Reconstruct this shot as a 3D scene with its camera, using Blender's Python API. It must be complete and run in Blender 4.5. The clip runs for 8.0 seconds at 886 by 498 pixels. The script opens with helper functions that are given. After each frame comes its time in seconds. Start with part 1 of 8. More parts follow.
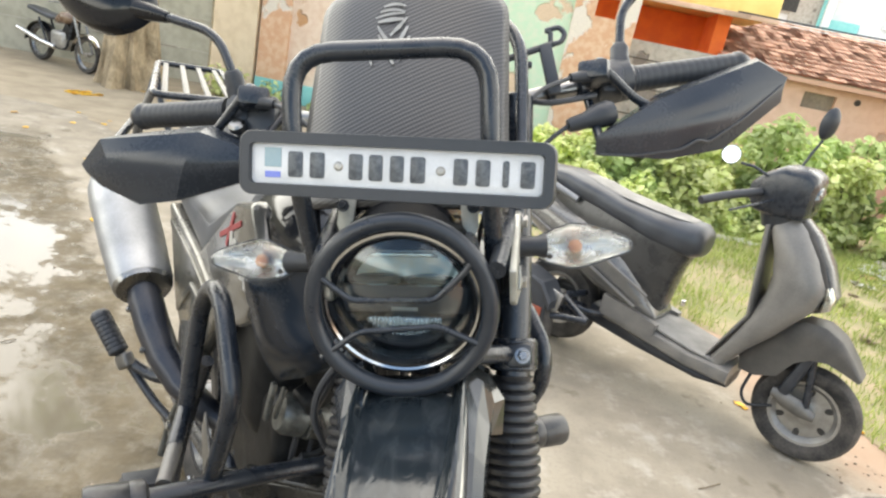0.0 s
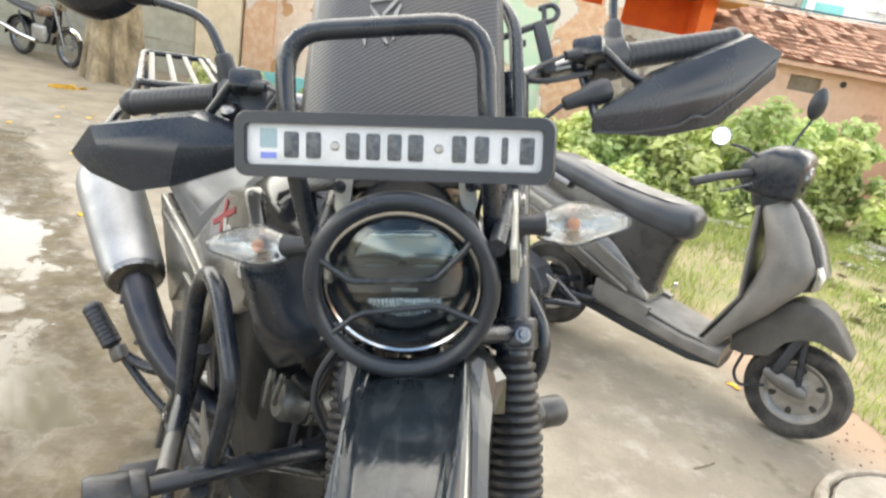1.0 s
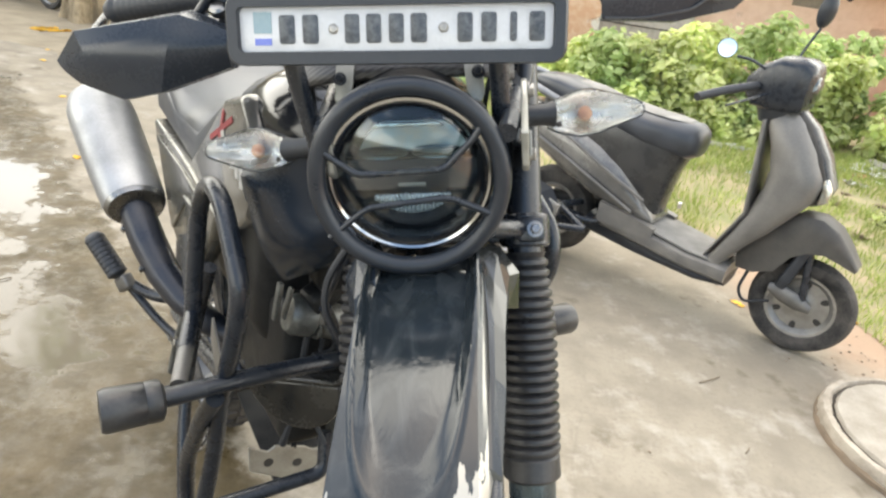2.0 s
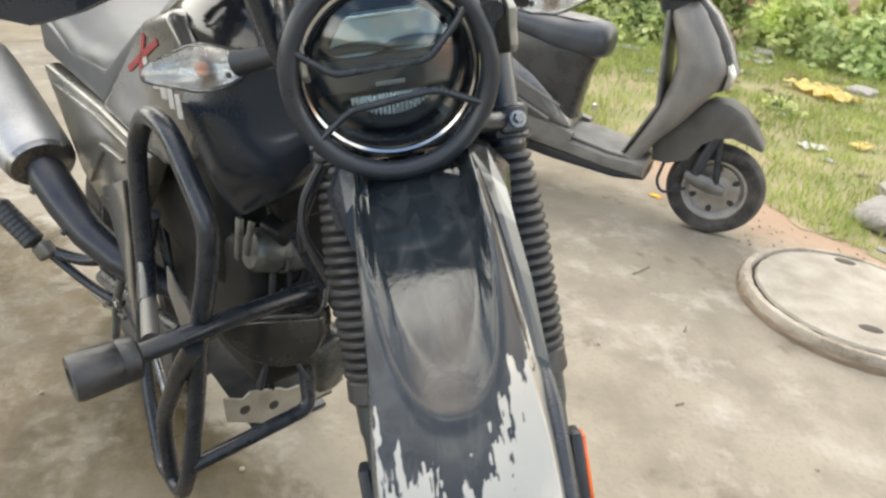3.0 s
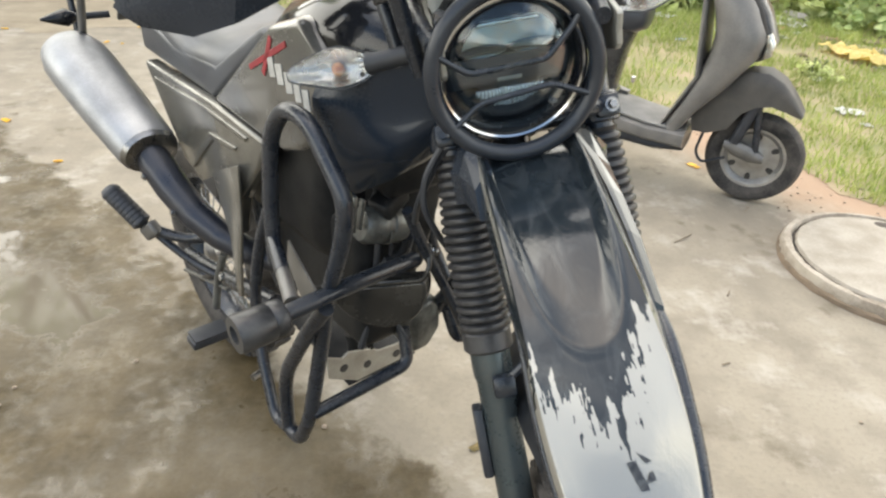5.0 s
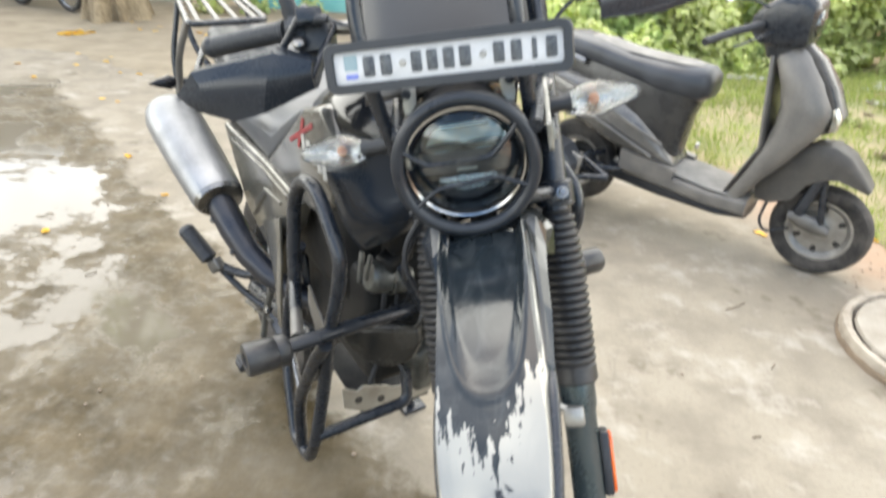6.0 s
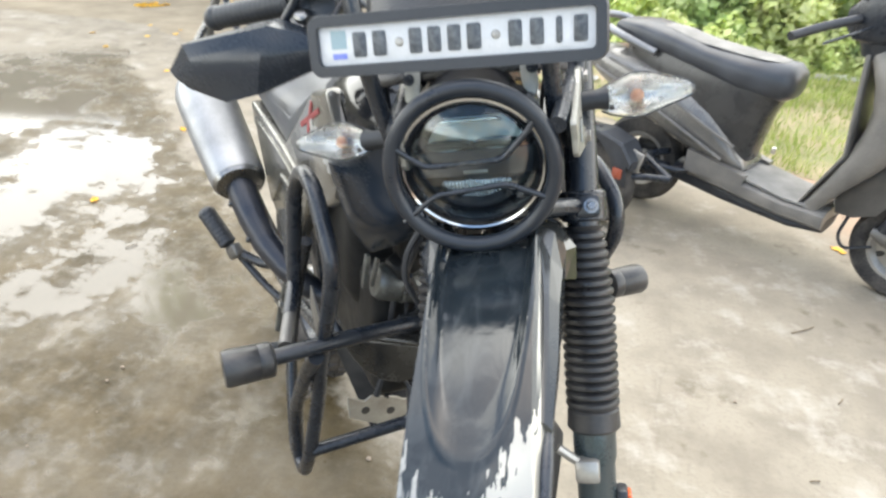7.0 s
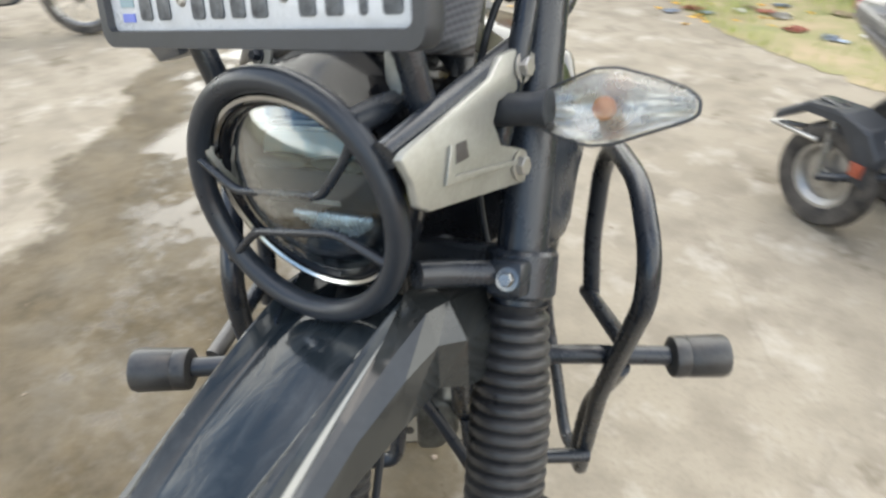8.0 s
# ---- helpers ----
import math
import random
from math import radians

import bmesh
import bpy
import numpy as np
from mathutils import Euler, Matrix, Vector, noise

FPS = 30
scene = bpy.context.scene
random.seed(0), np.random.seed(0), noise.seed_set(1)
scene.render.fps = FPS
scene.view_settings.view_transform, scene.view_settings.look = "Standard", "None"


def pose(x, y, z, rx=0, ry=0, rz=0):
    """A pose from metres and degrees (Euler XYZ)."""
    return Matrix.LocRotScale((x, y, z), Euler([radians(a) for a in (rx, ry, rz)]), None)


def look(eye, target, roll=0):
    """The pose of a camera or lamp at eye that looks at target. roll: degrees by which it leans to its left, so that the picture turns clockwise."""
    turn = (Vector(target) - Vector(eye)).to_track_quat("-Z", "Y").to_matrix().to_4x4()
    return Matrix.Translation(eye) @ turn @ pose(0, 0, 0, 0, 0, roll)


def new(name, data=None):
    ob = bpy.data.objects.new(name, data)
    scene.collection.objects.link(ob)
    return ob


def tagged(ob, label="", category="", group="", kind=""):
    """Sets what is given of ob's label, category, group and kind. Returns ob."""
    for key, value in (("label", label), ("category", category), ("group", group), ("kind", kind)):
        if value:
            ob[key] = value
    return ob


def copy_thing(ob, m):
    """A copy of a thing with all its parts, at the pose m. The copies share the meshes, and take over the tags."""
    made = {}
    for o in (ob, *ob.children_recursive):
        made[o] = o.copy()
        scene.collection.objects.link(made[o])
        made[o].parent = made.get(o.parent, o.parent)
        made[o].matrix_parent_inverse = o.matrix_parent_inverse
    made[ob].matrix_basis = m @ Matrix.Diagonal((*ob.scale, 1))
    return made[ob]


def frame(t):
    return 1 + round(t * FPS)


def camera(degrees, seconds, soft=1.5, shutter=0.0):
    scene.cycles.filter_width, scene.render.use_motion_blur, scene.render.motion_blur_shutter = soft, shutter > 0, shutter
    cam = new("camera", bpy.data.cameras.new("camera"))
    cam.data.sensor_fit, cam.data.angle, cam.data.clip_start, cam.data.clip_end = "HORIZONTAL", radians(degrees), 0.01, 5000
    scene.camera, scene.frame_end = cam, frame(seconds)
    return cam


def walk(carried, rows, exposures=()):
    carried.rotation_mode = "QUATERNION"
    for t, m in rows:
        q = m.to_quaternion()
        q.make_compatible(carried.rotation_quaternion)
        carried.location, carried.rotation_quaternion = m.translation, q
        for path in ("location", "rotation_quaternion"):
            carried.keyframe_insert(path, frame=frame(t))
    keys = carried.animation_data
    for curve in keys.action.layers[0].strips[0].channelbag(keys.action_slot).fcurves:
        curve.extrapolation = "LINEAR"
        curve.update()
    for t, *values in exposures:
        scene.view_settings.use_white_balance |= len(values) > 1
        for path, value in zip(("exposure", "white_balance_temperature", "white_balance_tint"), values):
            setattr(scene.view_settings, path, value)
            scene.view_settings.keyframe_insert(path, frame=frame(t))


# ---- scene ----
cam = camera(68.3, 8.0, soft=2.3, shutter=0.4)
PATH = [
    (0, (0.103, -0.603, 1.422), (-0.177, 1.277, 0.8), 11.7),
    (0.5, (0.101, -0.601, 1.425), (-0.163, 1.291, 0.836), 11.2),
    (1, (0.096, -0.603, 1.409), (-0.148, 1.274, 0.763), 10.9),
    (1.2, (0.098, -0.602, 1.397), (-0.14, 1.26, 0.705), 10.4),
    (2.3, (0.091, -0.601, 1.343), (-0.076, 1.203, 0.494), 8.0),
    (2.5, (0.077, -0.6, 1.332), (-0.019, 1.199, 0.462), 7.0),
    (3, (0.017, -0.592, 1.306), (0.105, 1.155, 0.335), 5.7),
    (3.5, (-0.036, -0.602, 1.288), (0.111, 1.124, 0.287), 4.7),
    (4, (-0.077, -0.618, 1.291), (0.086, 1.072, 0.234), 6.0),
    (4.5, (-0.101, -0.644, 1.321), (0.029, 1.063, 0.285), 4.4),
    (4.7, (-0.102, -0.664, 1.332), (-0.02, 1.042, 0.292), 3.9),
    (5.8, (0.043, -0.792, 1.434), (-0.138, 0.908, 0.396), 2.3),
    (6, (0.084, -0.807, 1.458), (-0.188, 0.938, 0.519), 2.7),
    (6.5, (0.117, -0.809, 1.482), (-0.201, 0.977, 0.64), 3.0),
    (7, (0.129, -0.656, 1.428), (-0.315, 1.027, 0.443), 3.7),
    (7.3, (0.152, -0.514, 1.402), (-0.28, 1.122, 0.336), 5.5),
    (7.5, (0.181, -0.44, 1.397), (-0.339, 1.131, 0.273), 3.5),
    (7.7, (0.236, -0.36, 1.38), (-0.47, 1.119, 0.234), 1.5),
    (8, (0.32, -0.254, 1.395), (-0.713, 1.018, 0.248), -0.1),
]
walk(cam, [(t, look(eye, target, roll)) for t, eye, target, roll in PATH],
     [(0.0, 1.86, 6650, 10), (0.5, 1.91, 6650, 10), (1.2, 1.88, 6650, 10), (2.4, 1.79, 6650, 10), (3.0, 1.64, 6650, 10), (3.5, 1.68, 6650, 10), (4.7, 1.68, 6650, 10), (5.8, 1.88, 6450, 10), (6.8, 1.96, 6350, 10), (7.5, 2.0, 6200, 10), (8.0, 1.68, 6350, 10)])

# ---- light ----
SUN_DIR = Vector((-0.13, 0.17, 0.97)).normalized()
world = bpy.data.worlds.new("overcast_sky")
scene.world = world
world.use_nodes = True
wn, wl = world.node_tree.nodes, world.node_tree.links
sky = wn.new("ShaderNodeTexSky")
sky.sky_type = "NISHITA"
sky.sun_disc = False
sky.sun_elevation = math.asin(SUN_DIR.z)
sky.sun_rotation = math.atan2(SUN_DIR.x, SUN_DIR.y)
sky.air_density, sky.dust_density, sky.ozone_density = 1.0, 1.2, 1.0
# broken white cloud all over the sky, with blue between
way, drift, cloud = wn.new("ShaderNodeTexCoord"), wn.new("ShaderNodeMapping"), wn.new("ShaderNodeTexNoise")
drift.inputs["Location"].default_value, drift.inputs["Scale"].default_value = (2.3, 0.7, 0.0), (1.0, 1.0, 1.6)
cloud.inputs["Scale"].default_value, cloud.inputs["Detail"].default_value, cloud.inputs["Roughness"].default_value = 1.7, 6, 0.55
wl.new(way.outputs["Generated"], drift.inputs[0]); wl.new(drift.outputs[0], cloud.inputs["Vector"])
# it thickens towards the horizon and towards the far end of the lane
bank = wn.new("ShaderNodeVectorMath"); bank.operation = "DOT_PRODUCT"
bank.inputs[1].default_value = (0.0, 0.14, -0.28)
wl.new(way.outputs["Generated"], bank.inputs[0])
low_cloud, thick_cloud = wn.new("ShaderNodeMath"), wn.new("ShaderNodeMath")
wl.new(cloud.outputs[0], low_cloud.inputs[0]); wl.new(bank.outputs["Value"], low_cloud.inputs[1])
wl.new(low_cloud.outputs[0], thick_cloud.inputs[0]); thick_cloud.inputs[1].default_value = 0.18
veil = wn.new("ShaderNodeHueSaturation")
for socket, thin, thick in (("Saturation", 1.02, 0.08), ("Value", 0.5, 1.45)):
    cover = wn.new("ShaderNodeMapRange"); cover.interpolation_type = "SMOOTHSTEP"
    cover.inputs[1].default_value, cover.inputs[2].default_value, cover.inputs[3].default_value, cover.inputs[4].default_value = 0.42, 0.58, thin, thick
    wl.new(thick_cloud.outputs[0], cover.inputs[0]); wl.new(cover.outputs[0], veil.inputs[socket])
wl.new(sky.outputs[0], veil.inputs["Color"])
warm = wn.new("ShaderNodeMix"); warm.data_type, warm.blend_type = "RGBA", "MULTIPLY"
warm.inputs[0].default_value, warm.inputs[7].default_value = 1.0, (1.0, 0.97, 0.87, 1)
wl.new(veil.outputs[0], warm.inputs[6])
wl.new(warm.outputs[2], wn["Background"].inputs[0])
wn["Background"].inputs[1].default_value = 0.22
sun = new("sun", bpy.data.lights.new("sun", "SUN"))
sun.data.energy, sun.data.angle, sun.data.color = 0.50, radians(94), (1.0, 0.94, 0.84)
sun.matrix_world = look(SUN_DIR * 20, (0, 0, 0))


# ---- materials ----
def mat(name, c, c2=None, rough=0.5, metal=0.0, scale=18.0, fine=220.0, bump=0.08, coat=0.0, rvar=0.12, spec=0.5, amount=0.55, stretch=None):
    """A two-scale procedural surface: broad stains and fine grain drive colour, gloss and relief."""
    m = bpy.data.materials.new(name)
    m.use_nodes = True
    n, l = m.node_tree.nodes, m.node_tree.links
    b = n["Principled BSDF"]
    c2 = c2 or tuple(v * 0.7 for v in c)
    co = n.new("ShaderNodeTexCoord")
    big, small = n.new("ShaderNodeTexNoise"), n.new("ShaderNodeTexNoise")
    big.inputs["Scale"].default_value, small.inputs["Scale"].default_value = scale, fine
    big.inputs["Detail"].default_value, small.inputs["Detail"].default_value = 5, 3
    src = co.outputs["Object"]
    if stretch:
        mp = n.new("ShaderNodeMapping")
        mp.inputs["Scale"].default_value = stretch
        l.new(src, mp.inputs[0])
        src = mp.outputs[0]
    for t in (big, small):
        l.new(src, t.inputs["Vector"])
    add = n.new("ShaderNodeMath"); add.operation = "MULTIPLY_ADD"
    l.new(small.outputs[0], add.inputs[0]); add.inputs[1].default_value = 0.35
    l.new(big.outputs[0], add.inputs[2])
    ramp = n.new("ShaderNodeMapRange")
    l.new(add.outputs[0], ramp.inputs[0])
    ramp.inputs[1].default_value, ramp.inputs[2].default_value = 0.68 - amount * 0.35, 0.68 + amount * 0.35
    mix = n.new("ShaderNodeMix"); mix.data_type = "RGBA"
    l.new(ramp.outputs[0], mix.inputs[0])
    mix.inputs[6].default_value, mix.inputs[7].default_value = (*c, 1), (*c2, 1)
    l.new(mix.outputs[2], b.inputs["Base Color"])
    rr = n.new("ShaderNodeMapRange")
    l.new(add.outputs[0], rr.inputs[0])
    rr.inputs[1].default_value, rr.inputs[2].default_value = 0.4, 0.95
    rr.inputs[3].default_value, rr.inputs[4].default_value = max(0.02, rough - rvar), min(1, rough + rvar)
    l.new(rr.outputs[0], b.inputs["Roughness"])
    b.inputs["Metallic"].default_value = metal
    b.inputs["Coat Weight"].default_value = coat
    b.inputs["Coat Roughness"].default_value = 0.06
    b.inputs["Specular IOR Level"].default_value = spec
    if bump:
        bp = n.new("ShaderNodeBump")
        bp.inputs["Strength"].default_value, bp.inputs["Distance"].default_value = bump, 0.004
        l.new(add.outputs[0], bp.inputs["Height"])
        l.new(bp.outputs[0], b.inputs["Normal"])
    return m


def thin_glass(name, tint=(1, 1, 1), gloss=0.03, face=0.05, bend=4.0, rim=0.5):
    """A thin clear shell: it lets light through and mirrors the sky more towards its rim."""
    m = bpy.data.materials.new(name)
    m.use_nodes = True
    n, l = m.node_tree.nodes, m.node_tree.links
    n.remove(n["Principled BSDF"])
    tr, gl, fr, mx = n.new("ShaderNodeBsdfTransparent"), n.new("ShaderNodeBsdfGlossy"), n.new("ShaderNodeLayerWeight"), n.new("ShaderNodeMixShader")
    tr.inputs[0].default_value, gl.inputs["Roughness"].default_value, fr.inputs["Blend"].default_value = (*tint, 1), gloss, 0.5
    po, ma = n.new("ShaderNodeMath"), n.new("ShaderNodeMath")
    po.operation, ma.operation = "POWER", "MULTIPLY_ADD"
    po.inputs[1].default_value, ma.inputs[1].default_value, ma.inputs[2].default_value = bend, rim, face
    l.new(fr.outputs["Facing"], po.inputs[0]); l.new(po.outputs[0], ma.inputs[0])
    l.new(ma.outputs[0], mx.inputs[0]); l.new(tr.outputs[0], mx.inputs[1]); l.new(gl.outputs[0], mx.inputs[2])
    l.new(mx.outputs[0], n["Material Output"].inputs["Surface"])
    return m


def nodes_of(m):
    return m.node_tree.nodes, m.node_tree.links, m.node_tree.nodes["Principled BSDF"]


BLACK_POWDER = mat("black_powder_coat", (0.0102, 0.0139, 0.0204), (0.0205, 0.0247, 0.0324), 0.28, scale=30, fine=500, bump=0.12, spec=0.5)
BLACK_PLASTIC = mat("black_textured_plastic", (0.0186, 0.0216, 0.0270), (0.0335, 0.0371, 0.0444), 0.42, scale=14, fine=420, bump=0.1, spec=0.45)
GUARD_PLASTIC = mat("dusty_black_guard_plastic", (0.013, 0.018, 0.027), (0.024, 0.030, 0.040), 0.28, scale=9, fine=300, bump=0.02, spec=0.36)
BLACK_GLOSS = mat("black_gloss_paint", (0.005, 0.006, 0.008), (0.012, 0.013, 0.016), 0.12, coat=0.1, scale=12, bump=0.01, rvar=0.05, spec=0.27)
# black wing paint, its base greyed to stand in for reflections on its facets
WING = mat("black_wing_greyed_for_reflection", (0.034, 0.037, 0.037), (0.022, 0.024, 0.024), 0.12, metal=0.3, coat=0.35, scale=14, bump=0.02, rvar=0.05)
SHROUD = mat("blue_black_semi_gloss_plastic", (0.009, 0.0145, 0.024), (0.014, 0.020, 0.030), 0.26, coat=0.08, scale=8, fine=250, bump=0.03, rvar=0.06, spec=0.2)
RUBBER = mat("black_rubber", (0.0186, 0.0206, 0.0252), (0.0353, 0.0391, 0.0456), 0.48, scale=16, fine=260, bump=0.15, spec=0.4)
RING_BLACK = mat("black_vinyl_tube", (0.0116, 0.0155, 0.0228), (0.0205, 0.0252, 0.0330), 0.36, scale=18, fine=260, bump=0.08, spec=0.45)
SLIDER = mat("scuffed_black_nylon", (0.018, 0.0185, 0.02), (0.05, 0.05, 0.05), 0.4, scale=22, fine=200, bump=0.12)
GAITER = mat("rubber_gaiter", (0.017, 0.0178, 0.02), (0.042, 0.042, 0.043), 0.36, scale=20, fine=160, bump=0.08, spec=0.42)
TYRE = mat("dusty_tyre_rubber", (0.02, 0.02, 0.02), (0.1, 0.09, 0.08), 0.8, scale=12, fine=120, bump=0.3, spec=0.25)
SEAT = mat("black_vinyl_seat", (0.0279, 0.0309, 0.0372), (0.0558, 0.0618, 0.0720), 0.4, scale=8, fine=380, bump=0.12, spec=0.5)
TANK = mat("matt_olive_grey_paint", (0.145, 0.143, 0.135), (0.095, 0.094, 0.089), 0.24, metal=0.4, scale=7, fine=200, bump=0.015, coat=0.4)
PANEL = mat("dusty_olive_grey_panel", (0.225, 0.218, 0.195), (0.13, 0.126, 0.112), 0.2, metal=0.55, scale=12, fine=180, bump=0.03)
STEEL = mat("brushed_steel", (0.2700, 0.2700, 0.2700), (0.1875, 0.1875, 0.1837), 0.3, metal=1.0, scale=25, fine=300, bump=0.05)
SILENCER = mat("satin_silver_silencer", (0.289, 0.298, 0.310), (0.204, 0.208, 0.216), 0.5, metal=0.75, scale=9, fine=250, bump=0.02)
ALLOY = mat("cast_alloy", (0.42, 0.41, 0.39), (0.3, 0.29, 0.27), 0.42, metal=0.75, scale=20, fine=240, bump=0.08)
BRACKET = mat("matt_cast_bracket", (0.33, 0.33, 0.305), (0.25, 0.25, 0.225), 0.45, metal=0.55, scale=25, fine=300, bump=0.05)
CHROME = mat("chrome", (0.75, 0.75, 0.75), (0.6, 0.6, 0.6), 0.08, metal=1.0, scale=20, bump=0.0, rvar=0.05)
RING_CHROME = mat("worn_chrome_ring", (0.46, 0.47, 0.48), (0.36, 0.36, 0.37), 0.16, metal=1.0, scale=30, bump=0.0, rvar=0.06)
LINK = mat("dusty_dark_casting", (0.13, 0.128, 0.122), (0.2, 0.19, 0.175), 0.5, metal=0.5, scale=20, fine=200, bump=0.15)
COVER = mat("dark_engine_cover", (0.03, 0.0305, 0.03), (0.055, 0.054, 0.05), 0.26, metal=0.4, scale=20, fine=200, bump=0.06)
ALLOY_DULL = mat("dull_oily_alloy", (0.16, 0.165, 0.155), (0.07, 0.07, 0.064), 0.4, metal=0.5, scale=40, fine=240, bump=0.1)
PALE_ALLOY = mat("pale_dusty_alloy", (0.38, 0.36, 0.31), (0.27, 0.25, 0.21), 0.5, metal=0.3, scale=25, fine=240, bump=0.06)
# dark base and low specular stand in for self-shadow between engine parts
ENGINE = mat("dark_engine_casting", (0.011, 0.0115, 0.013), (0.026, 0.026, 0.025), 0.42, metal=0.0, scale=24, fine=200, bump=0.25, spec=0.14)
# dark grey leg; sky reflection is worked into its base colour as teal
FORK_LOW = mat("dark_fork_leg_sky_tint", (0.055, 0.08, 0.092), (0.09, 0.102, 0.106), 0.3, metal=0.6, scale=14, fine=240, bump=0.03)
PIPE = mat("dark_blue_heat_shield", (0.02, 0.026, 0.04), (0.05, 0.05, 0.055), 0.35, metal=0.4, scale=14, bump=0.05)
RED = mat("red_plastic", (0.34, 0.03, 0.04), (0.22, 0.02, 0.03), 0.4)
WHITE = mat("off_white_vinyl", (0.48, 0.48, 0.465), (0.36, 0.36, 0.35), 0.45, scale=60, bump=0.02)
PLATE = mat("white_plate_sheet", (0.55, 0.56, 0.575), (0.46, 0.47, 0.48), 0.32, scale=40, fine=300, bump=0.03)
INK = mat("worn_black_ink", (0.03, 0.035, 0.045), (0.11, 0.12, 0.13), 0.4, scale=160, fine=500, bump=0.03)
BLUE_INK = mat("blue_ink", (0.12, 0.16, 0.5), (0.2, 0.24, 0.55), 0.4)
HOLO = mat("grey_blue_foil", (0.21, 0.30, 0.34), (0.28, 0.36, 0.38), 0.4)
ORANGE_LENS = mat("orange_reflector", (0.8, 0.16, 0.03), (0.6, 0.1, 0.02), 0.15, coat=0.5, fine=400)
DULL_RED = mat("dull_red_reflector", (0.3, 0.07, 0.035), (0.22, 0.045, 0.025), 0.3, coat=0.2, fine=400)
AMBER = mat("amber_bulb", (0.42, 0.15, 0.05), (0.5, 0.26, 0.12), 0.35, scale=90)
LENS_GLASS = thin_glass("clear_lens", (0.93, 0.94, 0.94), 0.06)
LAMP_GLASS = thin_glass("headlamp_cover", (0.86, 0.93, 0.97), 0.012, 0.03, 1.5, 0.7)
BOWL = mat("dark_projector_bowl", (0.1, 0.12, 0.13), (0.07, 0.075, 0.08), 0.16, metal=0.9, scale=20, bump=0, rvar=0.02)
REFLECTOR = mat("lamp_reflector", (0.56, 0.62, 0.63), (0.5, 0.44, 0.36), 0.24, metal=1.0, scale=30, fine=120, bump=0, rvar=0.02)
# blue and tan put into the colour, in place of mirrored surroundings
CHAMBER = mat("lamp_chamber_painted_reflection", (0.26, 0.37, 0.41), (0.44, 0.36, 0.27), 0.3, metal=0.6, scale=26, fine=120, bump=0, rvar=0.04)
BULB_BOWL = mat("silvered_indicator_bowl", (0.86, 0.86, 0.85), (0.72, 0.71, 0.69), 0.26, metal=0.75, scale=60, fine=160, bump=0.06, rvar=0.05)
MIRROR = mat("mirror_glass", (0.85, 0.87, 0.88), (0.8, 0.82, 0.84), 0.03, metal=1.0, bump=0.0, rvar=0.01)
SCOOTER = mat("dusty_grey_scooter_paint", (0.118, 0.112, 0.103), (0.19, 0.178, 0.16), 0.42, metal=0.0, coat=0.15, scale=7, fine=160, bump=0.03)
SEAT_BASE = mat("black_semi_gloss_plastic", (0.026, 0.0265, 0.028), (0.05, 0.049, 0.047), 0.28, scale=8, fine=220, bump=0.04)
SCOOTER_REAR = mat("charcoal_scooter_paint", (0.109, 0.106, 0.103), (0.189, 0.178, 0.161), 0.26, coat=0.5, metal=0.15, scale=6, fine=160, bump=0.02)
SCOOTER_PLASTIC = mat("grey_scooter_plastic", (0.124, 0.118, 0.110), (0.204, 0.189, 0.168), 0.42, scale=11, fine=240, bump=0.08)
FLOORMAT = mat("dusty_rubber_floor_mat", (0.26, 0.25, 0.23), (0.17, 0.163, 0.15), 0.75, scale=10, fine=200, bump=0.2)
BARK = mat("grey_brown_bark", (0.38, 0.30, 0.19), (0.15, 0.115, 0.07), 0.92, scale=7, fine=30, bump=1.0, stretch=(1.0, 1.0, 0.6))
for nd in BARK.node_tree.nodes:
    if nd.type == "BUMP":
        nd.inputs["Distance"].default_value = 0.05
GRIT = mat("brown_grit", (0.3, 0.24, 0.18), (0.24, 0.19, 0.14), 0.9)
STONE = mat("dusty_grey_stone", (0.36, 0.34, 0.31), (0.24, 0.22, 0.2), 0.85, scale=9, fine=60, bump=0.7)
MANHOLE_RIM = mat("stained_concrete_ring", (0.38, 0.335, 0.27), (0.2, 0.165, 0.125), 0.85, scale=9, fine=90, bump=0.5)
MANHOLE = mat("worn_concrete_cover", (0.35, 0.315, 0.26), (0.25, 0.22, 0.175), 0.8, scale=10, fine=120, bump=0.4)
MUD = mat("dark_brown_dirt", (0.15, 0.115, 0.08), (0.22, 0.165, 0.115), 0.95, scale=14, fine=120, bump=0.5)
DARK_GAP = mat("dark_dirt_gap", (0.05, 0.042, 0.033), (0.09, 0.075, 0.06), 0.9, scale=30, bump=0.3)
YELLOW = mat("yellow_petal", (0.8, 0.52, 0.03), (0.7, 0.4, 0.03), 0.6, scale=60)
CLOTH = mat("yellow_plastic_cloth", (0.85, 0.73, 0.30), (0.74, 0.58, 0.19), 0.45, scale=20)
LITTER_W = mat("white_litter", (0.7, 0.69, 0.66), (0.5, 0.48, 0.45), 0.6, scale=40)
LITTER_B = mat("brown_litter", (0.33, 0.25, 0.17), (0.2, 0.15, 0.1), 0.8, scale=40)
LITTER_R = mat("red_litter", (0.42, 0.14, 0.09), (0.32, 0.12, 0.09), 0.5, scale=40)
LITTER_BLUE = mat("blue_litter", (0.28, 0.34, 0.44), (0.36, 0.42, 0.5), 0.5, scale=40)
TWIG = mat("dry_twig", (0.12, 0.09, 0.06), (0.2, 0.16, 0.11), 0.9, scale=60)
DRY_LEAF = mat("dry_leaf", (0.36, 0.29, 0.12), (0.22, 0.16, 0.07), 0.7, scale=60)


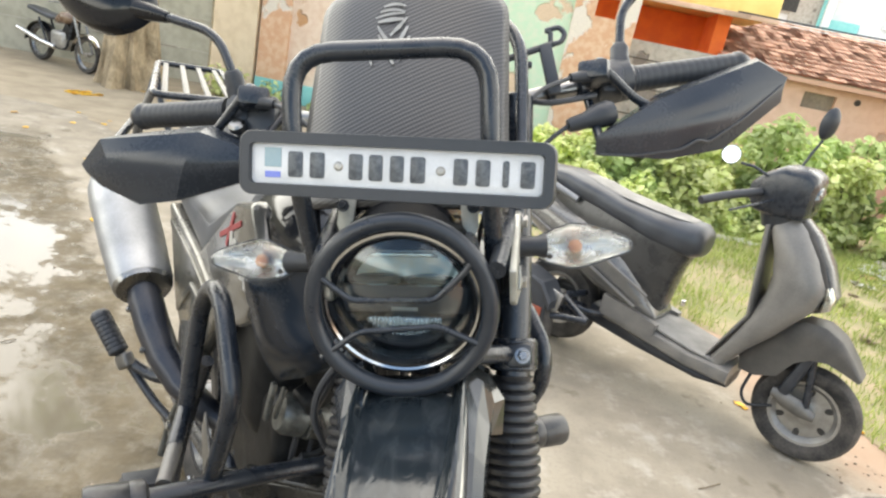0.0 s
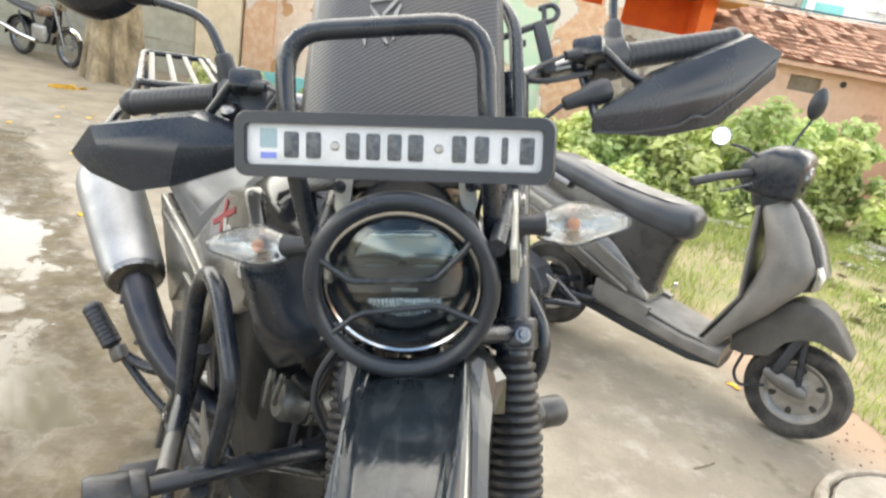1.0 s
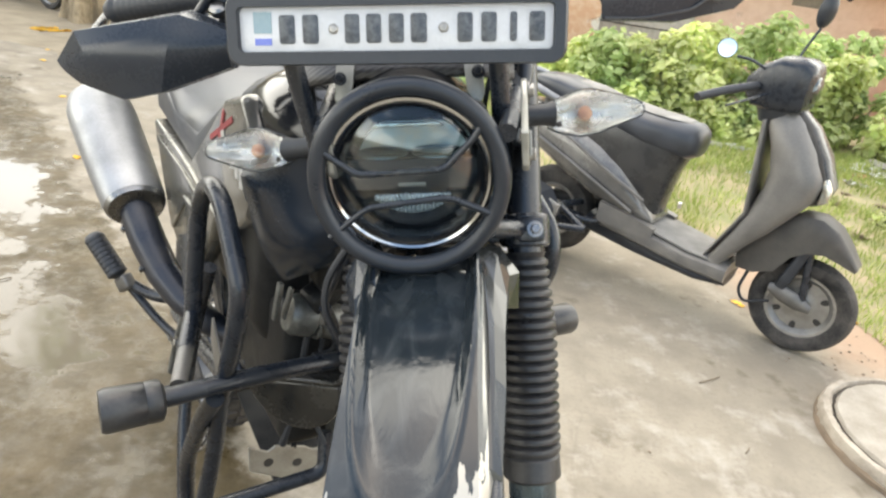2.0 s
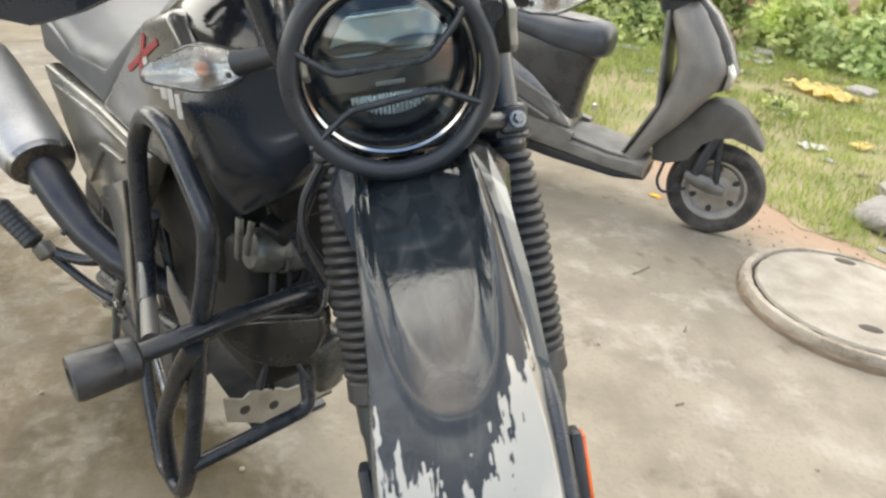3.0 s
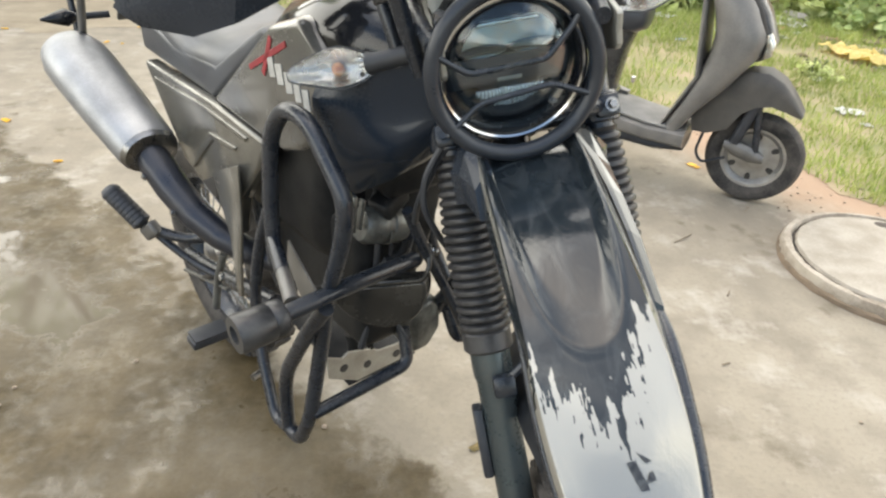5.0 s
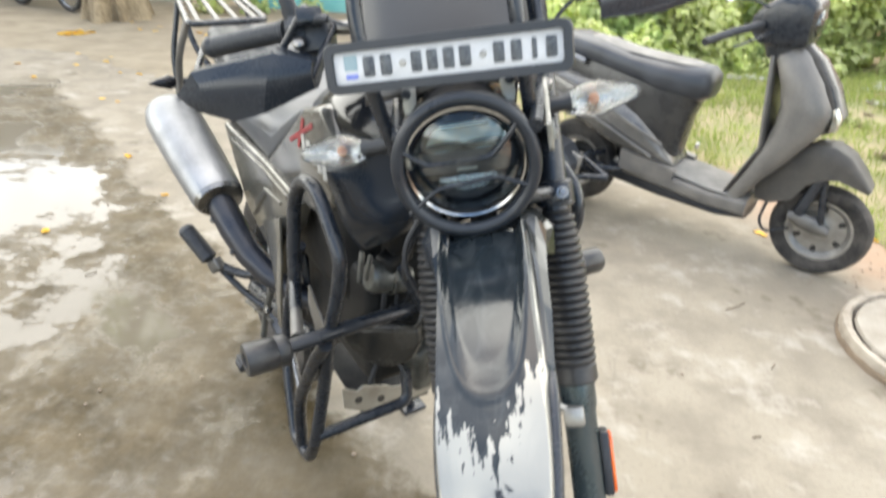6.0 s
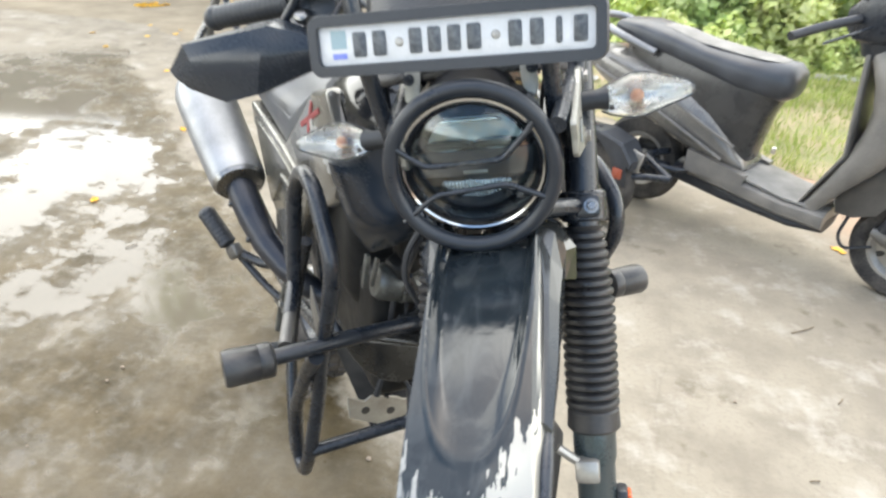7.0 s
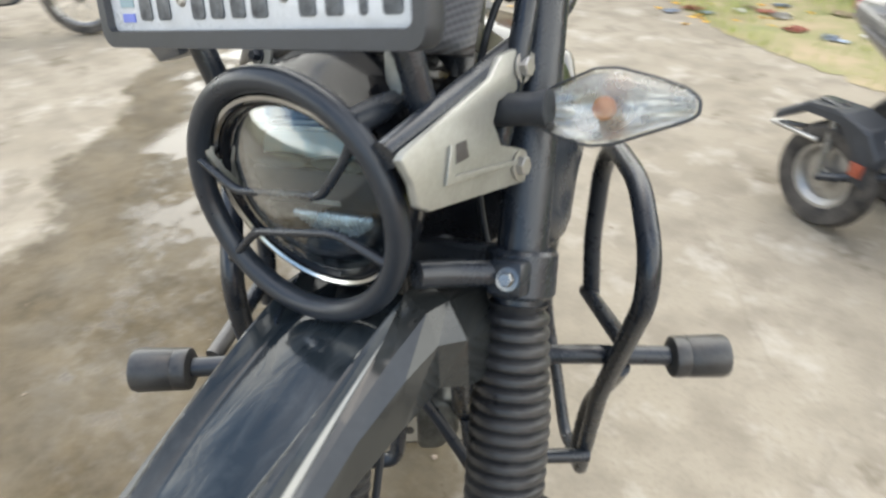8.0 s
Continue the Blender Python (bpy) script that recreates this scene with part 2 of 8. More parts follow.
def leaf_mat(name, a, b, trans=0.25):
    m = bpy.data.materials.new(name)
    m.use_nodes = True
    n, l, p = nodes_of(m)
    g = n.new("ShaderNodeNewGeometry")
    mix = n.new("ShaderNodeMix"); mix.data_type = "RGBA"
    l.new(g.outputs["Random Per Island"], mix.inputs[0])
    mix.inputs[6].default_value, mix.inputs[7].default_value = (*a, 1), (*b, 1)
    co, nz = n.new("ShaderNodeTexCoord"), n.new("ShaderNodeTexNoise")
    nz.inputs["Scale"].default_value = 1.7
    l.new(co.outputs["Object"], nz.inputs["Vector"])
    hs = n.new("ShaderNodeHueSaturation")
    v = n.new("ShaderNodeMapRange")
    v.inputs[1].default_value, v.inputs[2].default_value, v.inputs[3].default_value, v.inputs[4].default_value = 0.3, 0.7, 0.7, 1.3
    l.new(nz.outputs[0], v.inputs[0]); l.new(v.outputs[0], hs.inputs["Value"]); l.new(mix.outputs[2], hs.inputs["Color"])
    l.new(hs.outputs[0], p.inputs["Base Color"])
    p.inputs["Roughness"].default_value = 0.5
    tr = n.new("ShaderNodeBsdfTranslucent")
    l.new(hs.outputs[0], tr.inputs["Color"])
    ms = n.new("ShaderNodeMixShader"); ms.inputs[0].default_value = trans
    l.new(p.outputs[0], ms.inputs[1]); l.new(tr.outputs[0], ms.inputs[2])
    l.new(ms.outputs[0], n["Material Output"].inputs["Surface"])
    return m


LEAF = leaf_mat("weed_leaf", (0.48, 0.57, 0.18), (0.78, 0.80, 0.42), 0.5)
LEAF_DARK = leaf_mat("shrub_leaf", (0.35, 0.46, 0.17), (0.6, 0.68, 0.33), 0.48)
GRASS = leaf_mat("grass_blade", (0.19, 0.275, 0.05), (0.43, 0.45, 0.155), 0.4)
STEM = mat("green_stem", (0.12, 0.17, 0.05), (0.2, 0.18, 0.09), 0.7)


def carbon():
    m = bpy.data.materials.new("carbon_look_film")
    m.use_nodes = True
    n, l, p = nodes_of(m)
    uv, mp, w = n.new("ShaderNodeUVMap"), n.new("ShaderNodeMapping"), n.new("ShaderNodeTexWave")
    mp.inputs["Rotation"].default_value[2] = radians(28)
    mp.inputs["Scale"].default_value = (1, 1, 1)
    w.bands_direction = "Y"
    w.inputs["Scale"].default_value, w.inputs["Distortion"].default_value = 62, 0.3
    l.new(uv.outputs[0], mp.inputs[0]); l.new(mp.outputs[0], w.inputs["Vector"])
    w2 = n.new("ShaderNodeTexWave"); w2.bands_direction = "X"; w2.inputs["Scale"].default_value = 90
    l.new(mp.outputs[0], w2.inputs["Vector"])
    mul = n.new("ShaderNodeMath"); mul.operation = "MULTIPLY_ADD"; mul.inputs[1].default_value = 0.25
    l.new(w2.outputs["Fac"], mul.inputs[0]); l.new(w.outputs["Fac"], mul.inputs[2])
    mix = n.new("ShaderNodeMix"); mix.data_type = "RGBA"
    l.new(mul.outputs[0], mix.inputs[0])
    mix.inputs[6].default_value, mix.inputs[7].default_value = (0.013, 0.013, 0.014, 1), (0.04, 0.04, 0.042, 1)
    l.new(mix.outputs[2], p.inputs["Base Color"])
    p.inputs["Roughness"].default_value = 0.38
    bp = n.new("ShaderNodeBump"); bp.inputs["Strength"].default_value, bp.inputs["Distance"].default_value = 0.25, 0.001
    l.new(mul.outputs[0], bp.inputs["Height"]); l.new(bp.outputs[0], p.inputs["Normal"])
    return m


def splash_paint():
    """Black gloss fender paint with a silver splash decal towards its tip."""
    m = bpy.data.materials.new("black_fender_with_silver_splash")
    m.use_nodes = True
    n, l, p = nodes_of(m)
    uv, mp, nz = n.new("ShaderNodeUVMap"), n.new("ShaderNodeMapping"), n.new("ShaderNodeTexNoise")
    uv.uv_map = "UVMap"
    mp.inputs["Scale"].default_value = (85, 9, 1)
    nz.inputs["Scale"].default_value, nz.inputs["Detail"].default_value, nz.inputs["Roughness"].default_value = 1.5, 3.5, 0.55
    l.new(uv.outputs[0], mp.inputs[0]); l.new(mp.outputs[0], nz.inputs["Vector"])
    sep = n.new("ShaderNodeSeparateXYZ"); l.new(uv.outputs[0], sep.inputs[0])
    # the splash hangs lowest in the middle and reaches further up on the bike's left side
    ab = n.new("ShaderNodeMath"); ab.operation = "ABSOLUTE"; l.new(sep.outputs[0], ab.inputs[0])
    lift = n.new("ShaderNodeMath"); lift.operation = "MULTIPLY_ADD"; lift.inputs[1].default_value = 2.2
    l.new(ab.outputs[0], lift.inputs[0]); l.new(sep.outputs[1], lift.inputs[2])
    side = n.new("ShaderNodeMath"); side.operation = "MULTIPLY_ADD"; side.inputs[1].default_value = -0.9
    l.new(sep.outputs[0], side.inputs[0]); l.new(lift.outputs[0], side.inputs[2])
    off = n.new("ShaderNodeMath"); off.operation = "MULTIPLY_ADD"; off.inputs[1].default_value = 0.34
    l.new(nz.outputs[0], off.inputs[0]); l.new(side.outputs[0], off.inputs[2])
    st = n.new("ShaderNodeMapRange"); st.inputs[1].default_value, st.inputs[2].default_value = 0.742, 0.746
    l.new(off.outputs[0], st.inputs[0])
    # fine droplets round the torn edge
    mp2, drop = n.new("ShaderNodeMapping"), n.new("ShaderNodeTexNoise")
    mp2.inputs["Scale"].default_value = (260, 42, 1)
    drop.inputs["Scale"].default_value, drop.inputs["Detail"].default_value = 1.0, 1.5
    l.new(uv.outputs[0], mp2.inputs[0]); l.new(mp2.outputs[0], drop.inputs["Vector"])
    fleck = n.new("ShaderNodeMath"); fleck.operation = "MULTIPLY_ADD"; fleck.inputs[1].default_value = 0.13
    l.new(drop.outputs[0], fleck.inputs[0]); l.new(off.outputs[0], fleck.inputs[2])
    l.new(fleck.outputs[0], st.inputs[0])
    st.inputs[1].default_value, st.inputs[2].default_value = 0.838, 0.842
    # a silver stripe along the flank's crease: decal, plus sky reflection painted in
    uvs, flank = n.new("ShaderNodeUVMap"), n.new("ShaderNodeSeparateXYZ")
    uvs.uv_map = "Side"
    l.new(uvs.outputs[0], flank.inputs[0])
    across = n.new("ShaderNodeMath"); across.operation = "ABSOLUTE"; l.new(flank.outputs[0], across.inputs[0])
    def gate(src, a, b):
        g = n.new("ShaderNodeMapRange"); g.inputs[1].default_value, g.inputs[2].default_value = a, b
        l.new(src, g.inputs[0])
        return g.outputs[0]
    def join(op, a, b):
        g = n.new("ShaderNodeMath"); g.operation = op
        l.new(a, g.inputs[0]); l.new(b, g.inputs[1])
        return g.outputs[0]
    stripe = join("MULTIPLY", join("MULTIPLY", gate(across.outputs[0], 0.765, 0.775), gate(across.outputs[0], 0.862, 0.856)), join("MULTIPLY", gate(flank.outputs[1], 0.10, 0.14), gate(flank.outputs[1], 0.40, 0.34)))
    # the decal stops short of the turned-down edge
    silver = join("MAXIMUM", join("MULTIPLY", st.outputs[0], gate(across.outputs[0], 0.90, 0.885)), stripe)
    mix = n.new("ShaderNodeMix"); mix.data_type = "RGBA"
    l.new(silver, mix.inputs[0])
    mix.inputs[6].default_value, mix.inputs[7].default_value = (0.014, 0.018, 0.022, 1), (0.31, 0.304, 0.275, 1)
    l.new(mix.outputs[2], p.inputs["Base Color"])
    wipe, wiped, film = n.new("ShaderNodeTexNoise"), n.new("ShaderNodeMapping"), n.new("ShaderNodeMix")
    wipe.inputs["Scale"].default_value, wipe.inputs["Detail"].default_value, wipe.inputs["Roughness"].default_value, wipe.inputs["Distortion"].default_value = 1.0, 6, 0.62, 0.8
    wiped.inputs["Scale"].default_value, wiped.inputs["Rotation"].default_value = (38, 11, 1), (0, 0, 0.5)
    l.new(uv.outputs[0], wiped.inputs[0]); l.new(wiped.outputs[0], wipe.inputs["Vector"])
    film.data_type = "RGBA"
    l.new(gate(wipe.outputs[0], 0.48, 0.72), film.inputs[0])
    film.inputs[6].default_value, film.inputs[7].default_value = (0.0125, 0.017, 0.021, 1), (0.036, 0.042, 0.046, 1)
    l.new(film.outputs[2], mix.inputs[6])
    dent = n.new("ShaderNodeBump"); dent.inputs["Strength"].default_value, dent.inputs["Distance"].default_value = 0.16, 0.004
    l.new(wipe.outputs[0], dent.inputs["Height"]); l.new(dent.outputs[0], p.inputs["Normal"])
    mm = n.new("ShaderNodeMath"); mm.operation = "MULTIPLY"; mm.inputs[1].default_value = 0.5
    l.new(silver, mm.inputs[0]); l.new(mm.outputs[0], p.inputs["Metallic"])
    sc = n.new("ShaderNodeTexNoise"); sc.inputs["Scale"].default_value, sc.inputs["Detail"].default_value = 1.0, 5
    smear = n.new("ShaderNodeMapping"); smear.inputs["Scale"].default_value = (70, 7, 1)
    l.new(uv.outputs[0], smear.inputs[0]); l.new(smear.outputs[0], sc.inputs["Vector"])
    rr = n.new("ShaderNodeMapRange"); rr.inputs[1].default_value, rr.inputs[2].default_value = 0.35, 0.75
    rr.inputs[3].default_value, rr.inputs[4].default_value = 0.045, 0.13
    l.new(sc.outputs[0], rr.inputs[0])
    dull = n.new("ShaderNodeMath"); dull.operation = "MULTIPLY_ADD"; dull.inputs[1].default_value = 0.12
    l.new(silver, dull.inputs[0]); l.new(rr.outputs[0], dull.inputs[2]); l.new(dull.outputs[0], p.inputs["Roughness"])
    p.inputs["Coat Weight"].default_value, p.inputs["Coat Roughness"].default_value = 0.1, 0.05
    p.inputs["Specular IOR Level"].default_value = 0.34
    return m


CARBON, FENDER = carbon(), splash_paint()


def concrete_ground():
    """A poured concrete lane: sandy and dry to the right, wet with puddles to the left."""
    m = bpy.data.materials.new("lane_concrete")
    m.use_nodes = True
    n, l, p = nodes_of(m)
    co = n.new("ShaderNodeTexCoord")
    def noise_tex(scale, detail=5, rough=0.55):
        t = n.new("ShaderNodeTexNoise")
        t.inputs["Scale"].default_value, t.inputs["Detail"].default_value, t.inputs["Roughness"].default_value = scale, detail, rough
        l.new(co.outputs["Object"], t.inputs["Vector"])
        return t.outputs[0]
    def rng(src, a, b, c=0.0, d=1.0, smooth=False):
        r = n.new("ShaderNodeMapRange")
        if smooth:
            r.interpolation_type = "SMOOTHSTEP"
        r.inputs[1].default_value, r.inputs[2].default_value, r.inputs[3].default_value, r.inputs[4].default_value = a, b, c, d
        l.new(src, r.inputs[0])
        return r.outputs[0]
    def math2(op, a, b):
        t = n.new("ShaderNodeMath"); t.operation = op
        for i, v in enumerate((a, b)):
            if isinstance(v, float):
                t.inputs[i].default_value = v
            else:
                l.new(v, t.inputs[i])
        return t.outputs[0]
    def blend(f, a, b):
        t = n.new("ShaderNodeMix"); t.data_type = "RGBA"
        l.new(f, t.inputs[0])
        for i, v in ((6, a), (7, b)):
            if isinstance(v, tuple):
                t.inputs[i].default_value = (*v, 1)
            else:
                l.new(v, t.inputs[i])
        return t.outputs[2]
    sep = n.new("ShaderNodeSeparateXYZ"); l.new(co.outputs["Object"], sep.inputs[0])
    x, y = sep.outputs[0], sep.outputs[1]
    big, mid, fine, grit = noise_tex(0.9, 4), noise_tex(5.0, 6), noise_tex(60.0, 4), noise_tex(320.0, 2)
    # a wet strip runs along the lane, left of the motorcycle; v lies across it, w along it
    v = math2("ADD", math2("MULTIPLY", x, 0.68), math2("MULTIPLY", y, 0.73))
    w = math2("ADD", math2("MULTIPLY", x, -0.73), math2("MULTIPLY", y, 0.68))
    edge = math2("ADD", v, math2("MULTIPLY", math2("SUBTRACT", noise_tex(1.3, 7, 0.66), 0.5), 0.85))
    side_a, side_b = rng(edge, -1.32, -1.22, 0.0, 1.0, True), rng(edge, 0.235, 0.165, 0.0, 1.0, True)
    ends = rng(math2("ADD", w, math2("MULTIPLY", mid, 1.6)), 6.9, 6.2, 0.0, 1.0, True)
    wetzone = math2("MULTIPLY", math2("MULTIPLY", side_a, side_b), ends)
    patches = rng(math2("ADD", math2("MULTIPLY", noise_tex(1.9, 6, 0.65), 0.8), math2("MULTIPLY", mid, 0.2)), 0.40, 0.56, 1.0, 0.0, True)
    wet = math2("MULTIPLY", wetzone, rng(patches, 0.0, 1.0, 0.78, 1.0))
    pudnoise = math2("ADD", math2("MULTIPLY", noise_tex(1.7, 9, 0.68), 0.85), math2("MULTIPLY", mid, 0.15))
    reach = math2("MULTIPLY", rng(edge, 0.15, -0.1, 0.0, 1.0, True), rng(w, 0.9, 2.6, 0.0, 1.0, True))
    core = rng(edge, -1.02, -0.78, 0.0, 1.0, True)
    pool = math2("MULTIPLY", wetzone, core)
    puddle = math2("MULTIPLY", pool, rng(math2("ADD", pudnoise, math2("MULTIPLY", math2("SUBTRACT", reach, 1.0), 0.13)), 0.455, 0.505, 0.0, 1.0, True))
    film = math2("MULTIPLY", pool, rng(math2("ADD", math2("MULTIPLY", noise_tex(5.5, 8, 0.7), 0.8), math2("MULTIPLY", noise_tex(22.0, 3), 0.2)), 0.45, 0.66, 0.0, 1.0, True))
    dry = blend(rng(big, 0.35, 0.65), (0.245, 0.215, 0.167), (0.308, 0.275, 0.22))
    dry = blend(rng(mid, 0.42, 0.66), dry, (0.21, 0.184, 0.146))
    dry = blend(rng(fine, 0.5, 0.75, 0.0, 0.5), dry, (0.19, 0.165, 0.13))
    # damp blotches, trodden dirt and pale scuffs
    blot = math2("ADD", math2("MULTIPLY", noise_tex(2.6, 6, 0.6), 0.8), math2("MULTIPLY", noise_tex(14.0, 4), 0.2))
    dry = blend(rng(blot, 0.575, 0.66, 0.0, 0.75, True), dry, (0.14, 0.118, 0.086))
    dry = blend(rng(noise_tex(3.7, 8, 0.7), 0.53, 0.66, 0.0, 0.7), dry, (0.38, 0.35, 0.3))
    # reddish sand near the grass
    sand = rng(math2("ADD", math2("SUBTRACT", x, math2("MULTIPLY", y, -0.55)), math2("MULTIPLY", mid, 0.5)), 2.8, 3.3, 0.0, 0.85, True)
    dry = blend(sand, dry, (0.37, 0.255, 0.175))
    wetcol = blend(rng(noise_tex(4.2, 8, 0.7), 0.4, 0.62), (0.05, 0.037, 0.017), (0.098, 0.074, 0.039))
    col = blend(wet, dry, wetcol)
    col = blend(puddle, col, (0.12, 0.103, 0.078))
    # hairline cracks and dark drips
    vo = n.new("ShaderNodeTexVoronoi"); vo.feature = "DISTANCE_TO_EDGE"; vo.inputs["Scale"].default_value = 0.55
    warp = n.new("ShaderNodeMix"); warp.data_type = "VECTOR"; warp.inputs[0].default_value = 0.12
    nzc = n.new("ShaderNodeTexNoise"); nzc.inputs["Scale"].default_value = 3.0
    l.new(co.outputs["Object"], nzc.inputs["Vector"]); l.new(co.outputs["Object"], warp.inputs[4]); l.new(nzc.outputs["Color"], warp.inputs[5])
    l.new(warp.outputs[1], vo.inputs["Vector"])
    crack = rng(vo.outputs["Distance"], 0.0, 0.004, 0.18, 0.0)
    col = blend(math2("MULTIPLY", crack, rng(big, 0.45, 0.6)), col, (0.09, 0.075, 0.06))
    l.new(col, p.inputs["Base Color"])
    r = n.new("ShaderNodeMix"); r.data_type = "FLOAT"
    l.new(wet, r.inputs[0]); r.inputs[2].default_value, r.inputs[3].default_value = 0.85, 0.5
    r2 = n.new("ShaderNodeMix"); r2.data_type = "FLOAT"
    l.new(math2("MAXIMUM", puddle, math2("MULTIPLY", film, 0.8)), r2.inputs[0]); l.new(r.outputs[0], r2.inputs[2]); r2.inputs[3].default_value = 0.06
    l.new(r2.outputs[0], p.inputs["Roughness"])
    l.new(rng(math2("MAXIMUM", puddle, film), 0.0, 1.0, 0.15, 0.42), p.inputs["Specular IOR Level"])
    h = math2("ADD", math2("MULTIPLY", fine, 0.5), math2("ADD", math2("MULTIPLY", grit, 0.35), math2("MULTIPLY", mid, 0.6)))
    bp = n.new("ShaderNodeBump"); bp.inputs["Distance"].default_value = 0.006
    l.new(rng(math2("MAXIMUM", puddle, math2("MULTIPLY", film, 0.8)), 0.0, 1.0, 0.55, 0.012), bp.inputs["Strength"])
    l.new(h, bp.inputs["Height"]); l.new(bp.outputs[0], p.inputs["Normal"])
    return m


def patched_wall(name, base, second, under, scale=0.9, cut=0.56):
    """Old wall paint in two tones, flaked off in patches to the brick-coloured ground below."""
    m = bpy.data.materials.new(name)
    m.use_nodes = True
    n, l, p = nodes_of(m)
    co = n.new("ShaderNodeTexCoord")
    a, b, c = (n.new("ShaderNodeTexNoise") for _ in range(3))
    for t, s in ((a, scale), (b, scale * 6), (c, 70)):
        t.inputs["Scale"].default_value, t.inputs["Detail"].default_value = s, 6
        l.new(co.outputs["Object"], t.inputs["Vector"])
    r = n.new("ShaderNodeMapRange"); r.inputs[1].default_value, r.inputs[2].default_value = cut, cut + 0.025
    l.new(a.outputs[0], r.inputs[0])
    r2 = n.new("ShaderNodeMapRange"); r2.inputs[1].default_value, r2.inputs[2].default_value = 0.42, 0.62
    l.new(b.outputs[0], r2.inputs[0])
    m1, m2, m3 = (n.new("ShaderNodeMix") for _ in range(3))
    for q in (m1, m2, m3):
        q.data_type = "RGBA"
    l.new(r2.outputs[0], m1.inputs[0]); m1.inputs[6].default_value, m1.inputs[7].default_value = (*base, 1), (*second, 1)
    l.new(c.outputs[0], m2.inputs[0]); m2.inputs[6].default_value = (*under, 1); m2.inputs[7].default_value = (*(v * 0.6 for v in under), 1)
    l.new(r.outputs[0], m3.inputs[0]); l.new(m1.outputs[2], m3.inputs[6]); l.new(m2.outputs[2], m3.inputs[7])
    l.new(m3.outputs[2], p.inputs["Base Color"])
    p.inputs["Roughness"].default_value = 0.88
    bp = n.new("ShaderNodeBump"); bp.invert = True
    bp.inputs["Strength"].default_value, bp.inputs["Distance"].default_value = 0.6, 0.03
    l.new(r.outputs[0], bp.inputs["Height"]); l.new(bp.outputs[0], p.inputs["Normal"])
    return m


GROUND = concrete_ground()
SOIL = mat("grassy_soil", (0.185, 0.19, 0.075), (0.34, 0.265, 0.17), 0.95, scale=3.0, fine=40, bump=0.6)
SANDY = mat("sandy_verge", (0.29, 0.245, 0.175), (0.2, 0.165, 0.115), 0.95, scale=3.5, fine=50, bump=0.5)
W_GREY = patched_wall("grey_green_block_wall", (0.38, 0.36, 0.29), (0.31, 0.3, 0.235), (0.34, 0.31, 0.24), 1.2, 0.62)
W_CREAM = patched_wall("cream_pillar", (0.68, 0.56, 0.40), (0.6, 0.48, 0.33), (0.5, 0.36, 0.22), 1.0, 0.64)
W_PINK = patched_wall("peeling_pink_plaster", (0.68, 0.54, 0.43), (0.62, 0.46, 0.35), (0.6, 0.34, 0.17), 1.7, 0.555)
W_GREEN = patched_wall("peeling_green_plaster", (0.46, 0.6, 0.44), (0.54, 0.6, 0.46), (0.72, 0.54, 0.38), 1.8, 0.56)
W_BRICK = patched_wall("orange_brown_pilaster", (0.56, 0.33, 0.2), (0.62, 0.42, 0.28), (0.78, 0.7, 0.6), 2.0, 0.55)
W_ORANGE = patched_wall("orange_wall_paint", (0.78, 0.17, 0.03), (0.7, 0.14, 0.03), (0.6, 0.2, 0.08), 0.7, 0.7)
W_YELLOW = patched_wall("yellow_slab_paint", (0.82, 0.62, 0.22), (0.76, 0.54, 0.18), (0.6, 0.5, 0.3), 0.7, 0.68)
W_SALMON = patched_wall("salmon_house_plaster", (0.66, 0.47, 0.35), (0.6, 0.41, 0.3), (0.56, 0.4, 0.3), 1.1, 0.62)
W_WHITE = patched_wall("white_house_paint", (0.78, 0.78, 0.76), (0.7, 0.71, 0.7), (0.5, 0.5, 0.48), 0.6, 0.68)
W_TEAL = patched_wall("teal_house_paint", (0.2, 0.5, 0.48), (0.25, 0.55, 0.52), (0.5, 0.5, 0.48), 0.6, 0.7)
W_BLOCK = patched_wall("bare_block_wall", (0.45, 0.41, 0.35), (0.36, 0.33, 0.28), (0.3, 0.26, 0.22), 2.0, 0.6)
TILE = mat("clay_roof_tile", (0.56, 0.35, 0.245), (0.50, 0.305, 0.21), 0.9, scale=70, fine=200, bump=0.15)
VENT = mat("dusty_vent_sheet", (0.27, 0.23, 0.17), (0.2, 0.17, 0.13), 0.85)
DARK = mat("dark_opening", (0.03, 0.028, 0.025), (0.06, 0.055, 0.05), 0.8)


def vary(m, amount=0.35):
    """Let each object of this material differ a little in brightness."""
    n, l, p = nodes_of(m)
    src = p.inputs["Base Color"].links[0].from_socket
    oi, hs, r = n.new("ShaderNodeObjectInfo"), n.new("ShaderNodeHueSaturation"), n.new("ShaderNodeMapRange")
    r.inputs[3].default_value, r.inputs[4].default_value = 1 - amount, 1 + amount
    l.new(oi.outputs["Random"], r.inputs[0]); l.new(r.outputs[0], hs.inputs["Value"]); l.new(src, hs.inputs["Color"])
    l.new(hs.outputs[0], p.inputs["Base Color"])


vary(TILE, 0.06)
vary(STONE, 0.2)


# ---- mesh helpers ----
def mesh_from(name, bm, material, smooth=True):
    me = bpy.data.meshes.new(name)
    bmesh.ops.recalc_face_normals(bm, faces=bm.faces[:])
    bm.to_mesh(me)
    bm.free()
    me.materials.append(material)
    if smooth:
        me.polygons.foreach_set("use_smooth", [True] * len(me.polygons))
        me.set_sharp_from_angle(angle=radians(38))
    return me


ORIGIN = {}


def thing(name, at, label, category, group="", kind=""):
    e = new(name)
    e.location = at
    ORIGIN[e.name] = Vector(at)
    return tagged(e, label, category, group, kind)


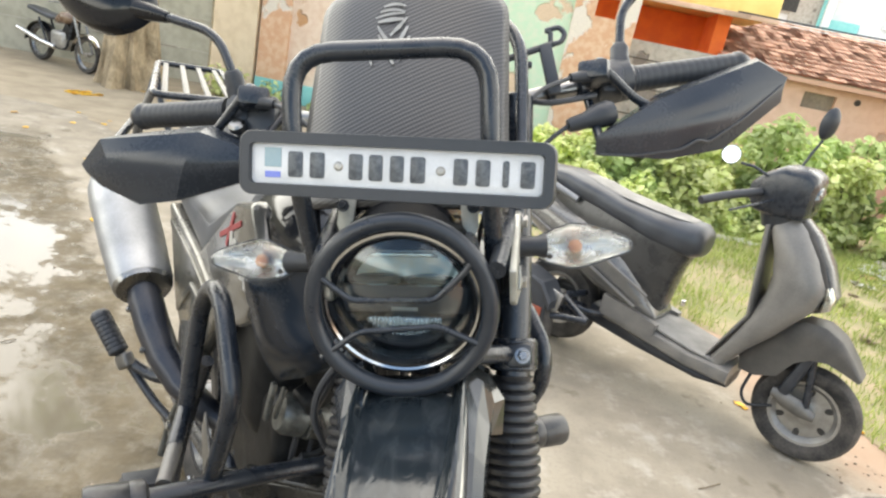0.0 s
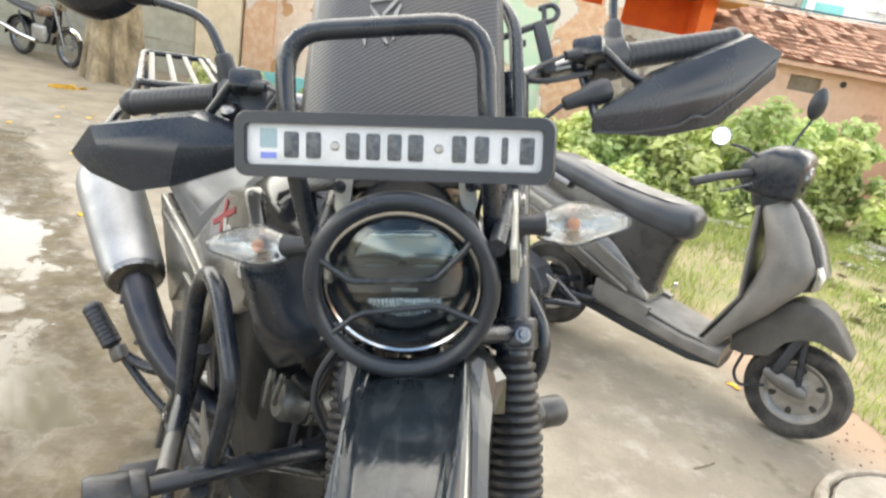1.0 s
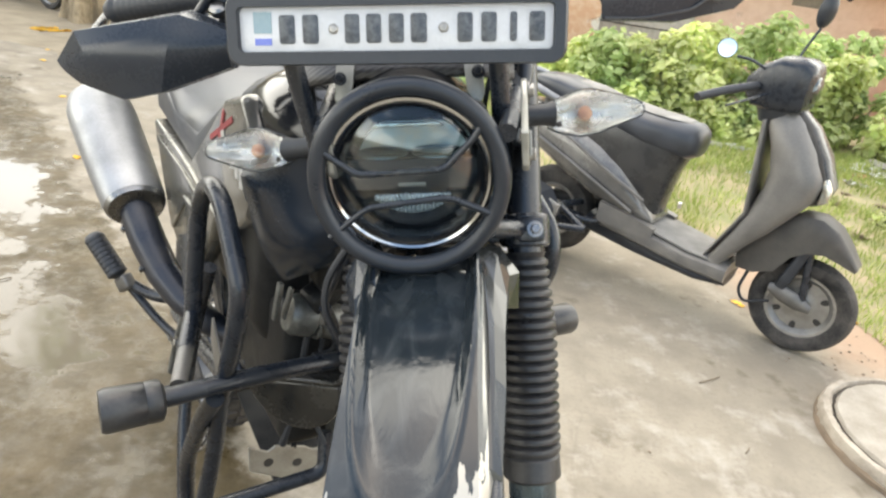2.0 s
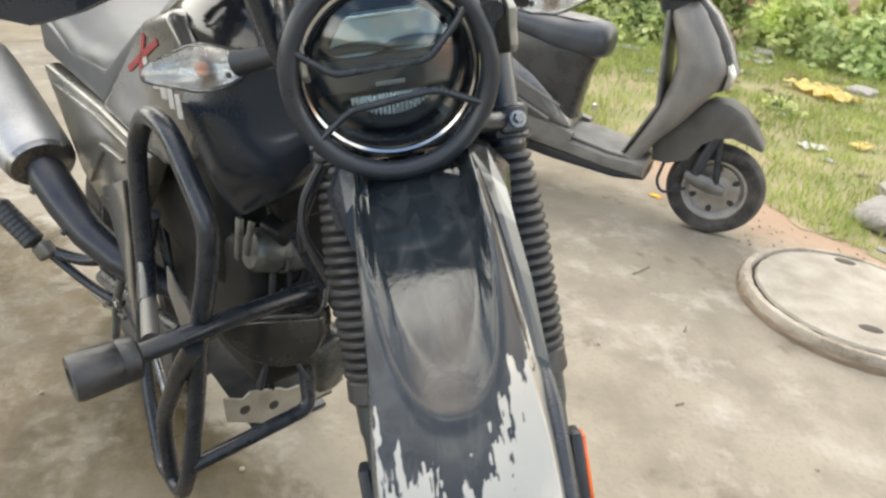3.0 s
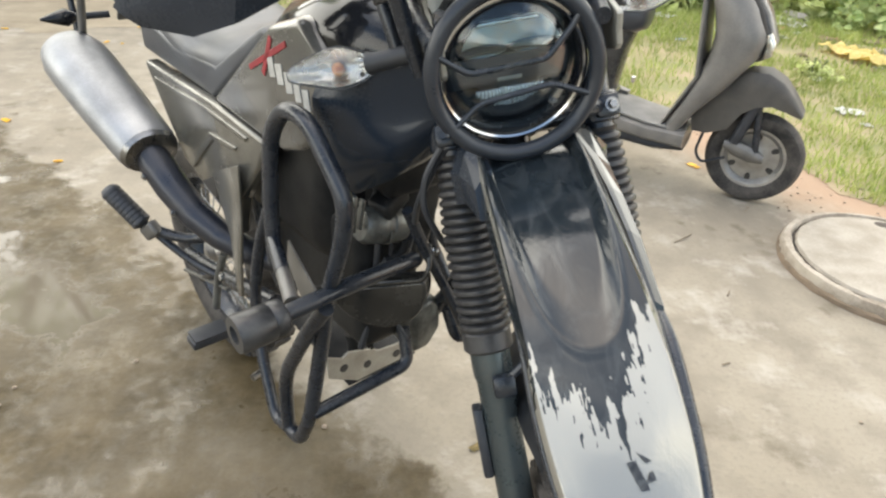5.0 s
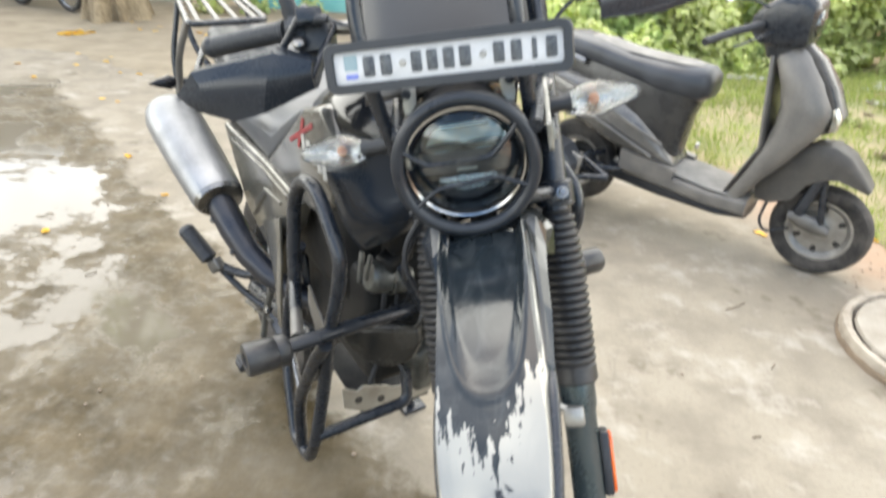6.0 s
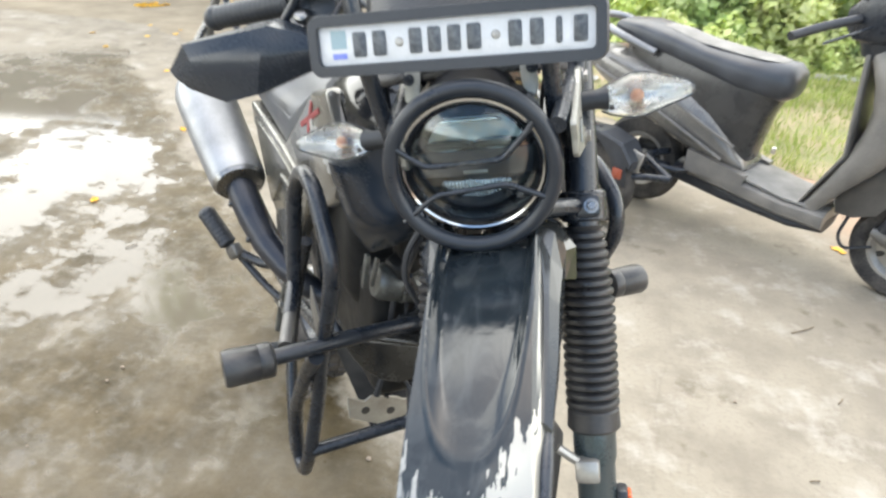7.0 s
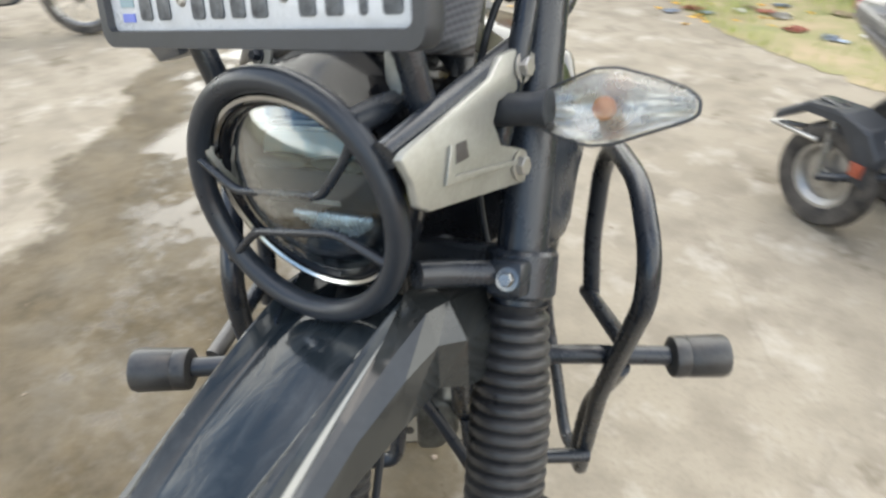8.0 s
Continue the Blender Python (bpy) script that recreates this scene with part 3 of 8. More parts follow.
def part(name, bm, material, parent, label="", mx=None, smooth=True):
    if mx is not None:
        bm.transform(mx)
    ob = new(name, mesh_from(name, bm, material, smooth))
    ob.parent = parent
    if parent.name in ORIGIN:
        ob.matrix_parent_inverse = Matrix.Translation(-ORIGIN[parent.name])
    if label:
        ob["label"] = label
    return ob


def solo(name, bm, material, label, category, kind="", group="", mx=None, smooth=True):
    if mx is not None:
        bm.transform(mx)
    return tagged(new(name, mesh_from(name, bm, material, smooth)), label, category, group, kind)


def rounded(pts, r=0.03, steps=5, closed=False):
    """A polyline whose corners are bent with about radius r."""
    pts = [Vector(p) for p in pts]
    out, k = [], len(pts)
    for i, p in enumerate(pts):
        if not closed and i in (0, k - 1):
            out.append(p)
            continue
        a, b = pts[i - 1] - p, pts[(i + 1) % k] - p
        d = min(r, a.length * 0.48, b.length * 0.48)
        s, e = p + a.normalized() * d, p + b.normalized() * d
        for j in range(steps + 1):
            t = j / steps
            out.append(s.lerp(p, t).lerp(p.lerp(e, t), t))
    return out


def tube(pts, r, seg=12, closed=False, bend=0.03, bm=None, radii=None):
    bm = bm or bmesh.new()
    path = rounded(pts, bend, 5, closed) if bend else [Vector(p) for p in pts]
    k = len(path)
    tang = []
    for i in range(k):
        a = path[i - 1] if (i or closed) else path[i]
        b = path[(i + 1) % k] if (i < k - 1 or closed) else path[i]
        tang.append((b - a).normalized())
    nrm = tang[0].orthogonal().normalized()
    rings = []
    for i in range(k):
        nrm = (nrm - tang[i] * nrm.dot(tang[i])).normalized()
        bi = tang[i].cross(nrm)
        rr = radii[i] if radii and len(radii) == k else r
        rings.append([bm.verts.new(path[i] + (nrm * math.cos(2 * math.pi * j / seg) + bi * math.sin(2 * math.pi * j / seg)) * rr) for j in range(seg)])
    for i in range(k if closed else k - 1):
        a, b = rings[i], rings[(i + 1) % k]
        for j in range(seg):
            bm.faces.new((a[j], a[(j + 1) % seg], b[(j + 1) % seg], b[j]))
    if not closed:
        bm.faces.new(rings[0][::-1]); bm.faces.new(rings[-1])
    return bm


def lathe(profile, seg=32, bm=None, mx=None):
    """Turn (radius, height) pairs about z; open ends are capped."""
    bm = bm or bmesh.new()
    mx = mx or Matrix()
    rings = []
    for r, h in profile:
        if r < 1e-6:
            rings.append([bm.verts.new(mx @ Vector((0, 0, h)))])
        else:
            rings.append([bm.verts.new(mx @ Vector((r * math.cos(2 * math.pi * j / seg), r * math.sin(2 * math.pi * j / seg), h))) for j in range(seg)])
    for a, b in zip(rings, rings[1:]):
        for j in range(seg):
            i = (j + 1) % seg
            if len(a) == 1 and len(b) == 1:
                continue
            if len(a) == 1:
                bm.faces.new((a[0], b[i], b[j]))
            elif len(b) == 1:
                bm.faces.new((a[j], a[i], b[0]))
            else:
                bm.faces.new((a[j], a[i], b[i], b[j]))
    if tuple(profile[0]) == tuple(profile[-1]):
        bmesh.ops.remove_doubles(bm, verts=rings[0] + rings[-1], dist=1e-7)
        return bm
    for ring, flip in ((rings[0], True), (rings[-1], False)):
        if len(ring) > 1:
            bm.faces.new(ring[::-1] if flip else ring)
    return bm


def aim(a, b):
    """The pose that puts z along a to b, at a."""
    a, b = Vector(a), Vector(b)
    return Matrix.Translation(a) @ (b - a).to_track_quat("Z", "Y").to_matrix().to_4x4()


def rod(a, b, r, seg=14, r2=None, bevel=0.0, bm=None):
    h = (Vector(b) - Vector(a)).length
    r2 = r if r2 is None else r2
    e = bevel
    prof = [(r - e, 0), (r, e), (r2, h - e), (r2 - e, h)] if e else [(r, 0), (r2, h)]
    return lathe(prof, seg, bm, aim(a, b))


def box(size, at=(0, 0, 0), rot=(0, 0, 0), bevel=0.004, seg=2, bm=None):
    b = bmesh.new()
    bmesh.ops.create_cube(b, size=1)
    bmesh.ops.transform(b, matrix=Matrix.Diagonal((*size, 1)), verts=b.verts)
    if bevel:
        bmesh.ops.bevel(b, geom=b.edges[:], offset=min(bevel, min(size) * 0.45), segments=seg, affect="EDGES", profile=0.5)
    b.transform(pose(*at, *rot))
    if bm is None:
        return b
    return merge(bm, b)


def merge(bm, other):
    me = bpy.data.meshes.new("joint")
    other.to_mesh(me)
    other.free()
    bm.from_mesh(me)
    bpy.data.meshes.remove(me)
    return bm


def prism(outline, depth, bevel=0.004, seg=2, mx=None):
    """An outline in x, y given a depth in z, its edges rounded."""
    b = bmesh.new()
    vs = [b.verts.new((x, y, 0)) for x, y in outline]
    f = b.faces.new(vs)
    r = bmesh.ops.extrude_face_region(b, geom=[f])
    for v in r["geom"]:
        if isinstance(v, bmesh.types.BMVert):
            v.co.z += depth
    bmesh.ops.recalc_face_normals(b, faces=b.faces[:])
    if bevel:
        bmesh.ops.bevel(b, geom=b.edges[:], offset=bevel, segments=seg, affect="EDGES", profile=0.5, clamp_overlap=True)
    if mx is not None:
        b.transform(mx)
    return b


def loft(sections, closed=True, caps=True):
    """Skin rings of equal length; each ring is closed unless told otherwise."""
    bm = bmesh.new()
    rows = [[bm.verts.new(p) for p in s] for s in sections]
    k = len(rows[0])
    for a, b in zip(rows, rows[1:]):
        for j in range(k if closed else k - 1):
            i = (j + 1) % k
            bm.faces.new((a[j], a[i], b[i], b[j]))
    if caps and closed:
        bm.faces.new(rows[0][::-1]); bm.faces.new(rows[-1])
    return bm


def oval(cx, cy, cz, wx, wz, k=20, power=2.4, along="y"):
    """A superellipse ring across y (or x), centred at c with half-widths."""
    out = []
    for j in range(k):
        a = 2 * math.pi * j / k
        c, s = math.cos(a), math.sin(a)
        u, v = math.copysign(abs(c) ** (2 / power), c) * wx, math.copysign(abs(s) ** (2 / power), s) * wz
        out.append(Vector((cx + u, cy, cz + v)) if along == "y" else Vector((cx, cy + u, cz + v)))
    return out


def ring(major, minor, mx, seg=48, sub=12):
    pts = [(major * math.cos(2 * math.pi * i / seg), major * math.sin(2 * math.pi * i / seg), 0) for i in range(seg)]
    b = tube(pts, minor, sub, True, 0)
    b.transform(mx)
    return b


def bolt(at, toward, r=0.008, h=0.006):
    b = lathe([(r * 1.5, 0), (r * 1.5, 0.0015), (r * 1.05, 0.0018)], 20, None, aim(at, toward))
    return lathe([(r, 0.0016), (r, h), (r * 0.85, h + 0.001)], 6, b, aim(at, toward))


def wheel(parent, mx, radius, width, rim_r, spokes=0, tyre_mat=None, rim_mat=None, name="wheel", knobs=0):
    """A tyre with its rim and hub round the x axis of mx."""
    lx = mx @ pose(0, 0, 0, 0, 90, 0)
    w = width / 2
    prof = [(rim_r, -w * 0.72), (rim_r + (radius - rim_r) * 0.35, -w), (radius - (radius - rim_r) * 0.25, -w * 0.97), (radius - 0.008, -w * 0.6), (radius, 0),
            (radius - 0.008, w * 0.6), (radius - (radius - rim_r) * 0.25, w * 0.97), (rim_r + (radius - rim_r) * 0.35, w), (rim_r, w * 0.72), (rim_r - 0.004, 0), (rim_r, -w * 0.72)]
    b = lathe(prof, 56)
    for i in range(knobs):
        for s in (-1, 0, 1):
            a = 2 * math.pi * (i + (0.5 if s else 0)) / knobs
            m = pose(0, 0, 0, 0, 0, math.degrees(a)) @ Matrix.Translation((radius - 0.004 - (0.006 if s else 0), 0, s * w * 0.55))
            k = box((0.018, 2 * math.pi * radius / knobs * 0.55, w * 0.45), bevel=0)
            k.transform(m)
            merge(b, k)
    root = part(name, b, tyre_mat or TYRE, parent, mx=lx)
    b = lathe([(rim_r + 0.004, -w * 0.7), (rim_r - 0.012, -w * 0.66), (rim_r - 0.03, -w * 0.2), (rim_r - 0.03, w * 0.2), (rim_r - 0.012, w * 0.66), (rim_r + 0.004, w * 0.7), (rim_r + 0.002, 0), (rim_r + 0.004, -w * 0.7)], 56)
    part("rim", b, rim_mat or ALLOY, root, mx=lx)
    b = lathe([(0.02, -w * 1.1), (0.045, -w * 0.9), (0.03, -w * 0.3), (0.03, w * 0.3), (0.045, w * 0.9), (0.02, w * 1.1)], 28)
    part("hub", b, ALLOY, root, mx=lx)
    if spokes:
        b = bmesh.new()
        for i in range(spokes):
            a = 2 * math.pi * i / spokes
            s = w * 0.8 if i % 2 else -w * 0.8
            c = a + (0.35 if i % 4 < 2 else -0.35)
            rod((0.042 * math.cos(c), 0.042 * math.sin(c), s), ((rim_r - 0.028) * math.cos(a), (rim_r - 0.028) * math.sin(a), 0), 0.0018, 6, bm=b)
        part("spokes", b, STEEL, root, mx=lx)
    return root


# ---- the setting ----
def flat(outline, z, name, material, label, category, thick=0.0):
    b = bmesh.new()
    vs = [b.verts.new((x, y, z)) for x, y in outline]
    b.faces.new(vs)
    if thick:
        r = bmesh.ops.extrude_face_region(b, geom=b.faces[:])
        for v in r["geom"]:
            if isinstance(v, bmesh.types.BMVert):
                v.co.z -= thick
    return solo(name, b, material, label, category, "structure", smooth=False)


flat([(-400, -400), (400, -400), (400, 400), (-400, 400)], 0.0, "ground", GROUND, "patched concrete lane, dry and sandy with wet brown puddles", "ground")


def wavy(pts, step, amp, seed):
    """An outline with its edges broken into an uneven line."""
    rnd = random.Random(seed)
    out = []
    for i, p in enumerate(pts):
        a, b = Vector(p), Vector(pts[(i + 1) % len(pts)])
        n = max(1, int((b - a).length / step))
        for k in range(n):
            q = a.lerp(b, k / n)
            out.append((q.x + rnd.uniform(-amp, amp), q.y + rnd.uniform(-amp, amp)))
    return out


# grassy plot beyond the lane's edge
EDGE = [(-1.9, 5.35), (-0.96, 4.5), (-0.24, 4.17), (0.45, 3.85), (1.1, 3.52), (1.42, 3.35), (1.78, 2.62), (1.9, 2.25), (2.15, 1.95), (2.7, 1.6), (3.6, 1.0), (6.0, -1.0)]
PLOT = EDGE + [(14.0, -1.0), (14.0, 9.9), (-1.9, 9.0)]
flat(wavy(PLOT, 0.05, 0.035, 3), 0.003, "soil", SOIL, "grassy soil plot beside the lane", "soil")
flat(wavy([(-8.6, 7.3), (-6.5, 4.9), (-4.6, 5.0), (-3.2, 4.4), (-2.2, 5.0), (-1.9, 6.0), (-1.9, 8.7), (-8.6, 8.5)], 0.12, 0.05, 4), 0.002, "sandy_verge", SANDY, "trodden sandy verge under the old wall", "verge")


def wall(name, a, b, h, t, material, label, z0=0.0, openings=(), cat="wall"):
    """A wall from a to b, with its thickness away from the camera; openings are (s0, s1, z0, z1) holes cut through."""
    a, b = Vector(a), Vector(b)
    L = (b - a).length
    ang = math.degrees(math.atan2(b.y - a.y, b.x - a.x))
    xs = sorted({0.0, L, *[o[0] for o in openings], *[o[1] for o in openings]})
    zs = sorted({z0, h, *[o[2] for o in openings], *[o[3] for o in openings]})
    bm = bmesh.new()
    solid = {}
    for i in range(len(xs) - 1):
        for k in range(len(zs) - 1):
            cx, cz = (xs[i] + xs[i + 1]) / 2, (zs[k] + zs[k + 1]) / 2
            solid[i, k] = not any(o[0] < cx < o[1] and o[2] < cz < o[3] for o in openings)
    def quad(*p):
        bm.faces.new([bm.verts.new(q) for q in p])
    for (i, k), on in solid.items():
        if not on:
            continue
        x0, x1, c0, c1 = xs[i], xs[i + 1], zs[k], zs[k + 1]
        quad((x0, 0, c0), (x1, 0, c0), (x1, 0, c1), (x0, 0, c1))
        quad((x1, t, c0), (x0, t, c0), (x0, t, c1), (x1, t, c1))
        if not solid.get((i - 1, k)):
            quad((x0, t, c0), (x0, 0, c0), (x0, 0, c1), (x0, t, c1))
        if not solid.get((i + 1, k)):
            quad((x1, 0, c0), (x1, t, c0), (x1, t, c1), (x1, 0, c1))
        if not solid.get((i, k + 1)):
            quad((x0, 0, c1), (x1, 0, c1), (x1, t, c1), (x0, t, c1))
        if not solid.get((i, k - 1)):
            quad((x0, t, c0), (x1, t, c0), (x1, 0, c0), (x0, 0, c0))
    bmesh.ops.remove_doubles(bm, verts=bm.verts[:], dist=1e-5)
    bm.transform(pose(a.x, a.y, 0, 0, 0, ang))
    return solo(name, bm, material, label, cat, "structure", smooth=False)


wall("wall_block", (-14, 5.6), (-5.25, 8.5), 2.3, 0.2, W_GREY, "weathered grey-green concrete block wall")
wall("wall_pillar", (-5.2, 8.46), (-4.55, 8.5), 3.0, 0.45, W_CREAM, "cream painted gate pillar")
wall("wall_pink", (-4.55, 8.6), (-1.35, 8.8), 3.6, 0.25, W_PINK, "pink plaster wall flaking off to orange brick")
wall("wall_pilaster", (-4.5, 8.52), (-4.08, 8.55), 3.4, 0.1, W_BRICK, "bare orange brick pilaster, worn and chipped")
wall("wall_green", (-1.35, 8.75), (-0.22, 8.85), 3.6, 0.25, W_GREEN, "pale green plaster wall, flaking")
wall("wall_brick", (-0.22, 8.8), (0.62, 8.9), 3.6, 0.3, W_BRICK, "brown-orange wall with pale plaster patches", openings=((0.28, 0.6, 2.0, 2.35),))
wall("plinth", (-4.5, 8.5), (-1.2, 8.68), 0.28, 0.1, W_TEAL, "low blue-green painted plinth of the wall")
# block joints of the grey wall
for z in (0.45, 0.9, 1.35, 1.8):
    a, b = Vector((-14, 5.6, 0)), Vector((-5.25, 8.5, 0))
    d = (b - a).normalized()
    nrm = Vector((d.y, -d.x, 0))
    bm = box(((b - a).length, 0.008, 0.012), bevel=0)
    bm.transform(Matrix.Translation((a + b) / 2 + nrm * 0.004 + Vector((0, 0, z))) @ pose(0, 0, 0, 0, 0, math.degrees(math.atan2(d.y, d.x))))
    solo("wall_course", bm, W_BLOCK, "dark joint between wall courses", "joint", "structure", smooth=False)


# the orange house with its yellow slab
house = thing("orange_house", (2.0, 12.0, 0.0), "orange painted house under a yellow roof slab", "house")
part("wall", box((3.9, 0.25, 2.44), (0.0, 11.3, 1.22), bevel=0), W_ORANGE, house)
part("wall", box((0.2, 1.3, 2.44), (1.9, 10.8, 1.22), bevel=0), W_ORANGE, house)
part("roof_slab", box((3.9, 1.9, 0.3), (0.55, 10.65, 2.6), bevel=0.02), W_YELLOW, house, "yellow painted roof slab")
part("slab_edge", box((3.94, 0.06, 0.07), (0.55, 9.68, 2.42), bevel=0.01), W_SALMON, house)
part("upper_wall", box((3.4, 0.25, 2.2), (-0.4, 11.4, 3.85), bevel=0), W_YELLOW, house)
for x in (-1.4, 0.4):
    wdw = part("window", box((0.9, 0.06, 1.1), (x, 11.27, 3.95), bevel=0.01), W_WHITE, house)
    part("pane", box((0.76, 0.04, 0.96), (x, 11.25, 3.95), bevel=0), DARK, wdw)
block = wall("wall_yard", (0.62, 9.7), (1.98, 9.82), 1.85, 0.2, W_BLOCK, "bare concrete block yard wall")
for z in (0.4, 0.8, 1.2, 1.6):
    solo("wall_course", box((1.34, 0.008, 0.016), (1.3, 9.752, z), (0, 0, 4.7), 0), DARK_GAP, "dark joint between wall courses", "joint", "structure", smooth=False)

# the low tiled house
cottage = thing("tiled_house", (4.2, 11.2, 0.0), "low salmon plastered house with an old clay tile roof", "house")


def cottage_front():
    bm = bmesh.new()
    # front wall with a real vent opening
    xs, zs = [2.0, 3.25, 3.70, 9.0], [0.0, 1.40, 1.62, 1.84]
    for i in range(3):
        for k in range(3):
            if (i, k) == (1, 1):
                continue
            for y, flip in ((10.0, False), (10.2, True)):
                q = [(xs[i], y, zs[k]), (xs[i + 1], y, zs[k]), (xs[i + 1], y, zs[k + 1]), (xs[i], y, zs[k + 1])]
                bm.faces.new([bm.verts.new(p) for p in (q[::-1] if flip else q)])
    for (x0, z0), (x1, z1) in (((3.25, 1.40), (3.70, 1.40)), ((3.70, 1.40), (3.70, 1.62)), ((3.70, 1.62), (3.25, 1.62)), ((3.25, 1.62), (3.25, 1.40))):
        bm.faces.new([bm.verts.new(p) for p in ((x0, 10.0, z0), (x1, 10.0, z1), (x1, 10.2, z1), (x0, 10.2, z0))])
    w = part("wall", bm, W_SALMON, cottage, smooth=False)
    part("vent_grille", box((0.46, 0.02, 0.23), (3.475, 10.1, 1.51), bevel=0), VENT, w, "dusty grey vent opening")
    part("pipe_hole", lathe([(0.04, 0.0), (0.045, 0.02), (0.03, 0.021)], 20, None, pose(3.975, 10.0, 1.6, 90, 0, 0)), DARK, w, "dark round pipe hole")
    part("wall_side", box((0.2, 2.6, 1.84), (2.1, 11.5, 0.92), bevel=0), W_SALMON, cottage)
    part("wall_back", box((7.0, 0.2, 2.5), (5.5, 12.8, 1.25), bevel=0), W_SALMON, cottage)
    part("roof_deck", loft([[Vector((x, 9.72, 1.78)), Vector((x, 12.9, 2.70)), Vector((x, 12.9, 2.64)), Vector((x, 9.72, 1.72))] for x in (1.95, 9.1)]), TILE, cottage, smooth=False)
    part("rafter_end", box((7.1, 0.03, 0.07), (5.52, 9.74, 1.765), bevel=0.005), BARK, cottage)


cottage_front()

part("cable", tube([(1.95, 9.62, 2.46), (2.6, 9.5, 2.44), (3.43, 9.5, 2.43), (4.4, 9.55, 2.45), (8.9, 12.0, 2.55)], 0.011, 8, bend=0.3), RUBBER, cottage, "thin black cable above the roof")

# far houses
far = thing("white_house", (7.5, 24.0, 0.0), "distant white house with teal trim", "house")
part("wall", box((9.0, 6.0, 7.6), (7.0, 26.0, 3.8), bevel=0), W_WHITE, far)
part("parapet", box((1.0, 0.3, 0.4), (7.4, 22.9, 3.85), bevel=0.02), W_TEAL, far, "teal painted parapet")
part("parapet", box((2.6, 0.3, 0.5), (9.9, 22.9, 4.3), bevel=0.02), W_WHITE, far)
part("drain_pipe", rod((6.75, 22.85, 2.0), (6.75, 22.85, 6.4), 0.06, 10), W_TEAL, far)
part("doorway", box((0.9, 0.1, 1.9), (6.3, 22.96, 4.6), bevel=0.01), W_BLOCK, far, "grey doorway")
part("balcony", box((4.2, 0.8, 0.25), (7.9, 22.6, 3.55), bevel=0.02), W_WHITE, far)
for x, z, h in ((5.6, 4.6, 1.2), (8.4, 5.6, 1.1), (9.9, 5.5, 1.5)):
    wdw = part("window", box((1.0, 0.08, h), (x, 22.97, z), bevel=0.01), W_BLOCK, far)
    part("pane", box((0.84, 0.06, h - 0.16), (x, 22.93, z), bevel=0), DARK, wdw)
for x, z, w, h in ((6.4, 5.4, 0.9, 0.9), (7.6, 6.3, 0.7, 1.0), (9.2, 4.7, 0.8, 0.9), (10.6, 4.9, 0.9, 1.1), (4.6, 5.9, 0.8, 1.0)):
    wdw = part("window", box((w, 0.08, h), (x, 22.97, z), bevel=0.01), W_TEAL, far)
    part("pane", box((w - 0.16, 0.06, h - 0.16), (x, 22.93, z), bevel=0), DARK, wdw)
    part("sunshade", box((w + 0.3, 0.5, 0.08), (x, 22.75, z + h / 2 + 0.12), bevel=0.01), W_WHITE, wdw)
part("water_tank", lathe([(0.55, 7.6), (0.6, 7.7), (0.6, 8.6), (0.45, 8.8), (0.2, 8.9)], 20, None, Matrix.Translation((8.6, 24.5, 0))), BLACK_PLASTIC, far, "black water tank")
for x in (5.2, 6.9, 9.4):
    part("column", box((0.22, 0.25, 1.6), (x, 22.75, 4.6), bevel=0.02), W_WHITE, far)
far2 = thing("pale_house", (15.5, 22.0, 0.0), "distant pale house with flat roof", "house")
part("wall", box((7.0, 6.0, 6.2), (15.5, 25.0, 3.1), bevel=0), W_WHITE, far2)
part("roof_slab", box((7.6, 6.6, 0.3), (15.5, 25.0, 6.3), bevel=0.02), W_TEAL, far2)
for x in (13.5, 16.0):
    wdw = part("window", box((1.1, 0.08, 1.2), (x, 21.97, 4.4), bevel=0.01), W_BLOCK, far2)
    part("pane", box((0.94, 0.06, 1.04), (x, 21.93, 4.4), bevel=0), DARK, wdw)
# three unseen walls, added to close the place and shape what gloss reflects
wall("wall_south", (14, -9.0), (-14, -9.0), 1.8, 0.25, W_GREY, "plain grey wall added out of view behind the camera")
wall("wall_west", (-14, -9.0), (-14, 5.6), 2.0, 0.25, W_GREY, "plain grey wall added out of view along the lane")
wall("wall_east", (14, 10.0), (14, -9.0), 2.4, 0.25, W_SALMON, "plain salmon wall added out of view along the plot")
wall("wall_right_house", (4.6, 8.9), (9.5, 8.2), 2.6, 0.25, W_SALMON, "salmon plastered house wall behind the shrubs")


# ---- the parked motorcycle: front end (x right, y ahead, z up the fork) ----
FRONT = Matrix(((-0.97198, 0.01823, -0.23434, 0.00765), (-0.10989, -0.91658, 0.38447, 0.08664), (-0.20778, 0.39945, 0.89290, 1.03262), (0, 0, 0, 1)))
# ... and its frame (x right, y ahead, z up), turned about 30 degrees to the front end
BODY = Matrix(((-0.75536, 0.65531, 0, -0.062), (-0.65531, -0.75536, 0, 0.197), (0, 0, 1, 0), (0, 0, 0, 1)))
bike = thing("motorcycle", (0.0, 0.25, 0.0), "black and olive-grey adventure motorcycle parked on the concrete lane", "motorcycle")


def both(make):
    for s in (1, -1):
        make(s)


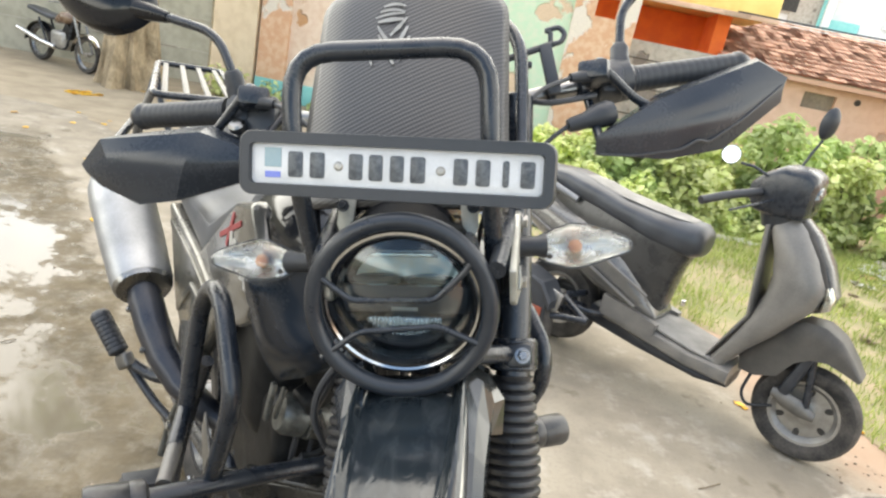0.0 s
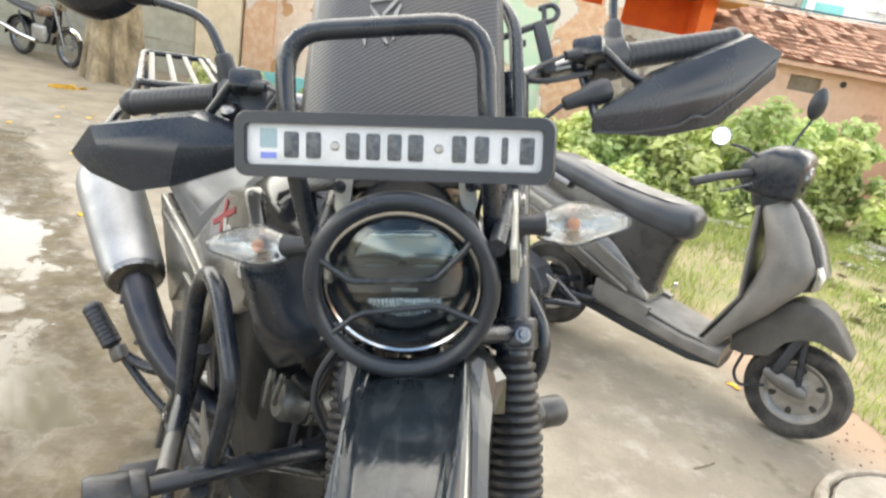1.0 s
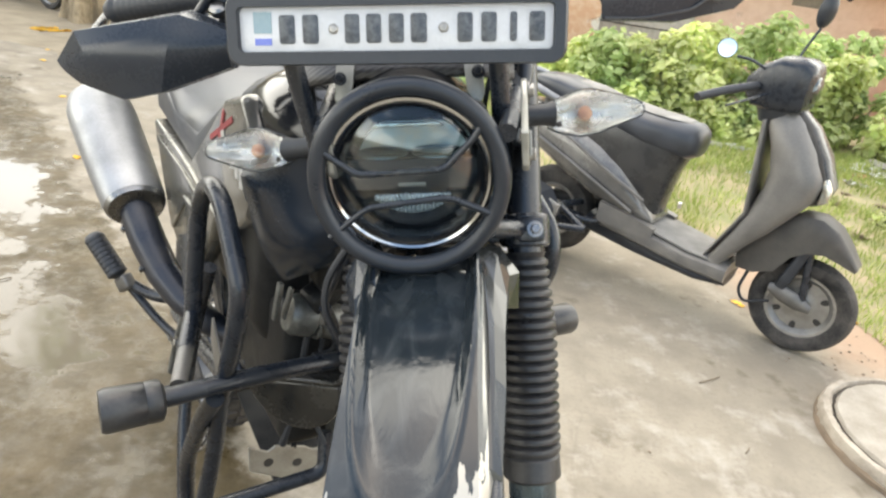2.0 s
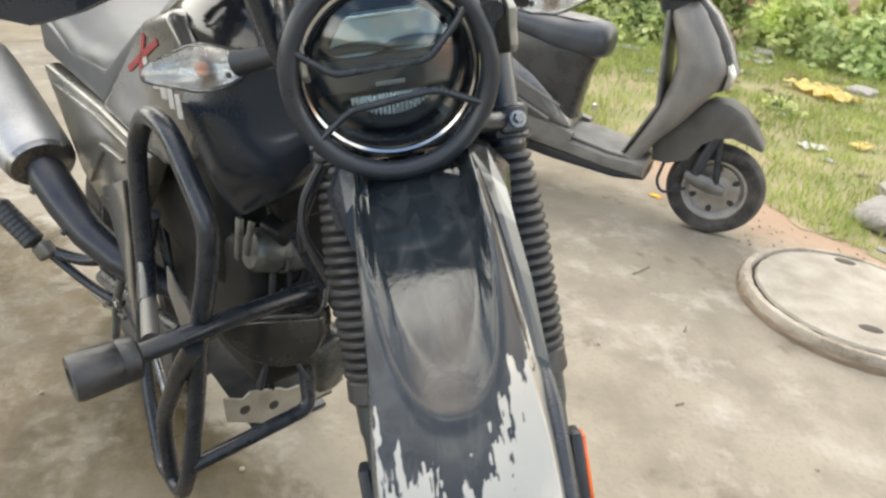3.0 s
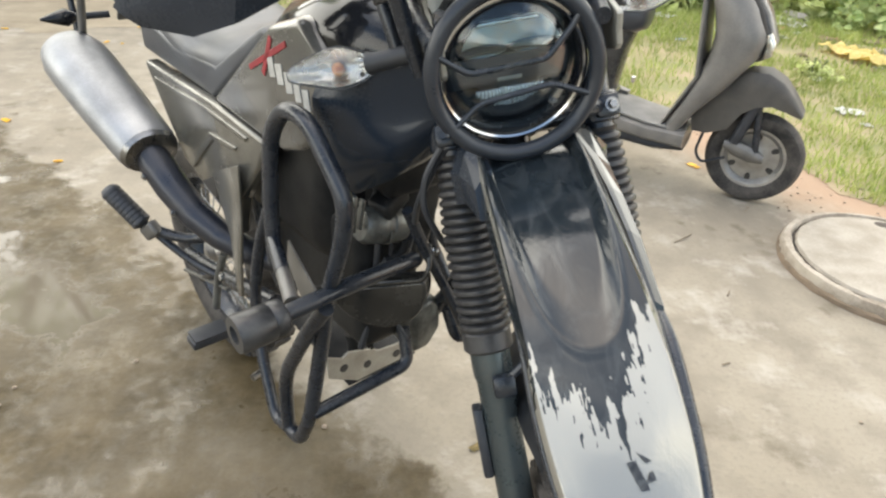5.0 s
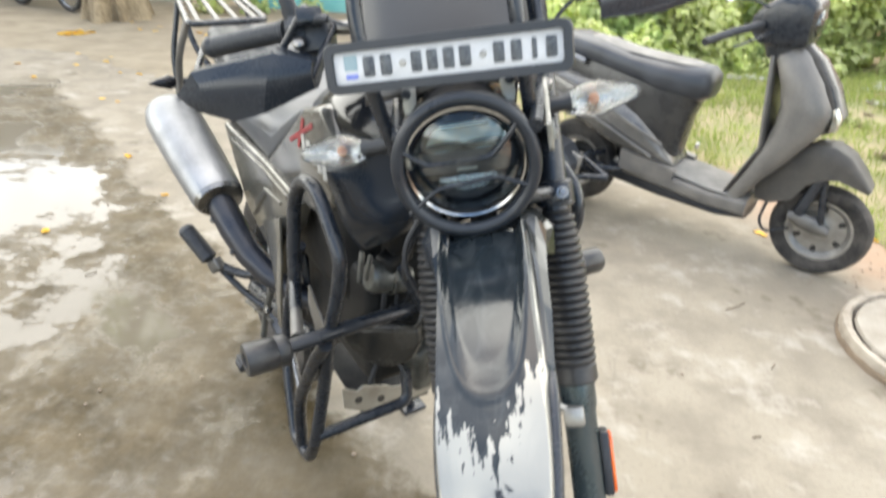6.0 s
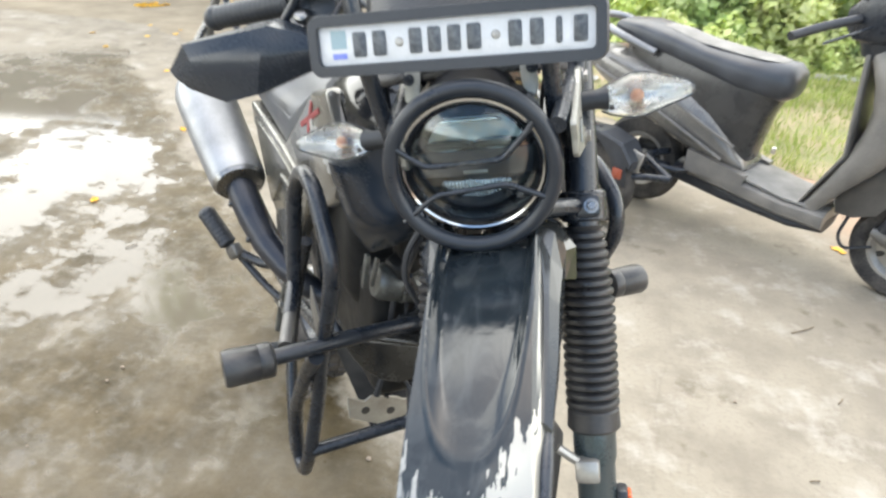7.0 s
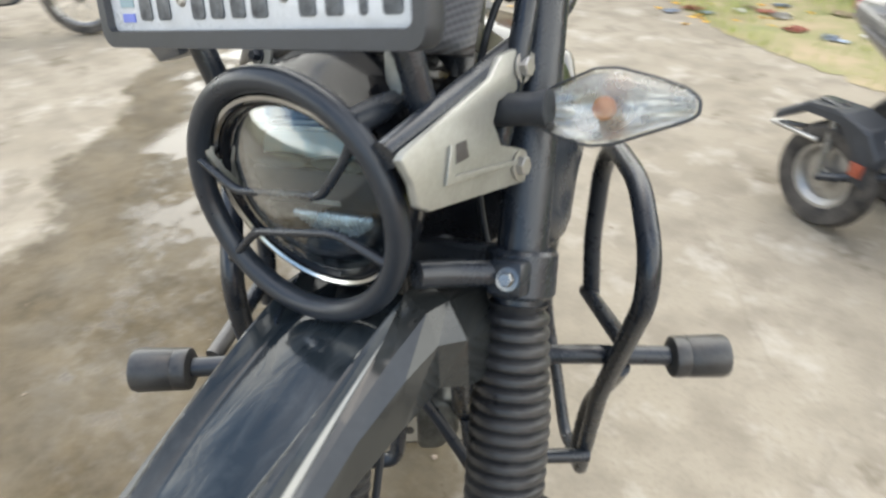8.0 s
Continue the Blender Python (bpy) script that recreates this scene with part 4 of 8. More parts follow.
# forks
def fork(s):
    x = 0.081 if s > 0 else -0.107
    leg = part("fork_tube", rod((x, 0, 0.345), (x, 0, -0.02), 0.0205, 24, bevel=0.002), BLACK_POWDER, bike, mx=FRONT)
    prof, n = [(0.024, 0.004)], 19
    for i in range(n):
        r = 0.0265 + 0.0075 * min(1, i / 7)
        h = -0.002 - 0.0118 * i
        prof += [(r - 0.0055, h), (r - 0.0005, h - 0.0032), (r, h - 0.006), (r - 0.0005, h - 0.0086)]
    prof += [(0.030, -0.2275), (0.0325, -0.23), (0.0335, -0.252), (0.030, -0.256)]
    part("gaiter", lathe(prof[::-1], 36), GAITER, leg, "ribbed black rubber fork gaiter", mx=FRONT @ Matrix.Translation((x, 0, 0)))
    b = lathe([(0.02, -0.80), (0.03, -0.795), (0.03, -0.74), (0.0245, -0.71), (0.0245, -0.3), (0.027, -0.29), (0.027, -0.25)], 28)
    part("fork_leg", b, FORK_LOW, leg, mx=FRONT @ Matrix.Translation((x, 0, 0)))
    b = box((0.014, 0.03, 0.1), (x + 0.031 * s, -0.006, -0.385), bevel=0.004)
    part("reflector_base", b, BLACK_PLASTIC, leg, mx=FRONT)
    if s < 0:
        part("reflector", box((0.006, 0.024, 0.09), (x + 0.040 * s, -0.006, -0.385), bevel=0.003), ORANGE_LENS, leg, "orange side reflector", mx=FRONT)
    b = box((0.03, 0.022, 0.03), (x - 0.01 * s, 0.028, -0.3), bevel=0.005)
    part("fender_mount", tube([(x, 0.02, -0.3), (x - 0.02 * s, 0.03, -0.29), (x - 0.045 * s, 0.035, -0.27)], 0.006, 8, bm=b), ALLOY if s < 0 else BLACK_POWDER, leg, mx=FRONT)


both(fork)


def triple_clamp():
    b = box((0.17, 0.05, 0.03), (0, -0.02, 0.028), bevel=0.008)
    root = part("lower_yoke", b, BLACK_POWDER, bike, mx=FRONT)
    for s in (1, -1):
        x = 0.081 if s > 0 else -0.107
        c = lathe([(0.026, 0.01), (0.029, 0.013), (0.029, 0.045), (0.026, 0.048)], 28, None, Matrix.Translation((x, 0, 0)))
        c = box((0.03, 0.02, 0.028), (x + 0.006 * s, 0.03, 0.029), bevel=0.005, bm=c)
        c = tube([(x, 0.025, 0.03), (x * 0.75, 0.055, 0.03), (x * 0.62, 0.085, 0.03)], 0.0105, 12, bend=0.02, bm=c)
        part("clamp", c, BLACK_POWDER, root, mx=FRONT)
        part("clamp_bolt", bolt((x + 0.01 * s, 0.04, 0.029), (x + 0.016 * s, 0.08, 0.033), 0.006), STEEL if s < 0 else BLACK_POWDER, root, mx=FRONT)
    part("upper_yoke", box((0.25, 0.07, 0.028), (0, -0.02, 0.31), bevel=0.01), BLACK_POWDER, bike, mx=FRONT)
    part("steering_head", rod((0, -0.045, 0.0), (0, -0.045, 0.33), 0.026, 20), BLACK_POWDER, bike, mx=FRONT)


triple_clamp()

# headlamp, its lens and the wire guard; y points out of the lamp
GUARD_AXIS = FRONT @ Matrix.Translation((0.008, 0.115, 0.087)) @ pose(0, 0, 0, -23, 0, 3) @ pose(0, 0, 0, -90, 0, 0)
LAMP = FRONT @ Matrix.Translation((0.008, 0.1195, 0.0855)) @ pose(0, 0, 0, -32, 0, 3)
AXIS = LAMP @ pose(0, 0, 0, -90, 0, 0)   # z out of the lamp


def headlamp():
    bowl = lathe([(0.0, -0.085), (0.045, -0.083), (0.068, -0.062), (0.0845, -0.02), (0.086, 0.0), (0.0845, 0.006), (0.0815, 0.004), (0.078, -0.012), (0.0, -0.026)], 48)
    root = part("headlamp", bowl, BLACK_GLOSS, bike, "round headlamp with chrome ring and black housing", mx=AXIS)
    b = lathe([(0.0845, -0.002), (0.0846, 0.003), (0.0838, 0.0085), (0.0818, 0.0118), (0.079, 0.0122), (0.0768, 0.0105), (0.0762, 0.004), (0.0845, -0.002)], 64)
    part("chrome_ring", b, RING_CHROME, root, "thin chrome lamp ring", mx=AXIS)
    # upper lamp chamber
    def arc_plate(r, lo, hi):
        a1, a0 = math.asin(max(-1, min(1, hi / r))), math.asin(max(-1, min(1, lo / r)))
        n = 12
        right = [(r * math.cos(a0 + (a1 - a0) * i / n), r * math.sin(a0 + (a1 - a0) * i / n)) for i in range(n + 1)]
        return right + [(-x, z) for x, z in right[::-1]]
    part("bezel", lathe([(0.0768, 0.0088), (0.0758, 0.0098), (0.0742, 0.0092), (0.068, -0.004), (0.0655, -0.012), (0.066, -0.014), (0.076, -0.002), (0.0768, 0.0088)], 56), BLACK_GLOSS, root, "glossy black lamp bezel", mx=AXIS)
    INNER = AXIS @ pose(0, 0, 0, 0, 0, 180)
    part("backing", lathe([(0.0, 0.0), (0.076, 0.0), (0.076, 0.002)], 40), BLACK_PLASTIC, root, mx=INNER @ Matrix.Translation((0, 0, -0.020)))
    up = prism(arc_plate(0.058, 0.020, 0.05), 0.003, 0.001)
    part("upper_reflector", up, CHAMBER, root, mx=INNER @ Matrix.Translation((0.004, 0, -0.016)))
    b = bmesh.new()
    for x in (-0.027, 0.027):
        lathe([(0.0, -0.002), (0.020, -0.001), (0.0245, 0.003), (0.0265, 0.0), (0.0245, 0.0045), (0.0, 0.002)], 28, b, pose(x, 0.019, -0.011) @ Matrix.Diagonal((1, 0.24, 1, 1)))
    part("projector_bowl", b, BOWL, root, mx=INNER)
    part("brow", prism([(-0.036, 0.047), (0.036, 0.047), (0.030, 0.051), (-0.030, 0.051)], 0.004, 0.001), REFLECTOR, root, mx=INNER @ Matrix.Translation((0, 0, -0.008)))
    part("divider", prism([(-0.068, -0.022), (0.068, -0.022), (0.073, 0.011), (-0.073, 0.011)], 0.006, 0.002), BLACK_PLASTIC, root, mx=INNER @ Matrix.Translation((0, 0, -0.016)))
    b = bmesh.new()
    for i in range(19):
        x = -0.038 + 0.0042 * i
        h = math.sqrt(0.056 ** 2 - x * x)
        lo = min(h - 0.006, 0.050)
        box((0.0037, max(0.006, lo - 0.028), 0.006), (x, -(0.026 + lo) / 2, -0.011), (0, 0, 0), 0.0009, 1, b)
    part("fluted_reflector", b, BULB_BOWL, root, mx=INNER)
    part("emblem", box((0.028, 0.0045, 0.001), (0, -0.0165, -0.0094), bevel=0.0004), ALLOY, root, "small plain silver emblem bar", mx=INNER)
    # domed cover
    n, prof = 9, []
    for i in range(n + 1):
        a = math.radians(38) * (1 - i / n)
        R = 0.0758 / math.sin(math.radians(38))
        prof.append((R * math.sin(a), R * math.cos(a) - R * math.cos(math.radians(38)) + 0.004))
    inner = [(max(0.0, r - 0.0012), h - 0.0022) for r, h in prof[::-1]]
    dome = lathe(prof + inner + [prof[0]], 48)
    cover = part("lens", dome, LAMP_GLASS, root, "clear domed lens", mx=AXIS)
    cover.visible_shadow = False
    # black cowl over the housing
    rows = []
    for i in range(6):
        t = i / 5
        w, y = 0.0885 - 0.014 * t * t, -0.004 - 0.11 * t
        rows.append([Vector((w * math.sin(a), y, w * math.cos(a) + 0.006 * t)) for a in [math.radians(-64 + 128 * j / 20) for j in range(21)]])
    b = loft(rows, closed=False)
    bmesh.ops.solidify(b, geom=b.faces[:], thickness=0.004)
    part("cowl", b, BLACK_GLOSS, root, "glossy black cowl over the lamp", mx=LAMP)


def lamp_guard():
    y = 0.026
    GM = GUARD_AXIS @ Matrix.Translation((0.0, 0.0, y))
    root = part("lamp_guard", ring(0.0898, 0.0090, GM, 60, 14), RING_BLACK, bike, "round black rubber-covered lamp guard ring")
    for pts in ([(-0.084, 0.034), (-0.050, 0.008), (0.034, 0.0105), (0.063, 0.040), (0.0745, 0.058)], [(-0.082, -0.055), (-0.0425, -0.0255), (0.038, -0.0172), (0.086, -0.039)]):
        b = tube([(-x, -z, 0.004) for x, z in pts], 0.0034, 10, bend=0.008)
        part("guard_wire", b, BLACK_POWDER, root, mx=GM)
    # stays from the ring back to the lower yoke
    for s in (1, -1):
        b = tube([(0.068 * s, -0.06, 0.0), (0.066 * s, -0.058, -0.05), (0.062 * s, -0.05, -0.09)], 0.0095, 12)
        part("guard_stay", b, BLACK_POWDER, root, mx=GM)


headlamp()
lamp_guard()


# number plate in its holder
PLATE_M = FRONT @ Matrix.Translation((0.010, 0.186, 0.2075)) @ pose(0, 0, 0, -13, -2.6, 0)


def round_rect(w, h, r, n=6):
    out = []
    for cx, cz, a0 in ((w / 2 - r, h / 2 - r, 0), (-w / 2 + r, h / 2 - r, 90), (-w / 2 + r, -h / 2 + r, 180), (w / 2 - r, -h / 2 + r, 270)):
        out += [(cx + r * math.cos(math.radians(a0 + 90 * i / n)), cz + r * math.sin(math.radians(a0 + 90 * i / n))) for i in range(n + 1)]
    return out


def number_plate():
    up = PLATE_M @ pose(0, 0, 0, 90, 0, 180)   # x to the viewer's right, y up, z to the viewer
    outer, inner = round_rect(0.306, 0.062, 0.013), round_rect(0.281, 0.0385, 0.005)
    bm = bmesh.new()
    rows = [[bm.verts.new((x * k, y * k, z)) for x, y in o] for o, z, k in ((outer, -0.006, 1), (outer, 0.004, 1), (outer, 0.0075, 0.985), (inner, 0.0075, 1.01), (inner, 0.002, 1.0))]
    for a, c in zip(rows, rows[1:]):
        for j in range(len(a)):
            bm.faces.new((a[j], a[(j + 1) % len(a)], c[(j + 1) % len(a)], c[j]))
    bm.faces.new(rows[0][::-1])
    root = part("plate_holder", bm, BLACK_PLASTIC, bike, "black plastic number plate holder", mx=up)
    sheet = part("plate_sheet", prism(round_rect(0.283, 0.0405, 0.004), 0.0022, 0.0008), PLATE, root, "white embossed plate with dark bars", mx=up)
    for x, w in ((-0.097, 0.0145), (-0.0755, 0.0145), (-0.0375, 0.0135), (-0.018, 0.0135), (0.0025, 0.0135), (0.0225, 0.0145), (0.0635, 0.0135), (0.0845, 0.0135), (0.106, 0.006), (0.1265, 0.0135)):
        part("plate_bar", prism(round_rect(w, 0.025, 0.0025, 3), 0.0012, 0.0004), INK, sheet, mx=up @ Matrix.Translation((x, 0, 0.0021)))
    part("foil_patch", box((0.0165, 0.0185, 0.0006), (-0.1195, 0.006, 0.0026), bevel=0), HOLO, sheet, mx=up)
    part("blue_bar", box((0.0155, 0.006, 0.0006), (-0.1195, -0.0105, 0.0026), bevel=0), BLUE_INK, sheet, mx=up)
    for x in (-0.0545, 0.0445):
        part("plate_screw", lathe([(0.0045, 0), (0.0045, 0.0012), (0.003, 0.003), (0.0012, 0.0032), (0.0012, 0.0022)], 18), ALLOY, sheet, mx=up @ Matrix.Translation((x, 0, 0.002)))


number_plate()

# front hoop, wind screen and its mounts
hoop = part("front_hoop", tube([(0.104, 0.085, 0.10), (0.117, 0.13, 0.18), (0.121, 0.162, 0.24), (0.121, 0.178, 0.328), (-0.078, 0.178, 0.333), (-0.080, 0.162, 0.24), (-0.083, 0.13, 0.18), (-0.085, 0.085, 0.10)], 0.0100, 16, bend=0.05), BLACK_POWDER, bike, "matt black steel hoop over the plate", mx=FRONT)


def windscreen():
    rows = []
    NZ, NX = 26, 24
    for i in range(NZ + 1):
        t = i / NZ
        z = 0.185 + 0.297 * t
        w = 0.121 - 0.003 * t
        if t > 0.86:
            k = (t - 0.86) / 0.14
            w *= math.sqrt(max(0.0, 1 - (0.62 * k) ** 2.6))
        row = []
        for j in range(NX + 1):
            q = 2 * j / NX - 1
            row.append(Vector((0.022 + w * q, 0.112 - 0.075 * t - 0.030 * abs(q) ** 2.2 - 0.012 * max(0, abs(q) - 0.72), z)))
        rows.append(row)
    bm = loft(rows, closed=False)
    lay = bm.loops.layers.uv.new("UVMap")
    for f in bm.faces:
        for lp in f.loops:
            lp[lay].uv = (lp.vert.co.x, lp.vert.co.z)
    ob = part("windscreen", bm, CARBON, bike, "dark carbon-look windscreen with pale striped emblem", mx=FRONT)
    so = ob.modifiers.new("thickness", "SOLIDIFY"); so.thickness = 0.004
    def on(x, z):
        t = (z - 0.185) / 0.297
        q = (x - 0.022) / 0.12
        return Vector((x, 0.1145 - 0.075 * t - 0.030 * abs(q) ** 2.2, z))
    def strip(pts, w):
        # a flat strip that follows the screen
        b = bmesh.new()
        prev = None
        for i, (x, z) in enumerate(pts):
            a, c = pts[max(0, i - 1)], pts[min(len(pts) - 1, i + 1)]
            d = Vector((c[0] - a[0], c[1] - a[1])).normalized()
            k = w * (1 - 0.5 * abs(2 * i / (len(pts) - 1) - 1))
            v = [b.verts.new(on(x - d.y * k, z + d.x * k)), b.verts.new(on(x + d.y * k, z - d.x * k))]
            if prev:
                b.faces.new((prev[0], prev[1], v[1], v[0]))
            prev = v
        bmesh.ops.solidify(b, geom=b.faces[:], thickness=0.0006)
        part("emblem_stripe", b, WHITE, ob, mx=FRONT)
    def curve(x0, z0, x1, z1, sag):
        return [(x0 + (x1 - x0) * i / 8, z0 + (z1 - z0) * i / 8 + sag * math.sin(math.pi * i / 8)) for i in range(9)]
    # a wrapped, striped figure in pale vinyl: plain strips round a middle point
    for x0, z0, x1, z1, sag, w in ((0.014, 0.0345, -0.013, 0.0345, 0.003, 0.0022), (0.018, 0.027, -0.013, 0.026, 0.003, 0.0022), (0.023, 0.0185, -0.0125, 0.024, 0.002, 0.0018), (0.020, 0.0125, -0.012, 0.0155, 0.001, 0.0032),
                                   (0.0195, 0.007, 0.001, -0.020, -0.002, 0.0024), (-0.016, 0.018, 0.003, -0.0075, -0.001, 0.0026), (0.0175, -0.005, 0.010, -0.022, 0.0, 0.0018), (-0.0175, 0.0055, -0.007, -0.020, 0.0, 0.0026),
                                   (0.024, -0.012, 0.025, -0.030, 0.0, 0.0026), (-0.020, -0.009, -0.016, -0.028, 0.0, 0.0026), (0.035, -0.0195, 0.031, -0.034, 0.0, 0.0022), (-0.029, -0.0135, -0.026, -0.03, 0.0, 0.0018),
                                   (0.026, -0.03, 0.0225, -0.0475, 0.0, 0.002), (0.008, -0.025, -0.004, -0.0475, 0.0, 0.0026), (-0.012, -0.03, -0.011, -0.042, 0.0, 0.0022)):
        strip([(0.041 + x, 0.408 + z) for x, z in curve(x0, z0, x1, z1, sag)], w)
    # tube that follows the screen's edge behind it
    part("screen_hoop", tube([(0.125, 0.03, 0.12), (0.135, 0.045, 0.2), (0.128, -0.01, 0.42), (0.10, -0.035, 0.478), (-0.07, -0.035, 0.478), (-0.112, 0.0, 0.42), (-0.114, 0.04, 0.2), (-0.095, 0.03, 0.12)], 0.0085, 12, bend=0.05), BLACK_POWDER, bike, mx=FRONT)
    # instrument pod behind it
    part("instrument_pod", box((0.15, 0.06, 0.09), (0.02, 0.0, 0.3), (18, 0, 0), 0.018, 3), BLACK_PLASTIC, bike, mx=FRONT)


windscreen()


def lamp_bracket(s):
    """Cast bracket with the indicator, and the bars that hold hoop and screen."""
    x = -0.111 if s < 0 else 0.088
    outline = [(0.038, 0.197), (0.016, 0.195), (0.018, 0.181), (0.044, 0.163), (0.063, 0.156), (0.067, 0.142), (0.055, 0.127), (0.02, 0.125), (0.011, 0.117), (0.012, 0.102), (0.132, 0.082), (0.144, 0.085), (0.15, 0.099), (0.163, 0.113), (0.159, 0.118), (0.129, 0.136), (0.074, 0.17), (0.063, 0.187)]
    b = prism(outline, 0.007, 0.002)
    def flank(at, d):
        lean = -0.05 * s   # the brackets toe in towards the lamp
        return FRONT @ Matrix(((lean, 0, d, at - 0.02 * lean), (1, 0, 0, 0), (0, 1, 0, 0), (0, 0, 0, 1)))
    root = part("lamp_bracket", b, BRACKET, bike, "cast grey alloy lamp bracket", mx=flank(x - 0.0035, 1))
    part("rib", prism([(0.119, 0.124), (0.121, 0.098), (0.079, 0.106), (0.02, 0.116), (0.02, 0.12), (0.079, 0.111), (0.112, 0.105), (0.113, 0.122)], 0.003, 0.001), BRACKET, root, mx=flank(x + 0.0035 * s, s))
    part("slot", prism([(0.110, 0.125), (0.100, 0.128), (0.096, 0.117), (0.110, 0.112)], 0.0012, 0.0004), DARK, root, mx=flank(x + 0.0034 * s, s))
    for y, z in ((0.036, 0.183), (0.03, 0.113)):
        part("bracket_bolt", bolt((x + 0.003 * s, y, z), (x + 0.03 * s, y, z), 0.0075), ALLOY, root, mx=FRONT)
    part("brace_bar", tube([(0.088 * s, 0.155, 0.115), (0.095 * s, 0.108, 0.146), (0.1 * s, 0.048, 0.184), (0.105 * s, 0.0, 0.215), (0.108 * s, -0.039, 0.243), (0.1 * s, -0.06, 0.26)], 0.0095, 14, bend=0.03), BLACK_POWDER, root, mx=FRONT)
    part("screen_fin", prism([(0.035, 0.225), (-0.023, 0.214), (0.007, 0.196), (0.056, 0.211)], 0.003, 0.001), BRACKET, root, "pale metal fin", mx=flank(0.06 * s, s))
    part("screen_tab", prism([(0.031, 0.2), (0.05, 0.203), (0.052, 0.165), (0.046, 0.148), (0.039, 0.148), (0.034, 0.17)], 0.004, 0.001), BRACKET, root, mx=FRONT @ Matrix(((s, 0, 0, 0.008 + 0.024 * s), (0, 0, -1, 0.112), (0, 1, 0, 0), (0, 0, 0, 1))))
    part("tab_bolt", bolt((0.008 + 0.07 * s, 0.112, 0.185), (0.008 + 0.07 * s, 0.15, 0.185), 0.0045), BLACK_POWDER, root, mx=FRONT)


both(lamp_bracket)


def indicator(s, z, y, tip):
    """Clear pointed indicator on a rubber stalk; tip is how far out it reaches."""
    x0, x1 = 0.088 * s, (tip - 0.104) * s
    b = lathe([(0.019, 0.0), (0.019, 0.004), (0.0125, 0.008), (0.0115, abs(x1 - x0) - 0.004), (0.014, abs(x1 - x0) + 0.008)], 24, None, aim((x0, 0.05, z - 0.002), (x1, y + 0.01, z)))
    root = part("indicator", b, RUBBER, bike, "clear-lens indicator on a black rubber stalk", mx=FRONT)
    stations = [(0.0, 0.013, 0.012, 0.0), (0.012, 0.0185, 0.016, 0.0), (0.035, 0.0255, 0.019, 0.002), (0.052, 0.0245, 0.018, 0.003), (0.078, 0.0165, 0.013, 0.004), (0.096, 0.0105, 0.009, 0.004), (0.105, 0.005, 0.005, 0.003)]
    def shell(k, dz=0.0, lim=9):
        return [[Vector((x1 + d * s, y + p.x * wy * k, z + up + p.z * wz * k)) for p in oval(0, 0, 0, 1, 1, 20, 2.3)] for d, wz, wy, up in stations[:lim]]
    lens = part("indicator_lens", merge(loft(shell(1.0)), loft([r[::-1] for r in shell(0.9)])), LENS_GLASS, root, "clear faceted indicator lens", mx=FRONT)
    lens.visible_shadow = False
    seam = [(x1 + d * s, y + 0.001, z + up + wz * 1.01) for d, wz, wy, up in stations] + [(x1 + d * s, y + 0.001, z + up - wz * 1.01) for d, wz, wy, up in stations[::-1]]
    part("lens_seam", tube(seam, 0.0011, 6, bend=0.004), BLACK_PLASTIC, lens, mx=FRONT)
    bowl = []
    for i in range(17):
        q = 0.02 + 0.95 * i / 16
        d = q * 0.105
        k = max(m for m in range(len(stations) - 1) if stations[m][0] <= d)
        s0, s1 = stations[k], stations[k + 1]
        f = (d - s0[0]) / (s1[0] - s0[0])
        wz, up = s0[1] + (s1[1] - s0[1]) * f, s0[3] + (s1[3] - s0[3]) * f
        bowl.append([Vector((x1 + d * s, y + 0.001 - 0.013 * (1 - v * v) * math.sqrt(math.sin(math.pi * min(1, q * 1.02))) + 0.0012 * math.cos(v * 16) * (1 if q > 0.6 or q < 0.2 else 0), z + up + v * wz * 0.88)) for v in [-1 + m / 8 for m in range(17)]])
    b = loft(bowl, closed=False)
    bmesh.ops.solidify(b, geom=b.faces[:], thickness=0.0012)
    part("indicator_reflector", b, BULB_BOWL, root, "silvered indicator bowl", mx=FRONT)
    part("bulb", lathe([(0.0, 0.004), (0.004, 0.0035), (0.0075, 0.0015), (0.0082, -0.003), (0.005, -0.008)][::-1], 20, None, pose(x1 + 0.042 * s, y - 0.002, z + 0.002, -90, 0, 0)), AMBER, root, "amber bulb", mx=FRONT)
    part("lens_screw", lathe([(0.003, 0), (0.003, 0.002), (0.001, 0.0025)], 12, None, pose(x1 + 0.012 * s, y + 0.0125, z - 0.012, -90, 0, 0)), DARK, root, mx=FRONT)


indicator(-1, 0.153, 0.035, 0.238)
indicator(1, 0.132, 0.012, 0.266)


# front fender: its centre line in (y, z), the half-width of its top, of its right and left flanks, and the flanks' drop
SPINE = [(0.055, 0.022, 0.056, 0.072, 0.063, 0.025), (0.10, 0.002, 0.057, 0.077, 0.064, 0.034), (0.16, -0.045, 0.057, 0.079, 0.064, 0.037), (0.22, -0.10, 0.057, 0.078, 0.063, 0.034), (0.278, -0.160, 0.058, 0.073, 0.062, 0.027),
         (0.32, -0.215, 0.059, 0.069, 0.064, 0.021), (0.352, -0.268, 0.056, 0.064, 0.062, 0.018), (0.376, -0.325, 0.048, 0.055, 0.054, 0.015), (0.389, -0.37, 0.036, 0.042, 0.041, 0.012), (0.394, -0.392, 0.022, 0.027, 0.027, 0.01)]


